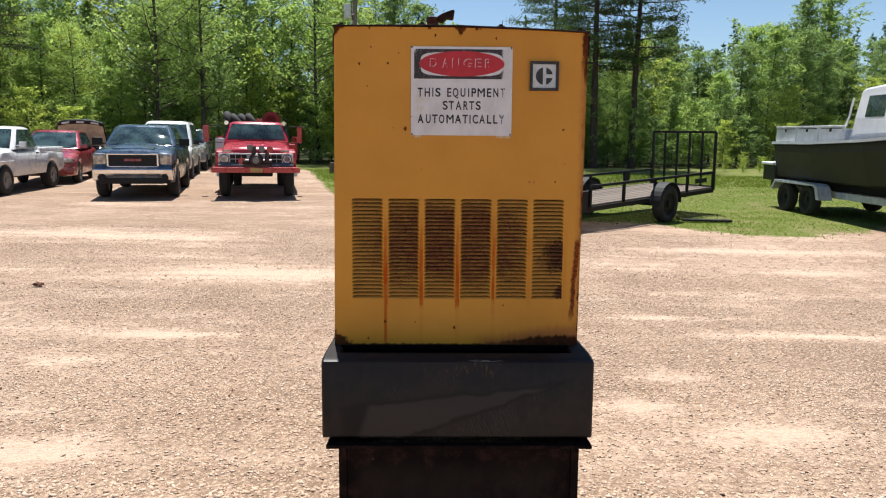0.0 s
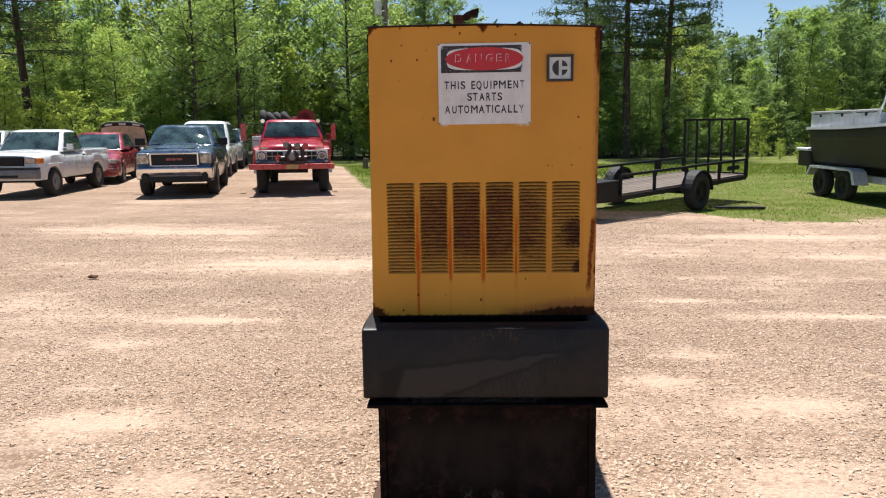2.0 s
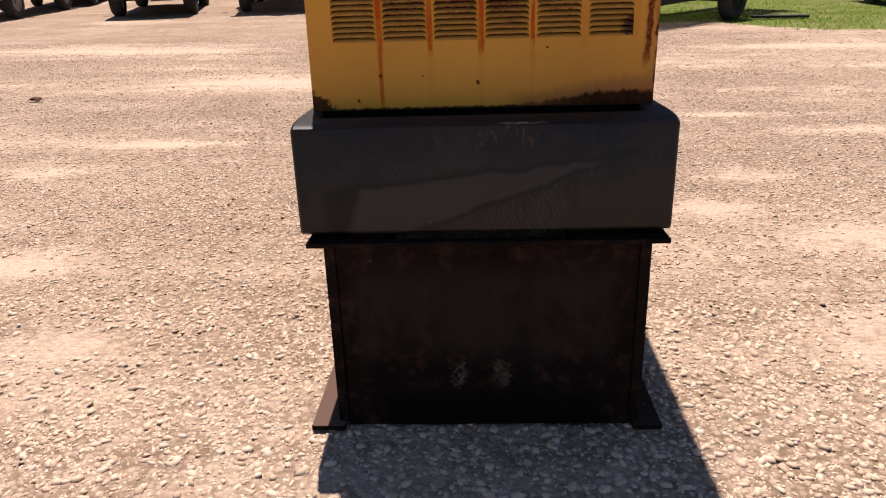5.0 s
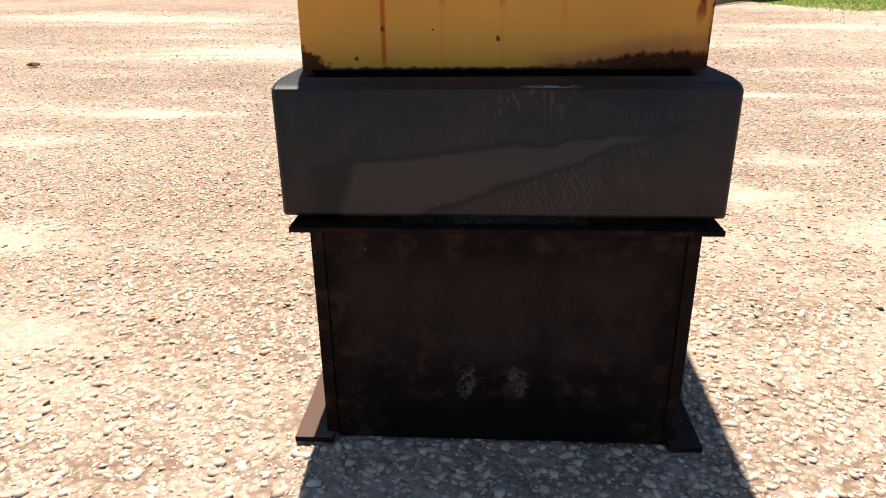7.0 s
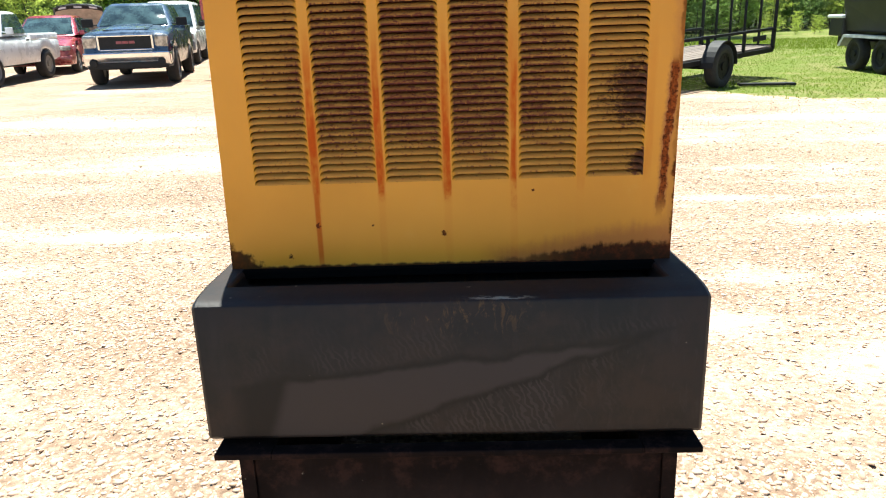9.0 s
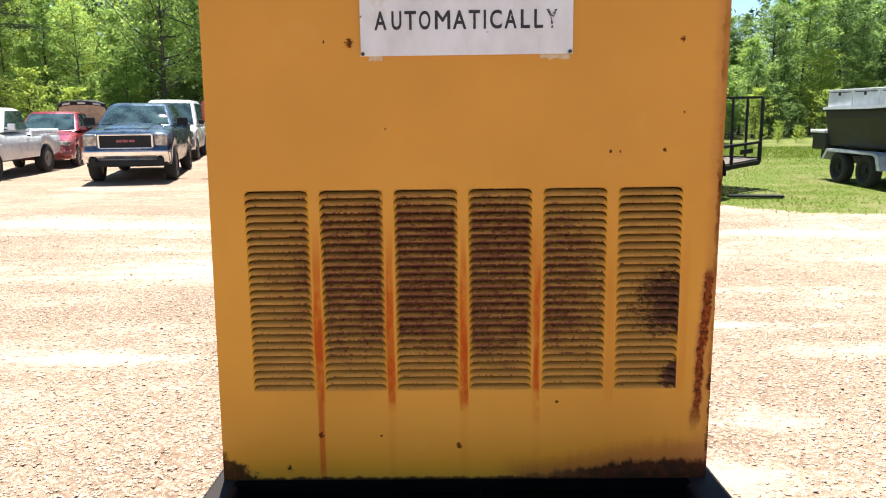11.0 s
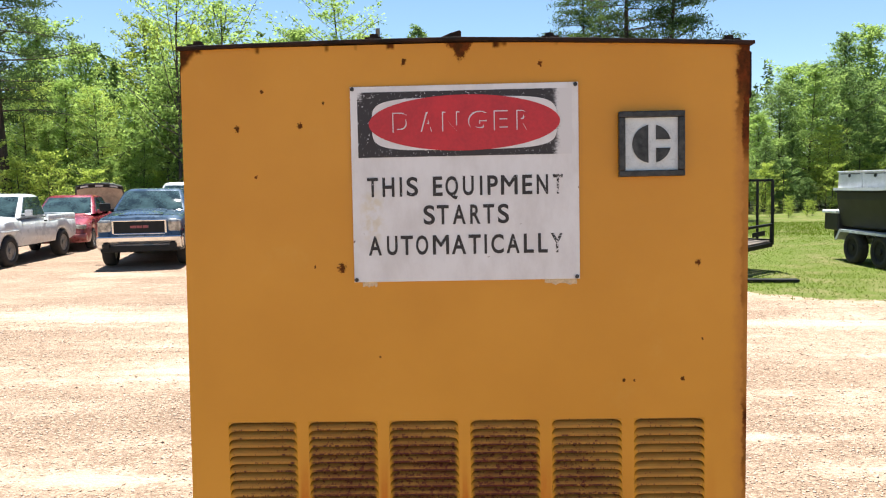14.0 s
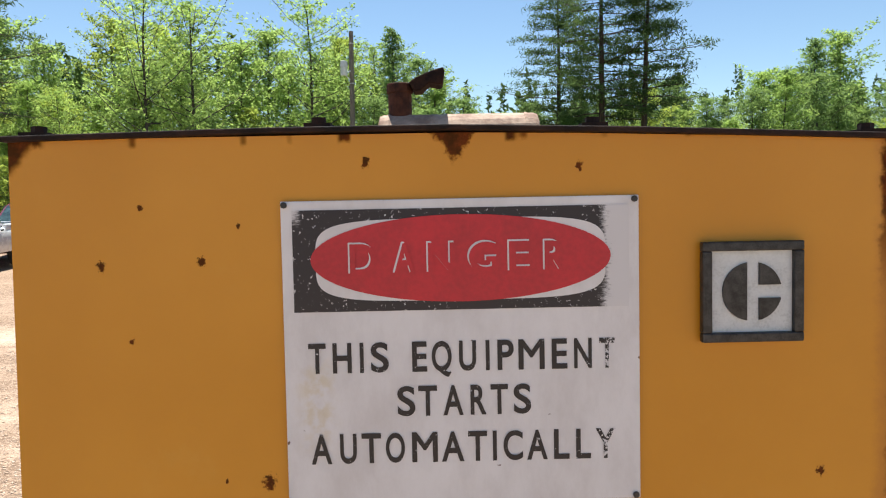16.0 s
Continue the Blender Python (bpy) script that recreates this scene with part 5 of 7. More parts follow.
def white_pickup():
    t = thing("pickup_truck", "small white regular cab pickup, dusty tyres", "pickup truck", stand(-12.15, 18.25, -82.6) @ Matrix.Scale(1.03, 4))
    wb, fo, ro, hw = 2.75, 0.82, 0.9, 0.88
    top = [(fo, 0.62), (fo, 0.82), (fo - 0.06, 1.06), (fo - 0.25, 1.12), (-0.42, 1.18), (-0.5, 1.12), (-1.98, 1.12), (-2.0, 1.08), (-3.63, 1.08), (-3.65, 0.7)]
    part("body", lofted(top, wb, fo, ro, 0.44, 0.36, hw, 0.14, 0.06), M["white_car"], t, smooth="auto")
    for s in (-1, 1):
        part("bed_rail", boxes((-3.63, -2.03, s * (hw - 0.13), s * (hw - 0.03), 0.98, 1.14)), M["white_car"], t, bevel=0.035)
    part("tailgate", boxes((-3.67, -3.6, -hw + 0.12, hw - 0.12, 0.62, 1.14)), M["white_car"], t, bevel=0.02)
    part("bed_liner", boxes((-3.59, -2.05, -hw + 0.14, hw - 0.14, 1.0, 1.088)), M["trim"], t)
    cabin(t, M["white_car"], (-0.4, -1.96), (-1.0, -1.85), 0.82, 0.66, 1.11, 1.7, doors=1)
    part("front_bumper", prism([(0.75, 0.48), (0.94, 0.5), (0.96, 0.62), (0.94, 0.72), (0.75, 0.73)], 0.86), M["bumper_grey"], t, "grey front bumper", bevel=0.03)
    part("bumper_slot", boxes((0.94, 0.968, -0.4, 0.4, 0.52, 0.58)), M["trim"], t)
    part("bumper_cap", boxes((0.78, 0.95, -0.87, 0.87, 0.72, 0.765)), M["trim"], t, bevel=0.012)
    grille = part("grille", boxes((0.74, 0.835, -0.5, 0.5, 0.8, 1.03)), M["trim"], t, bevel=0.02)
    part("grille_bar", boxes((0.83, 0.845, -0.46, 0.46, 0.9, 0.925), (0.83, 0.845, -0.46, 0.46, 0.84, 0.85), (0.83, 0.845, -0.46, 0.46, 0.97, 0.98)), M["trim"], grille)
    both("headlamp", M["lamp"], t, 0.66, 0.83, 0.52, 0.78, 0.86, 1.0, 0.02)
    both("turn_lamp", M["amber"], t, 0.6, 0.8, 0.78, 0.885, 0.86, 0.99, 0.015)
    both("wheel_arch_trim", M["white_car"], t, -0.4, 0.4, 0.87, 0.895, 0.8, 0.84, 0.01)
    mirrors(t, -0.72, 0.85, 1.16, M["white_car"], 0.08, 0.15)
    both("door_handle", M["trim"], t, -1.82, -1.7, 0.87, 0.9, 0.98, 1.02, 0.006)
    shaded_floor(t, wb, fo, ro, hw, 0.5)
    four_wheels(t, wb, 0.76, 0.36, 0.24, M["wheel_grey"])


def hood_sheet(u0, u1, v0, v1, near, far, cols=10, rows=5):
    """A piece of a raised hood: curved across, its front corners rounded off, between two depths below its top skin."""
    bm = bmesh.new()
    sides = []
    for depth in (near, far):
        grid = []
        for r in range(rows + 1):
            v = v0 + (v1 - v0) * r / rows
            row = []
            for c in range(cols + 1):
                u = u0 + (u1 - u0) * c / cols
                along = v * (1.0 - 0.1 * abs(u) ** 3)
                arch = 0.05 * (1 - u * u)
                q = depth - arch
                row.append(bm.verts.new((-0.42 + 0.53 * along + 0.89 * q, u * (0.92 - 0.1 * v ** 2), 1.0 + 1.06 * along - 0.45 * q)))
            grid.append(row)
        sides.append(grid)
        for a, b in zip(grid, grid[1:]):
            for c in range(cols):
                bm.faces.new((a[c], a[c + 1], b[c + 1], b[c]))
    o, q = sides
    loop = [(0, c) for c in range(cols + 1)] + [(r, cols) for r in range(1, rows)] + [(rows, c) for c in range(cols, -1, -1)] + [(r, 0) for r in range(rows - 1, 0, -1)]
    for (a, b), (c, d) in zip(loop, loop[1:] + loop[:1]):
        bm.faces.new((o[a][b], o[c][d], q[c][d], q[a][b]))
    bmesh.ops.recalc_face_normals(bm, faces=bm.faces)
    return bm


def saloon(label, paint, x, y, heading, hood_open=False, hw=0.9, tall=1.0, size=1.0):
    t = thing("car", label, "car", stand(x, y, heading) @ Matrix.Scale(size, 4))
    wb, fo, ro = 2.75, 0.92, 0.95
    front = [(fo, 0.5), (fo, 0.66), (fo - 0.1, 0.76)] + ([(fo - 0.12, 0.68), (-0.3, 0.72), (-0.38, 0.92)] if hood_open else [(0.3, 0.88), (-0.35, 0.95)])
    top = front + [(-0.45, 0.93), (-2.75, 0.97), (-3.2, 0.99), (-3.62, 0.96), (-3.68, 0.6)]
    part("body", lofted([(a, b * tall) for a, b in top], wb, fo, ro, 0.26, 0.32, hw, 0.24, 0.08), paint, t, smooth="auto")
    cabin(t, paint, (-0.35, -3.15), (-1.2, -2.45), 0.82, 0.66, 0.94 * tall, 1.47 * tall, doors=2)
    both("headlamp", M["lamp"], t, 0.72, 0.93, 0.52, 0.84, 0.58 * tall, 0.7 * tall, 0.03)
    part("grille", boxes((0.86, 0.935, -0.4, 0.4, 0.4, 0.6)), M["trim"], t, bevel=0.02)
    part("front_bumper", prism([(0.8, 0.3), (0.96, 0.32), (0.99, 0.42), (0.95, 0.52), (0.8, 0.53)], hw - 0.03), paint, t, bevel=0.03)
    mirrors(t, -0.75, 0.82, 0.95 * tall, paint, 0.07, 0.12)
    both("door_handle", paint, t, -1.7, -1.55, 0.88, 0.92, 0.82 * tall, 0.85 * tall, 0.006)
    shaded_floor(t, wb, fo, ro, hw, 0.36)
    four_wheels(t, wb, 0.78, 0.32, 0.21, M["wheel_grey"])
    if hood_open:
        hood = part("raised_hood", hood_sheet(-1, 1, 0.0, 1.0, 0.0, 0.035), paint, t, "raised hood seen from beneath", smooth="auto")
        part("hood_liner", hood_sheet(-0.93, 0.93, 0.05, 0.85, 0.036, 0.055), M["tan"], hood, "pale tan hood liner", smooth="auto")
        part("hood_frame", hood_sheet(-0.92, 0.92, 0.86, 0.985, 0.036, 0.07), M["trim"], hood, smooth="auto")
        # two pale ovals; the middle piece is a white glint modelled as pale metal
        for u in (-0.62, 0.0, 0.62):
            part("hood_opening", hood_sheet(u - 0.16, u + 0.16, 0.895, 0.955, 0.071, 0.08, 4, 2), M["alloy"], hood, smooth="auto")
        part("engine_block", boxes((-0.25, 0.6, -0.55, 0.55, 0.6, 0.86)), M["trim"], t, bevel=0.05)
    return t


def wagon(label, paint, x, y, heading, roof=1.95):
    t = thing("sport_utility_vehicle", label, "car", stand(x, y, heading))
    wb, fo, ro, hw = 3.0, 0.92, 1.05, 0.97
    top = [(fo, 0.6), (fo, 0.9), (fo - 0.1, 1.08), (0.2, 1.16), (-0.38, 1.2), (-0.5, 1.16), (-4.0, 1.16), (-4.04, 0.6)]
    part("body", lofted(top, wb, fo, ro, 0.38, 0.38, hw, 0.16, 0.06), paint, t, smooth="auto")
    cabin(t, paint, (-0.38, -4.0), (-1.05, -3.8), 0.9, 0.74, 1.15, roof, doors=3)
    part("grille", boxes((0.84, 0.94, -0.55, 0.55, 0.78, 1.02)), M["trim"], t, bevel=0.02)
    both("headlamp", M["lamp"], t, 0.76, 0.935, 0.58, 0.92, 0.8, 1.0, 0.03)
    part("front_bumper", prism([(0.8, 0.46), (0.98, 0.48), (1.0, 0.6), (0.97, 0.74), (0.8, 0.75)], hw - 0.02), M["bumper_grey"], t, bevel=0.03)
    mirrors(t, -0.7, 0.92, 1.2, M["trim"], 0.09, 0.17)
    shaded_floor(t, wb, fo, ro, hw, 0.5)
    four_wheels(t, wb, 0.84, 0.38, 0.25, M["wheel_grey"])


def fire_truck():
    """An old brush truck: rounded red cab, a pump on the bumper, tyres and a hose reel behind."""
    red = M["fire_red"]
    t = thing("fire_truck", "old red brush fire truck with a front pump", "fire truck", stand(-5.12, 19.32, -76.1) @ Matrix.Scale(0.97, 4))
    wb, fo, hw = 4.0, 0.85, 0.98
    hood = [(fo - 0.02, 0.88), (fo, 1.22), (fo - 0.06, 1.34), (0.2, 1.46), (-0.45, 1.5), (-0.5, 1.0), (-0.5, 0.9)]
    part("hood", shell(hood, 0.94, 0.3, 1.2, 0.1, 0.0, 0.08), red, t, smooth="auto", bevel=0.06)
    for s in (-1, 1):
        fender = [(fo - 0.02, 0.84), (fo + 0.01, 1.1), (fo - 0.04, 1.24), (0.5, 1.3), (-0.5, 1.3), (-0.62, 0.72), (-0.58, 0.66)] + list(reversed(arch(0.0, 0.48, 0.56, 12)))[1:-2] + [(fo - 0.14, 0.8)]
        part("front_fender", prism(fender, 0.18, 0.1, 1.1, s * 0.86), red, t, bevel=0.045)
    cab = [(-0.45, 0.72), (-0.45, 1.54), (-1.65, 1.54), (-1.65, 0.72)]
    part("cab_body", shell(cab, 0.93, 0.12, 1.2, 0.12, 0.06, 0.02), red, t, smooth="auto", bevel=0.06)
    cabin(t, red, (-0.46, -1.62), (-0.78, -1.5), 0.88, 0.72, 1.52, 2.05, doors=1, brow=0.83)
    part("grille_panel", boxes((0.78, 0.872, -0.96, 0.96, 0.9, 1.2)), plain("white_grille_enamel", (0.6, 0.58, 0.55), 0.4), t, "white grille panel with round lamps", bevel=0.02)
    for s in (-1, 1):
        bm = bmesh.new()
        for i in range(3):
            for k in range(2):
                box(bm, 0.86, 0.885, s * (0.24 + 0.145 * i), s * (0.37 + 0.145 * i), 0.93 + 0.125 * k, 1.035 + 0.125 * k)
        part("grille_opening", bm, M["trim"], t)
        part("lamp_bezel", rods(0.125, ((0.85, s * 0.8, 1.05), (0.882, s * 0.8, 1.05)), segments=24), M["trim"], t)
        bm = rods(0.085, ((0.85, s * 0.8, 1.05), (0.9, s * 0.8, 1.05)), segments=24)
        lamp = part("headlamp", bm, M["lamp"], t, bevel=0.015)
        bm = bmesh.new()
        torus(bm, (0.888, s * 0.8, 1.05), (1, 0, 0), 0.093, 0.013, 24, 8)
        part("lamp_ring", bm, M["chrome"], lamp, smooth=True)
        part("turn_lamp", boxes((0.84, 0.885, s * 0.62, s * 0.86, 1.235, 1.285)), M["lamp"], t, bevel=0.012)
        part("valance", prism([(0.78, 0.85), (1.0, 0.85), (0.99, 0.9), (0.9, 0.96), (0.78, 0.96)], 0.34, centre=s * 0.62), M["valance"], t, bevel=0.02)
        # tall mirror frames on both doors
        part("mirror_arm", rods(0.013, ((-0.6, s * 0.88, 1.9), (-0.62, s * 1.28, 1.92)), ((-0.6, s * 0.93, 1.45), (-0.62, s * 1.28, 1.47))), M["trim"], t)
        part("mirror", boxes((-0.68, -0.6, s * (1.2 - 0.08 * s), s * (1.35 - 0.09 * s), 1.45, 1.92)), red, t, "red-backed tall mirror", bevel=0.02)
        wheel(t, 0.0, s * 0.85, 0.48, 0.26, red)
        wheel(t, -wb, s * 0.98, 0.48, 0.24, red)
        wheel(t, -wb, s * 0.7, 0.48, 0.24, red)
    part("front_bumper", prism([(0.92, 0.7), (1.14, 0.7), (1.15, 0.84), (0.92, 0.85)], 1.12), red, t, "red channel bumper", bevel=0.01)
    part("number_plate", boxes((1.152, 1.158, -0.15, 0.16, 0.71, 0.83)), plain("tan_plate", (0.42, 0.27, 0.1), 0.5), t, bevel=0.004)
    # pump in the middle of the bumper
    bm = bmesh.new()
    bmesh.ops.create_uvsphere(bm, u_segments=16, v_segments=10, radius=0.19, matrix=pose(1.02, 0.0, 1.03))
    rod(bm, (0.9, 0.0, 1.03), (1.28, 0.0, 1.03), 0.12, segments=16)
    rod(bm, (1.0, -0.34, 0.98), (1.0, 0.4, 0.98), 0.075, segments=14)
    rod(bm, (1.02, -0.05, 1.1), (1.02, -0.05, 1.38), 0.06, segments=12)
    rod(bm, (1.02, 0.28, 0.9), (1.02, 0.28, 1.3), 0.05, segments=12)
    box(bm, 0.92, 1.12, -0.3, 0.34, 0.84, 0.92)
    pump = part("front_pump", bm, plain("dark_pump_iron", (0.05, 0.03, 0.028), 0.4, 0.4, vary=0.4, scale=14), t, "dark iron pump with pale valve caps on the bumper")
    for a, b in (((1.25, 0.0, 1.03), (1.31, 0.0, 1.03)), ((1.0, 0.15, 1.32), (1.08, 0.15, 1.32)), ((1.0, -0.14, 1.35), (1.07, -0.14, 1.35))):
        part("valve_cap", rods(0.085, (a, b), segments=16), M["zinc"], pump, bevel=0.01)
    for a, b in (((1.06, 0.36, 1.3), (1.09, 0.36, 1.3)), ((1.02, -0.36, 1.0), (1.05, -0.36, 1.0))):
        part("valve_wheel", rods(0.09, (a, b), segments=14), M["fire_red"], pump)
    # body behind the cab
    part("chassis", boxes((-5.2, 0.35, -0.42, 0.42, 0.56, 0.78)), M["trim"], t)
    deck = part("equipment_body", boxes((-5.3, -1.72, -1.16, 1.16, 0.95, 1.4), (-5.3, -1.72, -1.16, -1.1, 1.4, 1.62), (-5.3, -1.72, 1.1, 1.16, 1.4, 1.62)), red, t, bevel=0.03)
    part("step_box", boxes((-1.75, -0.62, -1.12, -0.95, 0.5, 0.62), (-1.75, -0.62, 0.95, 1.12, 0.5, 0.62)), M["hull_white"], t, bevel=0.02)
    part("locker", boxes((-2.3, -1.705, -1.2, -0.92, 0.98, 1.56)), M["hull_white"], deck, bevel=0.02)
    part("water_tank", boxes((-4.9, -2.4, -0.8, 0.8, 1.4, 2.0)), red, t, bevel=0.06)
    for x, y, lean in ((-2.1, -0.02, 38), (-2.25, -0.24, 40), (-2.2, -0.46, 42), (-2.3, -0.76, 12)):
        bm = bmesh.new()
        torus(bm, (0, 0, 0), (0, 1, 0), 0.27, 0.12, 28, 10, 0.95)
        ob = part("stacked_tyre", bm, M["tyre"], t, "worn grey spare tyre", smooth=True)
        ob.location, ob.rotation_euler = (x, y - 0.05, 1.98), (radians(lean), 0, 0)
    bm = rods(0.27, ((-2.05, 0.42, 2.1), (-2.02, 0.42, 2.1)), ((-2.6, 0.42, 2.1), (-2.57, 0.42, 2.1)), segments=32)
    rod(bm, (-2.6, 0.42, 2.1), (-2.02, 0.42, 2.1), 0.15, segments=20)
    part("hose_reel", bm, plain("faded_reel_red", (0.16, 0.012, 0.014), 0.6), t, "dark red hose reel")
    part("reel_box", boxes((-2.2, -1.8, -0.02, 0.16, 1.9, 2.14)), red, t, bevel=0.02)
    for y in (-0.82, 0.76):
        part("roof_lamp", rods(0.06, ((-0.95, y, 2.0), (-0.83, y, 2.0)), segments=14), M["chrome"], t)
    bm = bmesh.new()
    torus(bm, (-0.75, 0.36, 1.62), (0.5, 0, 0.8), 0.2, 0.014, 24, 6)
    part("steering_wheel", bm, M["trim"], t)
    part("wiper", rods(0.008, ((-0.5, -0.5, 1.57), (-0.56, -0.05, 1.6)), ((-0.5, 0.1, 1.57), (-0.56, 0.5, 1.6))), M["trim"], t)


white_pickup()
blue_pickup()
fire_truck()
saloon("maroon saloon car with dusty paint", M["maroon_car"], -12.74, 22.98, -72, tall=1.13)
saloon("dark car with its hood raised", M["dark_car"], -14.45, 28.4, -70, hood_open=True)
wagon("white sport utility vehicle parked in the row", M["white_car"], -10.2, 25.9, -75, 2.06)
wagon("silver sport utility vehicle at the end of the row", M["silver_car"], -11.6, 31.6, -75, 1.8)
wagon("dark grey car behind the pickups", M["silver_car"], -18.8, 25.5, -78, 1.75)


# ---- utility trailer ----
def utility_trailer():
    black = M["steel_black"]
    t = thing("utility_trailer", "black utility trailer with a board floor and upright ramp gate", "trailer", stand(3.86, 15.7, 44.5) @ pose(0, 0, -0.02, 0, -1.6, 0))
    x0, x1, w, z0, z1 = -2.5, 2.5, 0.79, 0.48, 0.9
    part("bed_frame", bars(0.06, 0.09, ((x0, -w, z0), (x1, -w, z0)), ((x0, w, z0), (x1, w, z0)), ((x0, -w, z0), (x0, w, z0)), ((x1, -w, z0), (x1, w, z0)),
                           ((-1.0, -w, z0 - 0.02), (-1.0, w, z0 - 0.02)), ((1.2, -w, z0 - 0.02), (1.2, w, z0 - 0.02))), black, t)
    for i in range(9):
        y = -w + 0.09 + i * 0.182
        part("floor_board", boxes((x0 + 0.03, x1 - 0.03, y - 0.078, y + 0.078, z0 + 0.045, z0 + 0.08)), M["boards"], t, bevel=0.006)
    for s in (-1, 1):
        part("rail", bars(0.05, 0.05, ((x0, s * w, z1), (x1, s * w, z1))), black, t)
        for x in (x0, -1.35, -0.15, 1.25, x1):
            part("rail_post", bars(0.05, 0.05, ((x, s * w, z0), (x, s * w, z1))), black, t)
        wheel(t, 0.0, s * 0.96, 0.39, 0.21, M["steel_black"])
        bm = bmesh.new()
        ring = [(0.46 * math.cos(math.pi * i / 14), 0.39 + 0.45 * math.sin(math.pi * i / 14)) for i in range(15)]
        a = [[bm.verts.new((x, s * y, z)) for x, z in ring] for y in (0.84, 1.08)]
        for i in range(14):
            bm.faces.new((a[0][i], a[0][i + 1], a[1][i + 1], a[1][i]))
        fender = part("fender", bm, M["trim"], t)
        fender.modifiers.new("sheet", "SOLIDIFY").thickness = 0.012
    part("tail_lamp", boxes((1.55, 2.1, -w - 0.05, -w - 0.025, 0.7, 0.8)), M["trim"], t, bevel=0.01)
    part("side_plate", boxes((1.3, 1.5, w + 0.0, w + 0.03, 0.68, 0.9)), M["trim"], t, bevel=0.01)
    gate = part("ramp_gate", bars(0.05, 0.05, ((x1 + 0.05, -w, z0), (x1 + 0.02, -w, 1.82)), ((x1 + 0.05, w, z0), (x1 + 0.02, w, 1.82)), ((x1 + 0.02, -w, 1.82), (x1 + 0.02, w, 1.82)), ((x1 + 0.05, -w, z0 + 0.08), (x1 + 0.05, w, z0 + 0.08))), black, t, "upright black steel ramp gate")
    for i in range(1, 5):
        y = -w + 2 * w * i / 5
        part("gate_bar", bars(0.04, 0.04, ((x1 + 0.05, y, z0 + 0.1), (x1 + 0.02, y, 1.8))), black, gate)
    part("tool_box", boxes((-3.2, -2.55, -w, w, 0.46, 0.82)), black, t, bevel=0.015)
    part("tongue", bars(0.07, 0.1, ((x0, -w, z0 - 0.02), (-4.1, 0, z0 - 0.02)), ((x0, w, z0 - 0.02), (-4.1, 0, z0 - 0.02)), ((-4.1, 0, 0.02), (-4.1, 0, z0 + 0.3))), black, t)
    wheel(t, -2.35, 0.95, 0.34, 0.2, M["steel_black"]).location = (0, 0, 0.5)
    mesh = bmesh.new()
    for i in range(26):
        x = -2.3 + i * 0.19
        for a, b in (((x, -w, z0 + 0.1), (x + 0.19, -w, z1 - 0.1)), ((x, -w, z1 - 0.1), (x + 0.19, -w, z0 + 0.1))):
            if not -0.5 < x < 0.4:
                rod(mesh, (a[0], w, a[2]), (b[0], w, b[2]), 0.006, segments=4, caps=False)
    tagged(part("side_mesh", mesh, black, t), kind="stuff")
    part("axle", rods(0.04, ((0, -0.9, 0.36), (0, 0.9, 0.36))), black, t)


utility_trailer()
plank = thing("plank", "dark plank lying in the grass beside the trailer", "plank", stand(5.45, 15.1, -4))
part("board", boxes((-0.5, 0.5, -0.09, 0.09, 0.0, 0.045)), M["steel_black"], plank, bevel=0.008)


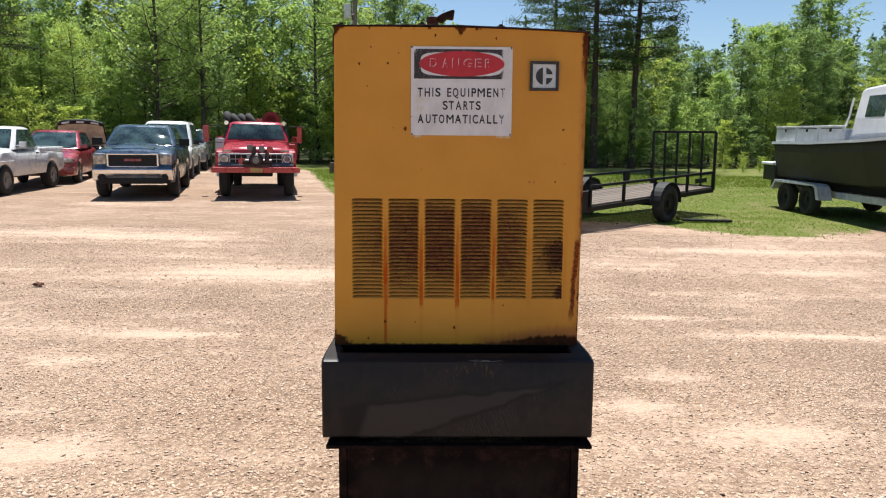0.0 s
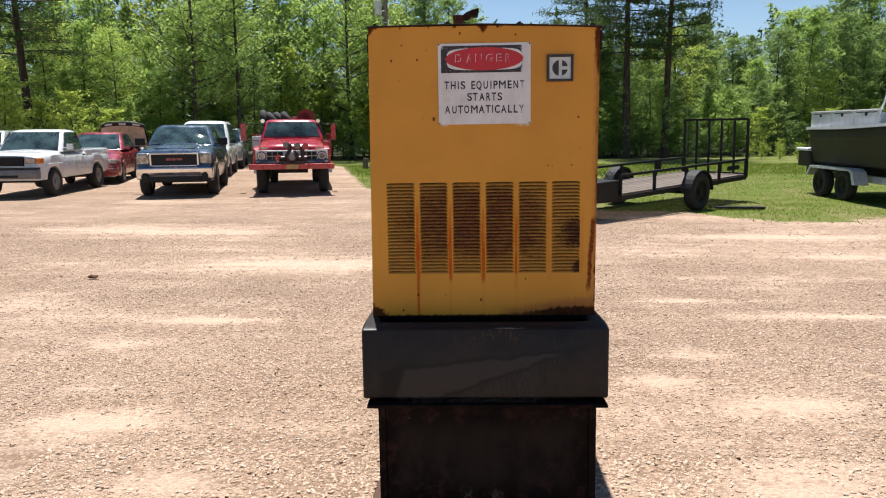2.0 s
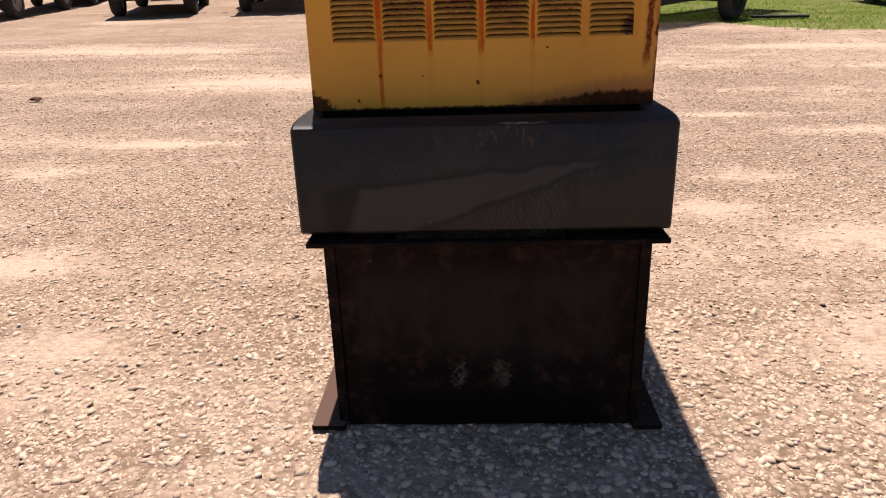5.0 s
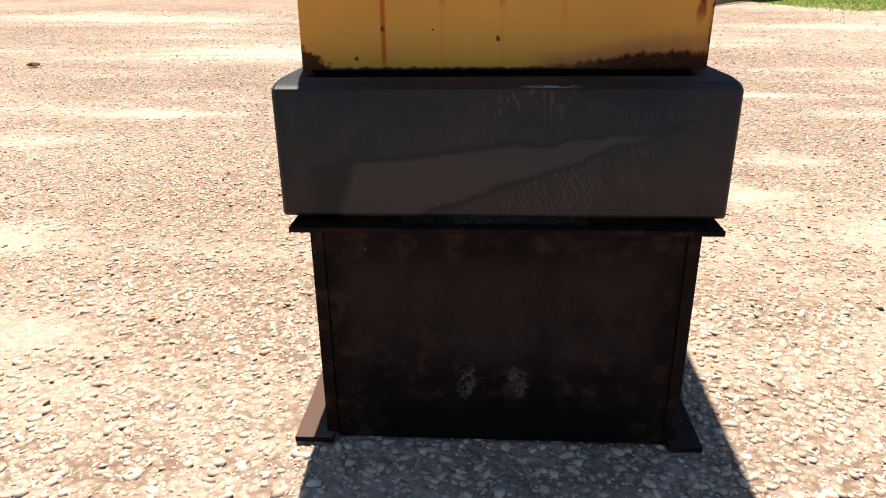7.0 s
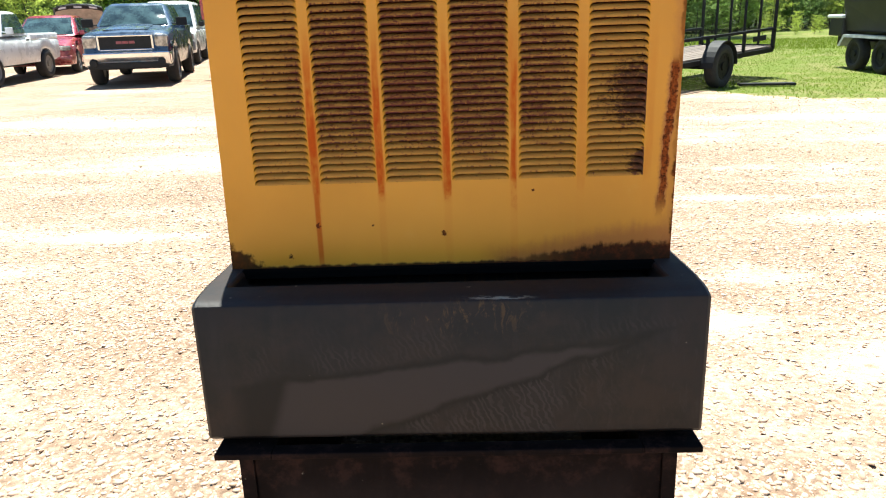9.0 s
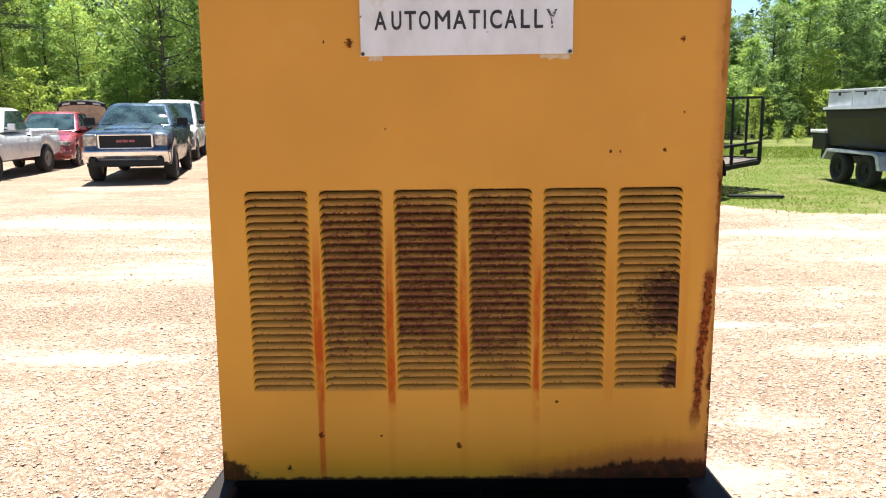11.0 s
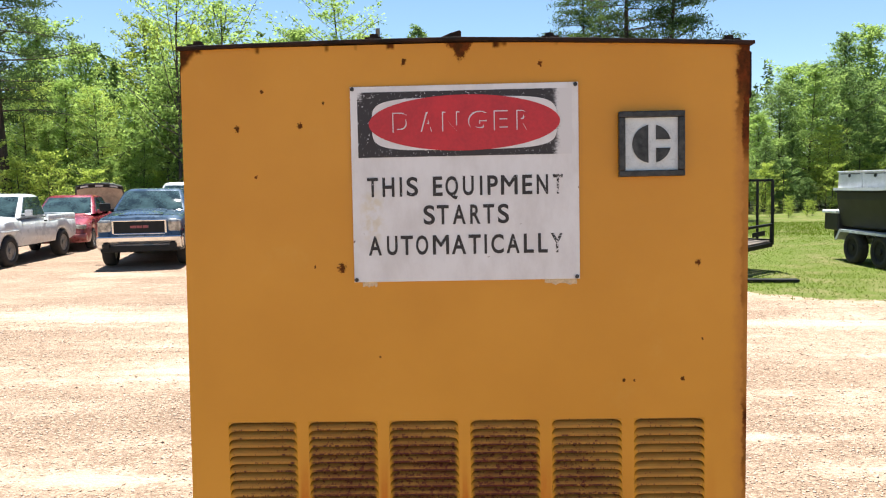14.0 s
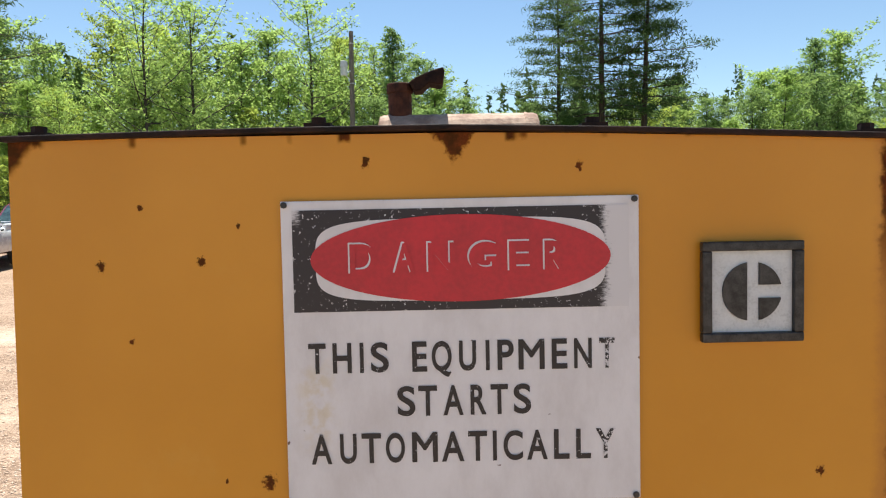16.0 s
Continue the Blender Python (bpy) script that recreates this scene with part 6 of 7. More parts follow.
# ---- boat on its trailer ----
def boat():
    t = thing("boat", "dark olive boat with a white cabin, parked on a trailer", "boat", stand(9.55, 17.4, -88.5) @ Matrix.Scale(1.03, 4) @ pose(0, 0, -0.05))
    stations = [(-1.25, 1.12, 0.98, 1.68), (0.5, 1.2, 1.02, 1.69), (2.5, 1.22, 1.0, 1.76), (4.2, 1.08, 0.8, 1.88), (5.4, 0.72, 0.4, 2.03), (6.2, 0.08, 0.03, 2.17)]
    bm = bmesh.new()
    rings = []
    for x, beam, chine, top in stations:
        rise = 0.28 * max(0, (x - 3) / 3.2)
        ring = [(-beam, top), (-beam * 0.99, top - 0.25), (-chine, 0.84 + rise), (0, 0.62 + rise * 1.6), (chine, 0.84 + rise), (beam * 0.99, top - 0.25), (beam, top)]
        rings.append([bm.verts.new((x, y, z)) for y, z in ring])
    for a, b in zip(rings, rings[1:]):
        for i in range(6):
            bm.faces.new((a[i], a[i + 1], b[i + 1], b[i]))
        bm.faces.new((a[6], a[0], b[0], b[6]))
    bm.faces.new(rings[0])
    part("hull", bm, M["hull"], t, "dark olive hull", bevel=0.02)
    for s in (-1, 1):
        pairs = [((a[0], s * (a[1] + 0.02), a[3] - 0.03), (b[0], s * (b[1] + 0.02), b[3] - 0.03)) for a, b in zip(stations, stations[1:])]
        part("rub_rail", bars(0.09, 0.06, *pairs), M["hull_white"], t, "white rub rail")
        pairs = [((a[0], s * (a[1] + 0.015), a[3] - 0.085), (b[0], s * (b[1] + 0.015), b[3] - 0.085)) for a, b in zip(stations, stations[1:])]
        part("rail_strip", bars(0.03, 0.04, *pairs), M["trim"], t)
    part("swim_platform", boxes((-1.85, -1.22, -1.12, 1.12, 1.1, 1.17)), M["hull_white"], t, "white swim platform", bevel=0.02)
    part("stern_bracket", boxes((-1.8, -1.22, -1.08, 1.08, 0.72, 1.1)), M["hull"], t, bevel=0.03)
    part("outdrive", boxes((-1.72, -1.4, -0.9, -0.5, 0.5, 0.74)), M["trim"], t, bevel=0.04)
    for i in range(3):
        x = -1.2 + i * 0.95
        pan = part("bulwark_panel", boxes((x, x + 0.93, -1.11, -1.07, 1.68, 2.02)), M["alloy"], t, "weathered aluminium side panel", bevel=0.008)
        part("cleat", rods(0.035, ((x + 0.46, -1.13, 1.94), (x + 0.46, -1.1, 1.94)), segments=12), M["trim"], pan)
        part("panel_slot", boxes((x + 0.08, x + 0.85, -1.115, -1.1, 1.975, 1.99)), M["trim"], pan)
    part("bulwark_cap", boxes((-1.22, 1.66, -1.13, -1.05, 2.02, 2.045)), M["alloy"], t, bevel=0.008)
    part("bulwark_stern", boxes((-1.13, -1.09, -1.05, 1.05, 1.68, 2.02)), M["alloy"], t, bevel=0.008)
    part("bulwark_far", boxes((-1.1, 2.3, 1.06, 1.1, 1.68, 2.03)), M["alloy"], t, bevel=0.008)
    side = [(1.62, 1.7), (1.7, 1.86), (1.76, 2.2), (1.8, 2.72), (1.9, 2.78), (4.2, 2.95), (4.9, 2.3), (5.2, 1.95)]
    cabin_ob = part("cabin", prism(side, 1.0, 0.14, 2.1), M["hull_white"], t, "white boat cabin", bevel=0.04)
    for x in (2.1, 2.95):
        quad = [(x, -0.99, 2.2), (x + 0.6, -0.99, 2.2), (x + 0.6, -0.93, 2.62), (x, -0.93, 2.62)]
        slab("window", quad, 0.03, M["glass"], cabin_ob)
    part("grab_rail", rods(0.018, ((1.4, -1.05, 1.72), (1.5, -1.05, 1.88)), ((1.5, -1.05, 1.88), (1.62, -1.02, 2.2)), ((1.62, -1.02, 2.2), (1.66, -0.98, 2.6))), M["hull_white"], cabin_ob)
    return t


boat()


def boat_trailer():
    t = thing("boat_trailer", "galvanised tandem axle boat trailer under the boat", "trailer", stand(9.55, 17.4, -88.5) @ Matrix.Scale(1.03, 4))
    g = M["galv"]
    for s in (-1, 1):
        for x in (-0.5, 0.5):
            wheel(t, x, s * 1.05, 0.34, 0.2, M["trim"])
        bm = bmesh.new()
        ring = [(-1.1, 0.48), (-0.92, 0.72), (0.85, 0.72), (1.0, 0.66), (1.12, 0.38)]
        a = [[bm.verts.new((x, s * y, z)) for x, z in ring] for y in (0.9, 1.2)]
        for i in range(4):
            bm.faces.new((a[0][i], a[0][i + 1], a[1][i + 1], a[1][i]))
        bm.faces.new([bm.verts.new((x, s * 1.2, z - d)) for x, z, d in ((-1.1, 0.48, 0), (-0.92, 0.72, 0), (0.85, 0.72, 0), (1.0, 0.66, 0), (1.12, 0.38, 0), (1.0, 0.38, 0), (0.9, 0.62, 0), (0.8, 0.665, 0), (-0.88, 0.665, 0), (-1.02, 0.48, 0))])
        fender = part("fender", bm, g, t, "pale galvanised fender")
        fender.modifiers.new("sheet", "SOLIDIFY").thickness = 0.012
        part("side_beam", boxes((-1.5, 5.2, s * 0.72, s * 0.8, 0.42, 0.56)), g, t, bevel=0.01)
        part("bunk", boxes((-1.2, 4.2, s * 0.5, s * 0.62, 0.56, 0.7)), M["trim"], t, bevel=0.01)
    for x in (-1.3, 0.0, 1.6, 3.4, 5.1):
        part("cross_member", boxes((x - 0.05, x + 0.05, -0.72, 0.72, 0.44, 0.54), (x - 0.04, x + 0.04, -0.1, 0.1, 0.54, 0.72)), g, t)
    part("tongue", boxes((5.1, 7.4, -0.06, 0.06, 0.44, 0.56), (7.2, 7.3, -0.05, 0.05, 0.0, 0.5)), g, t, bevel=0.01)
    part("winch_post", bars(0.08, 0.08, ((6.3, 0, 0.55), (6.45, 0, 1.4))), g, t)


boat_trailer()


# ---- pole with a yard lamp, and wood scraps at the wood's edge ----
pole = thing("utility_pole", "weathered wooden pole with a yard lamp", "utility pole", stand(-4.75, 37.0, 0))
bm = bmesh.new()
rod(bm, (0, 0, -0.3), (0.02, 0, 9.5), 0.15, 0.105, segments=14)
part("post", bm, M["pole"], pole)
part("lamp_arm", rods(0.025, ((-0.05, -0.1, 7.2), (-0.3, -0.25, 7.4)), ((0.0, -0.12, 7.6), (-0.3, -0.25, 7.5))), M["galv"], pole)
bm = rods(0.17, ((-0.32, -0.28, 7.35), (-0.32, -0.28, 7.75)), segments=16)
rod(bm, (-0.32, -0.28, 7.75), (-0.32, -0.28, 8.05), 0.2, 0.16, segments=16)
part("lamp_head", bm, M["cloud_lens"], pole, "milky white yard lamp", bevel=0.02)
part("transformer_strap", rods(0.125, ((0.02, 0, 8.9), (0.02, 0, 8.94)), ((0.02, 0, 7.0), (0.02, 0, 7.04))), M["galv"], pole)
for i, (x, y, a, h) in enumerate(((-5.0, 31.0, 5, 0.45), (-4.4, 31.4, -12, 0.3), (-4.0, 30.6, 30, 0.35))):
    stump = thing("wood_offcut", "pale sawn wood offcut in the grass", "wood", stand(x, y, a), "offcuts by the grass edge")
    part("log", rods(0.12, ((0, 0, 0), (0.05, 0, h)), segments=12), M["boards"], stump)
    part("slab_board", bars(0.14, 0.05, ((0.1, -0.1, 0.06), (1.1, 0.3, 0.1))), M["boards"], stump)
for x, y, r in ((-4.53, 7.94, 0.038),):
    clod = thing("dirt_clod", "dark brown clod of dirt on the gravel", "clod", Matrix.Translation((x, y, lie(x, y) - 0.004)))
    bm = bmesh.new()
    bmesh.ops.create_icosphere(bm, subdivisions=3, radius=r)
    for v in bm.verts:
        v.co *= 1 + 0.5 * noise.noise(v.co * (1.6 / r) + Vector((x, y, 0)))
        v.co = (v.co.x * 1.5, v.co.y, max(-0.2 * r, v.co.z * 0.6) + 0.2 * r)
    part("clod", bm, M["rust"], clod, smooth=True)


# ---- woods ----
rng = np.random.default_rng(7)


def leaf_cards(centres, normals_bias, size, stretch, spread):
    """Loose leaf quads: kite-shaped, turned at random, bent up or down."""
    n = len(centres)
    a = rng.normal(size=(n, 3))
    a[:, 2] *= spread
    a /= np.linalg.norm(a, axis=1, keepdims=True)
    b = rng.normal(size=(n, 3)) + normals_bias
    b -= (b * a).sum(1, keepdims=True) * a
    b /= np.linalg.norm(b, axis=1, keepdims=True)
    s = size * rng.uniform(0.6, 1.3, (n, 1))
    return np.stack([centres - a * s, centres + b * s * stretch, centres + a * s, centres - b * s * stretch], 1)


def leaves(name, corners, material, parent):
    """Loose leaves of three corners each."""
    n = len(corners)
    me = bpy.data.meshes.new(name)
    me.vertices.add(n * 3)
    me.vertices.foreach_set("co", corners[:, :3].astype(np.float32).ravel())
    me.loops.add(n * 3)
    me.loops.foreach_set("vertex_index", np.arange(n * 3, dtype=np.int32))
    me.polygons.add(n)
    me.polygons.foreach_set("loop_start", np.arange(0, n * 3, 3, dtype=np.int32))
    me.update(calc_edges=True)
    me.materials.append(material)
    ob = new(name, me)
    ob.parent = parent
    return ob


def limb(bm, pts, r0, r1, segments=6):
    for i in range(len(pts) - 1):
        f0, f1 = i / (len(pts) - 1), (i + 1) / (len(pts) - 1)
        rod(bm, pts[i], pts[i + 1], r0 + (r1 - r0) * f0, r0 + (r1 - r0) * f1, segments=segments, caps=False)


def broadleaf(name, label, leaf, clumps, per, size, low, girth, width, airy=1.0, taper=0.6):
    """A 10 m tree: leaning tapered trunk, rising limbs, clumps of leaves along them."""
    t = thing(name, label, "tree", pose(0, -500, 0))
    bm = bmesh.new()
    lean = Vector((random.uniform(-0.5, 0.5), random.uniform(-0.4, 0.4), 0))
    spine = [Vector((lean.x * f * f + 0.12 * math.sin(f * 5), lean.y * f * f, 9.6 * f - 0.2)) for f in (0, 0.2, 0.4, 0.6, 0.8, 1.0)]
    limb(bm, spine, girth, 0.025, 9)
    heads = []
    lobe = random.uniform(0, 6)
    for i in range(clumps):
        f = low + (1 - low) * ((i + random.random()) / clumps) ** 0.9
        k = min(int(f * 5), 4)
        base = spine[k].lerp(spine[k + 1], f * 5 - k)
        g = (f - low) / (1 - low)
        reach = width * ((1 - g ** 2.4) ** taper * min(1.0, (0.45 if low > 0.1 else 0.9) + g * 3.0) + 0.05) * random.uniform(0.35, 1.0)
        reach = max(reach, 0.18)
        ang = i * 2.4 + random.uniform(-0.7, 0.7)
        reach *= 1 + 0.42 * math.sin(2 * ang + lobe) * math.sin(7 * g + 2 * lobe)
        tip = base + Vector((math.cos(ang) * reach, math.sin(ang) * reach, reach * random.uniform(0.1, 0.95)))
        if i % 2 == 0:
            mid = base.lerp(tip, 0.5) + Vector((0, 0, -0.08 * reach))
            limb(bm, [base, mid, tip], 0.05 * (1.1 - f), 0.012, 4)
        heads.append((base, tip))
    part("trunk", bm, M["bark"], t)
    a = np.repeat(np.array([tuple(h[0]) for h in heads]), per, axis=0)
    b = np.repeat(np.array([tuple(h[1]) for h in heads]), per, axis=0)
    u = rng.beta(2.2, 1.2, (len(a), 1)) * 1.12
    c = a + (b - a) * u
    c[:, 2] -= 0.12 * np.maximum(0, u[:, 0] - 0.6)
    c += rng.normal(size=c.shape) * np.array([0.27, 0.27, 0.13]) * airy * np.clip(1.3 - c[:, 2:3] / 13, 0.45, 1)
    leaves("crown", leaf_cards(c, (0, 0, 0.6), size, 0.8, 0.6), leaf, t)
    return t


def pine(name, label, height, bare):
    """A tall pine: bare dark stem, long level limbs in loose tiers, flat clouds of needles at their ends, gaps between."""
    t = thing(name, label, "tree", pose(0, -500, 0))
    bm = bmesh.new()
    sway = random.uniform(-0.5, 0.5)
    spine = [Vector((sway * f * f, 0.2 * math.sin(3 * f), height * f - 0.3)) for f in np.linspace(0, 1, 8)]
    limb(bm, spine, 0.24, 0.03, 10)
    tufts = []
    count = 62
    for i in range(count):
        f = bare + (1 - bare) * (i + random.uniform(-0.3, 0.3)) / count
        f = min(max(f, 0.05), 0.995)
        k = min(int(f * 7), 6)
        base = spine[k].lerp(spine[k + 1], f * 7 - k)
        g = (f - bare) / (1 - bare)
        reach = (0.5 + 4.6 * max(0.0, 1 - g) ** 0.6) * random.uniform(0.35, 1.0) * (0.75 if g < 0.12 else 1.0)
        ang = i * 2.4 + random.uniform(-0.7, 0.7)
        out = Vector((math.cos(ang), math.sin(ang), 0))
        side = Vector((-out.y, out.x, 0))
        p1 = base + out * reach * 0.5 + Vector((0, 0, 0.03 * reach))
        p2 = base + out * reach + Vector((0, 0, random.uniform(-0.06, 0.16) * reach))
        limb(bm, [base, p1, p2], 0.055 * (1.25 - f), 0.012, 4)
        for j in range(9):
            u = random.uniform(0.35, 1.05)
            q = base.lerp(p2, u) + side * random.gauss(0, 0.24 * reach * (0.3 + 0.4 * u)) + Vector((0, 0, random.gauss(0.14, 0.1)))
            tufts.append(q)
            if j < 4:
                limb(bm, [base.lerp(p2, max(0.3, u - 0.2)), q], 0.016, 0.006, 3)
    part("trunk", bm, M["pine_bark"], t)
    c = np.array([tuple(q) for q in tufts])
    c = np.repeat(c, 30, axis=0) + rng.normal(size=(len(c) * 30, 3)) * np.array([0.3, 0.3, 0.11])
    cards("crown", leaf_cards(c, (0, 0, 0.5), 0.15, 0.17, 0.9), M["needle"], t)
    return t


random.seed(11)
KINDS = [
    broadleaf("tree", "slender young broadleaf tree with fresh green leaves", M["leaf"], 96, 100, 0.088, 0.12, 0.10, 2.4, 1.0, 0.6),
    broadleaf("tree", "dark leaved broadleaf tree", M["leaf_dark"], 96, 100, 0.088, 0.14, 0.12, 2.7, 1.0, 0.5),
    broadleaf("tree", "pale yellow-green broadleaf tree in new leaf", M["leaf_bright"], 90, 90, 0.085, 0.16, 0.09, 2.6, 1.0, 0.55),
    broadleaf("tree", "airy broadleaf tree with a thin crown", M["leaf"], 70, 80, 0.08, 0.24, 0.10, 3.0, 1.0, 0.45),
    broadleaf("tree", "narrow dark broadleaf tree", M["leaf_dark"], 84, 90, 0.085, 0.12, 0.1, 1.8, 0.9, 0.75),
]
BUSHES = [
    broadleaf("bush", "bushy green sapling at the wood's edge", M["leaf"], 48, 56, 0.2, 0.02, 0.12, 3.6, 1.6),
    broadleaf("bush", "bright yellow-green sapling at the wood's edge", M["leaf_bright"], 48, 56, 0.19, 0.02, 0.12, 3.8, 1.6),
    broadleaf("bush", "dark leafy sapling in the undergrowth", M["leaf_dark"], 48, 56, 0.2, 0.02, 0.12, 3.4, 1.6),
]

# how high the tree tops reach, as slopes seen from the machine's front: (sideways, up) per metre away
TOPS = ((-0.78, 0.25), (-0.62, 0.26), (-0.54, 0.25), (-0.49, 0.25), (-0.46, 0.268), (-0.31, 0.268), (-0.28, 0.22), (-0.25, 0.245), (-0.18, 0.243), (-0.135, 0.24),
        (-0.07, 0.26), (-0.04, 0.2), (-0.015, 0.18), (0.05, 0.145), (0.13, 0.165), (0.385, 0.145), (0.42, 0.165), (0.48, 0.175), (0.51, 0.21), (0.55, 0.215), (0.575, 0.175), (0.61, 0.18), (0.8, 0.22))


def top_at(x, y):
    d = y - 2.25
    return 2.05 + edge_at(TOPS, x / d) * d


def plant(kind, x, y, height, group):
    if abs(x) > 0.8 * y:
        return
    s = height / 10.0
    m = Matrix.Translation((x, y, lie(x, y))) @ pose(0, 0, 0, 0, 0, random.uniform(0, 360)) @ Matrix.Diagonal((s * random.uniform(0.8, 1.3), s * random.uniform(0.8, 1.3), s, 1))
    tagged(copy_thing(kind, m), group=group)


for row, (back, step, low, high) in enumerate(((0.8, 1.9, 0.42, 0.68), (3.2, 1.9, 0.64, 0.94), (7.0, 2.2, 0.74, 1.08))):
    x = -36.0 - row * 3
    while x < 36.0 + row * 3:
        px, py = x + random.uniform(-0.7, 0.7), edge_at(TREE_EDGE, x) + back + random.uniform(-0.9, 0.9)
        gap = 0.155 < px / py < 0.275 and row > 1
        if not (gap and random.random() < 0.1):
            weights = (6, 1, 4, 2, 1) if px < -5 else (5, 3, 3, 2, 2) if px < 6 else (3, 6, 2, 1, 4)
            plant(random.choices(KINDS, weights)[0], px, py, top_at(px, py) * random.uniform(low, high), "trees of the wood's edge")
        x += step * random.uniform(0.8, 1.25)
for back, high in ((2.6, 3.8), (5.5, 5.5), (11.0, 7.0)):
    x = -44.0
    while x < 46.0:
        plant(BUSHES[2] if random.random() < 0.6 else BUSHES[0], x, edge_at(TREE_EDGE, x) + back + random.uniform(-1, 1), high * random.uniform(0.7, 1.0), "undergrowth of the wood's edge")
        x += (3.0 if back < 3 else 4.4) * random.uniform(0.8, 1.2)
x = -11.0
while x < 17.0:
    if 0.5 < x < 4.0:
        x = 4.0
    plant(BUSHES[0 if x < -5 else 2], x, edge_at(TREE_EDGE, x) + random.uniform(3.5, 6.5), random.uniform(3.2, 5.0), "undergrowth of the wood's edge")
    x += 1.3 * random.uniform(0.8, 1.2)
x = -36.0
while x < 38.0:
    py = edge_at(TREE_EDGE, x) - 0.3 + random.uniform(-0.8, 0.9)
    # stretches where darker leaf colour stands in for the understorey's shade
    shady = 5.0 < x < 12.0 or -4.0 < x < -1.0
    if shady and random.random() < 0.75:
        plant(BUSHES[2], x, py + 0.8, random.uniform(1.0, 1.9), "undergrowth of the wood's edge")
    else:
        plant(random.choices(BUSHES, (3, 6 if x < -9 else 3 if not shady else 0, 1 if x < -9 else 3))[0], x, py, random.uniform(2.0, 4.2) * (0.7 if shady else 1.0), "undergrowth of the wood's edge")
    x += 1.7 * random.uniform(0.8, 1.3)
# more dark-leaved trees, their colour deepening the shade behind the trailer
for i in range(15):
    px = 3.2 + i * 0.75 + random.uniform(-0.3, 0.3)
    py = edge_at(TREE_EDGE, px) + random.uniform(2.5, 9.0)
    plant(KINDS[4] if i % 3 else KINDS[1], px, py, top_at(px, py) * random.uniform(0.55, 0.85), "trees of the wood's edge")
x = 3.5
while x < 32.0:
    plant(BUSHES[2] if random.random() < 0.7 else BUSHES[0], x, edge_at(TREE_EDGE, x) + random.uniform(0.8, 2.4), random.uniform(1.5, 2.8), "undergrowth of the wood's edge")
    x += 1.15 * random.uniform(0.8, 1.2)
for x, y, h in ((15.2, 39.0, 0.9), (15.8, 38.2, 0.8), (16.4, 39.6, 1.1), (17.0, 38.8, 0.9), (17.8, 40.0, 0.8), (14.4, 38.6, 0.7)):
    plant(BUSHES[1], x, y, h, "undergrowth of the wood's edge")
for x, y, h in ((-14.2, 35.0, 11.8), (-12.4, 36.6, 11.4), (-7.2, 40.6, 12.2)):
    plant(KINDS[3], x, y, h, "trees of the wood's edge")
for x, y, h in ((-21.2, 31.0, 4.0), (-19.8, 31.6, 3.2), (-18.3, 31.4, 3.6), (-16.9, 32.2, 2.8), (-23.0, 30.6, 4.2)):
    plant(BUSHES[1], x, y, h, "undergrowth of the wood's edge")
for ob in KINDS + BUSHES:
    for o in (*ob.children_recursive, ob):
        bpy.data.objects.remove(o)

tall = pine("pine_tree", "tall pine with a bare dark trunk and level limbs", 17.5, 0.34)
tall.matrix_basis = pose(8.3, 40.6, lie(8, 40), 0, 0, 20)
tagged(copy_thing(tall, pose(10.6, 41.2, lie(10, 41), 0, 0, 150) @ Matrix.Diagonal((0.95, 0.95, 0.97, 1))), group="tall pines")
tagged(copy_thing(tall, pose(6.5, 46.0, lie(6, 46), 0, 0, 260) @ Matrix.Diagonal((0.9, 0.9, 0.86, 1))), group="tall pines")
tagged(copy_thing(tall, pose(-21.3, 33.2, lie(-21, 33), 0, -1, 100) @ Matrix.Diagonal((0.95, 0.95, 0.9, 1))), group="tall pines")
tagged(tall, group="tall pines")


def far_woods():
    """Rows of distant conifers and crowns that close the view between the near trees."""
    centres, sizes = [], []
    for i in range(230):
        x = -120 + 240 * (i + random.random()) / 230
        y = random.uniform(68, 105)
        h = random.uniform(0.72, 1.0) * (2 + 0.158 * y)
        n = 150
        f = rng.uniform(0, 1, n) ** 0.8
        w = 1.9 * (1 - f) + 0.15
        a = rng.uniform(0, 2 * math.pi, n)
        centres.append(np.stack([x + w * np.cos(a) * rng.uniform(0.3, 1, n), y + w * np.sin(a), lie(x, y) + 0.5 + f * h], 1))
    for i in range(150):
        x = random.uniform(-46, -4) if i % 3 else random.uniform(4, 34)
        y = edge_at(TREE_EDGE, x) + random.uniform(12, 20)
        h = top_at(x, y) * random.uniform(0.6, 0.86)
        n = 170
        f = rng.uniform(0, 1, n)
        w = 2.2 * (1 - f) ** 0.7 + 0.2
        a = rng.uniform(0, 2 * math.pi, n)
        centres.append(np.stack([x + w * np.cos(a) * rng.uniform(0.2, 1, n), y + w * np.sin(a), lie(x, y) + 0.4 + f * h], 1))
    c = np.concatenate(centres)
    ob = cards("far_woods", leaf_cards(c, (0, 0, 0.4), 0.34, 0.35, 0.7), M["needle"])
    tagged(ob, "distant dark conifers behind the wood's edge", "woods", kind="stuff")


far_woods()


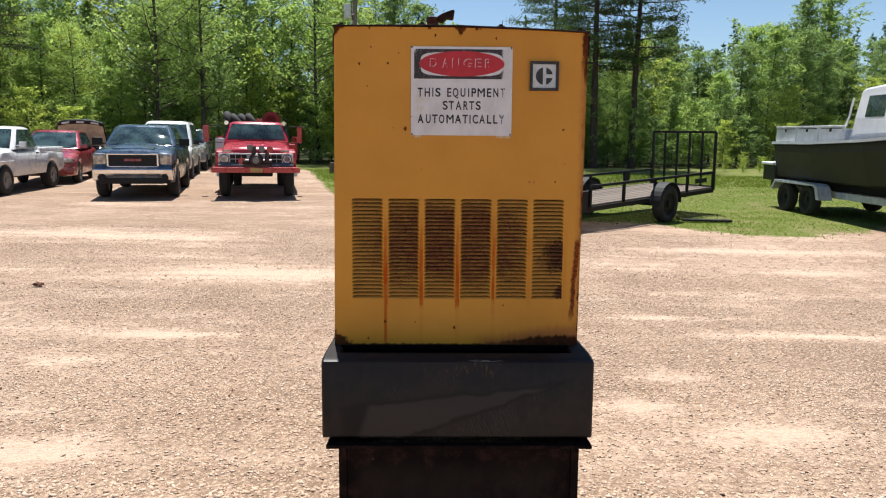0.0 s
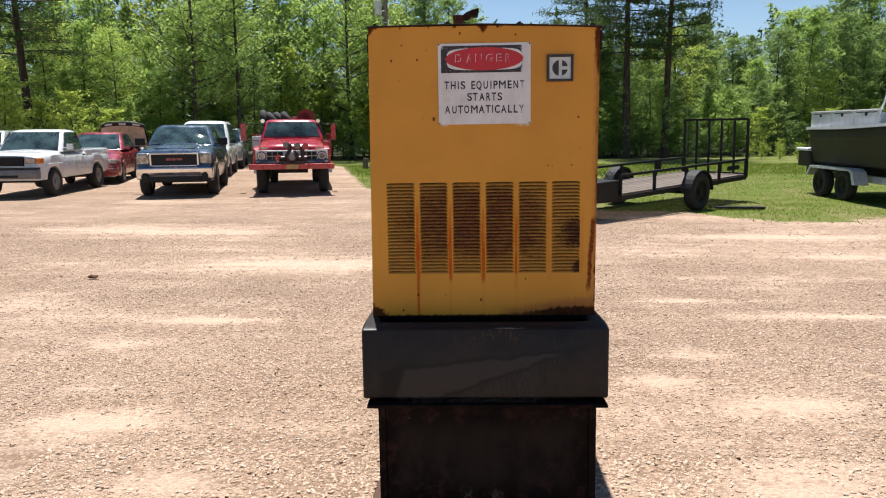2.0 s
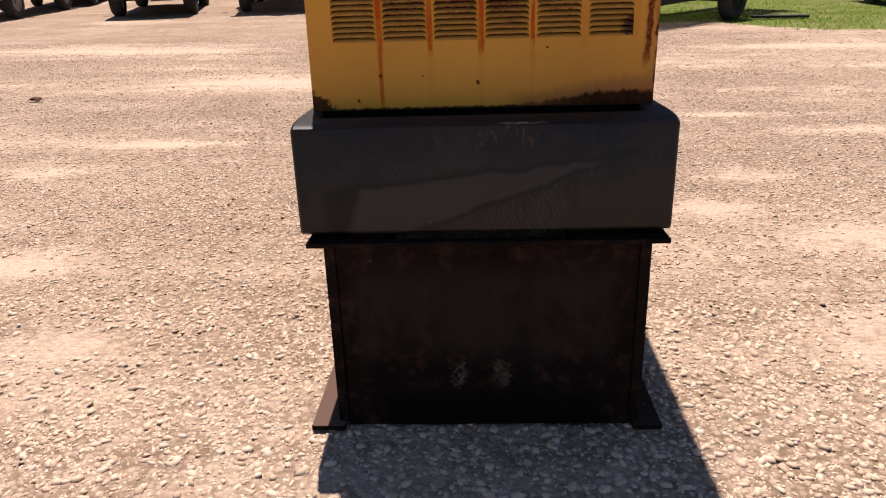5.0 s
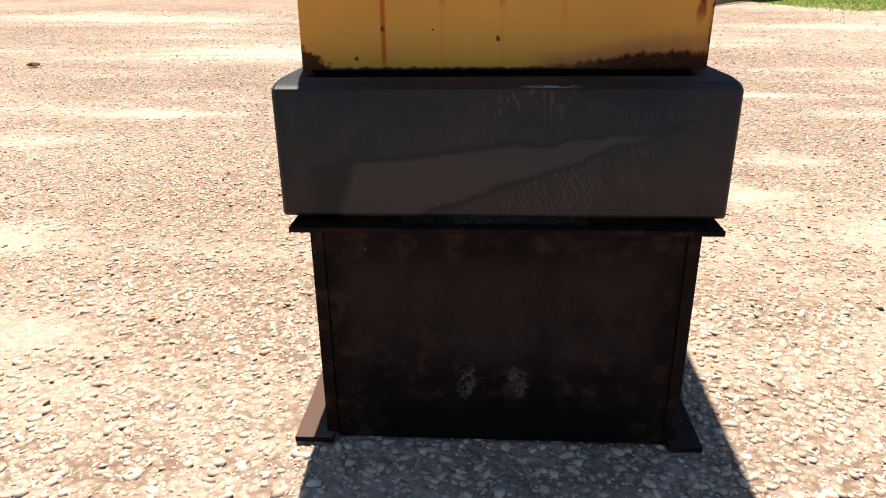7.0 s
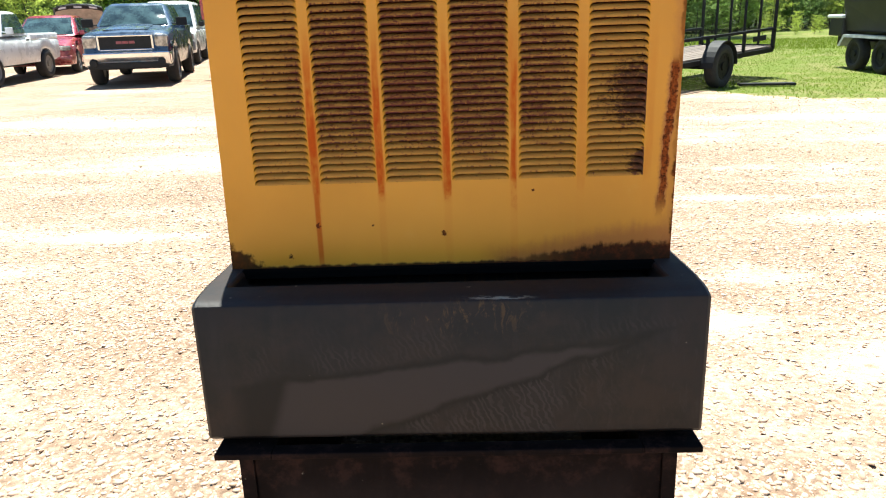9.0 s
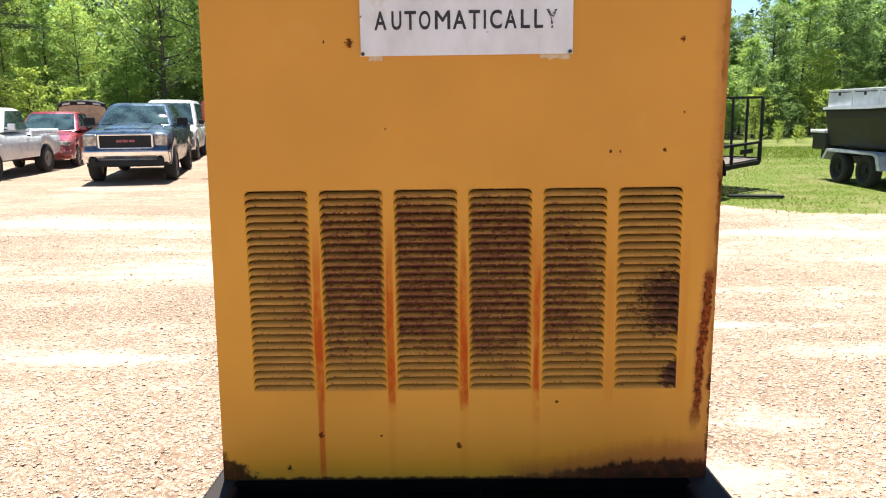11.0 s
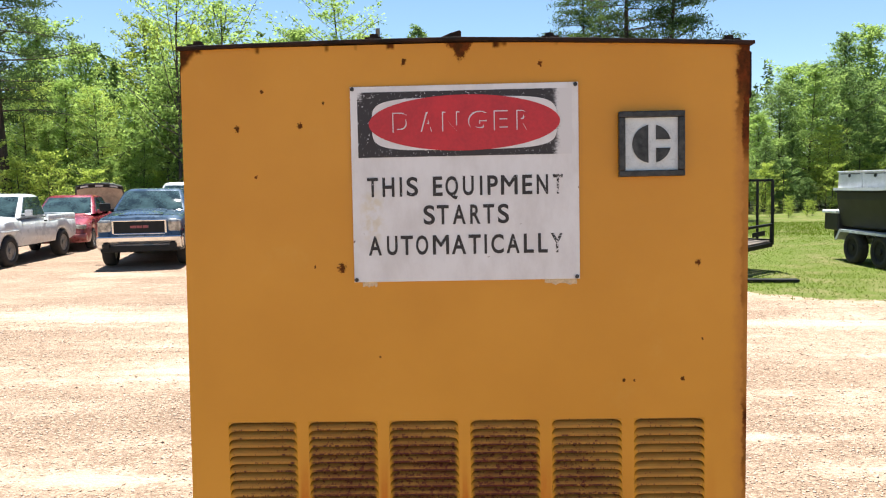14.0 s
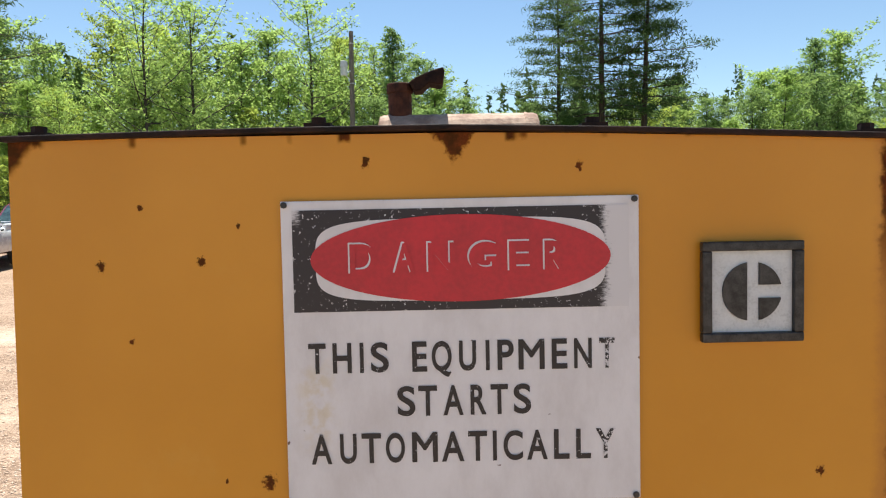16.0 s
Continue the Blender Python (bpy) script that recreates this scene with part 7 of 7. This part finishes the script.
# ---- grass ----
def grass_blades():
    n = 130000
    x = rng.uniform(-8, 20, n)
    y = rng.uniform(12, 34, n) ** 1.0
    e = edge_at(GRASS_EDGE, x)
    keep = (y > e + rng.exponential(0.7, n) - 0.6) & (y < edge_at(TREE_EDGE, x))
    x, y = x[keep], y[keep]
    z = 0.006 * (y - 3) - 0.02
    h = rng.uniform(0.015, 0.045, len(x)) * (1 + 1.2 * (y > 26))
    a = rng.uniform(0, math.pi, len(x))
    w = 0.009
    dx, dy = np.cos(a) * w, np.sin(a) * w
    lx, ly = rng.normal(0, 0.04, len(x)), rng.normal(0, 0.04, len(x))
    q = np.stack([np.stack([x - dx, y - dy, z], 1), np.stack([x + dx, y + dy, z], 1), np.stack([x + lx + dx * 0.3, y + ly + dy * 0.3, z + h], 1), np.stack([x + lx - dx * 0.3, y + ly - dy * 0.3, z + h], 1)], 1)
    tagged(cards("grass", q, M["grass"]), "short patchy green grass", "grass", kind="stuff")


grass_blades()


# ---- loose gravel ----
def gravel():
    """Single pebbles pressed into the yard, thinner where the sand shows and further off."""
    bm = bmesh.new()
    bmesh.ops.create_icosphere(bm, subdivisions=1, radius=1.0)
    ico = (np.array([v.co for v in bm.verts]), np.array([[v.index for v in f.verts] for f in bm.faces]))
    bm.free()
    octa = (np.array([(1, 0, 0), (-1, 0, 0), (0, 1, 0), (0, -1, 0), (0, 0, 1), (0, 0, -1)], float), np.array([(0, 2, 4), (2, 1, 4), (1, 3, 4), (3, 0, 4), (2, 0, 5), (1, 2, 5), (3, 1, 5), (0, 3, 5)]))
    dome = (ico[0], np.array([f for f in ico[1] if ico[0][f, 2].max() > -0.1]))
    ring = [(math.cos(1.2566 * i), math.sin(1.2566 * i), -0.5) for i in range(5)]
    chip = (np.array(ring + [(0.35, 0.1, 0.85), (-0.4, -0.1, 0.7)]), np.array([(0, 1, 5), (1, 2, 5), (2, 6, 5), (2, 3, 6), (3, 4, 6), (4, 5, 6), (4, 0, 5)]))
    all_co, all_f, count = [], [], 0
    for y0, y1, density, lo, hi, (base_v, base_f) in ((2.1, 3.6, 2000, 0.005, 0.0165, dome), (2.1, 3.6, 3800, 0.0028, 0.008, chip), (3.6, 5.5, 1900, 0.0045, 0.0155, octa), (3.6, 5.5, 1900, 0.0035, 0.008, chip),
                                                      (5.5, 8.0, 1350, 0.005, 0.0165, octa), (8.0, 13.0, 330, 0.007, 0.02, octa)):
        half = 0.63 * (y1 - 0.2) + 0.2
        n = int(density * (y1 - y0) * 2 * half)
        xs, ys, luck, other = rng.uniform(-half, half, n), rng.uniform(y0, y1, n), rng.random(n), rng.random(n)
        spots = [(x, y) for x, y, l, l2 in zip(xs, ys, luck, other) if not (-0.42 < x < 0.42 and 2.83 < y < 5.1) and y < edge_at(GRASS_EDGE, x) - 0.2 and l < 1.2 - 1.4 * sandiness(x, y) + 0.5 * (l2 - 0.5)]
        s = np.array(spots)
        n = len(s)
        r = lo + (hi - lo) * rng.random(n) ** 2.2
        ang = rng.uniform(0, 2 * math.pi, n)
        sx, sy, sz = r * rng.uniform(0.9, 1.6, n), r * rng.uniform(0.65, 1.0, n), r * rng.uniform(0.3, 0.55, n)
        v = base_v[None] * (1 + rng.uniform(-0.22, 0.22, (n, len(base_v), 1)))
        vx, vy, vz = v[..., 0] * sx[:, None], v[..., 1] * sy[:, None], v[..., 2] * sz[:, None]
        vz = vz + rng.normal(0, 0.25, (n, 1)) * vx
        c, d = np.cos(ang)[:, None], np.sin(ang)[:, None]
        x, y = s[:, 0:1], s[:, 1:2]
        dz = np.array([0.012 * noise.noise(Vector((a * 0.9, b * 0.9, 0.0))) + 0.01 * noise.noise(Vector((a * 0.3, b * 0.3, 5.0))) for a, b in s])[:, None]
        z = 0.006 * np.maximum(0, y - 3) - 0.012 + dz + sz[:, None] * 0.12
        all_co.append(np.stack([x + vx * c - vy * d, y + vx * d + vy * c, z + vz], 2).reshape(-1, 3))
        all_f.append((base_f[None] + count + np.arange(n)[:, None, None] * len(base_v)).reshape(-1, 3))
        count += n * len(base_v)
    co, f = np.concatenate(all_co), np.concatenate(all_f)
    me = bpy.data.meshes.new("gravel")
    me.vertices.add(len(co))
    me.vertices.foreach_set("co", co.astype(np.float32).ravel())
    me.loops.add(len(f) * 3)
    me.loops.foreach_set("vertex_index", f.astype(np.int32).ravel())
    me.polygons.add(len(f))
    me.polygons.foreach_set("loop_start", np.arange(0, len(f) * 3, 3, dtype=np.int32))
    me.update(calc_edges=True)
    me.shade_smooth()
    me.materials.append(M["pebble"])
    tagged(new("gravel", me), "loose tan and brown pebbles on the yard", "gravel", kind="stuff")


gravel()
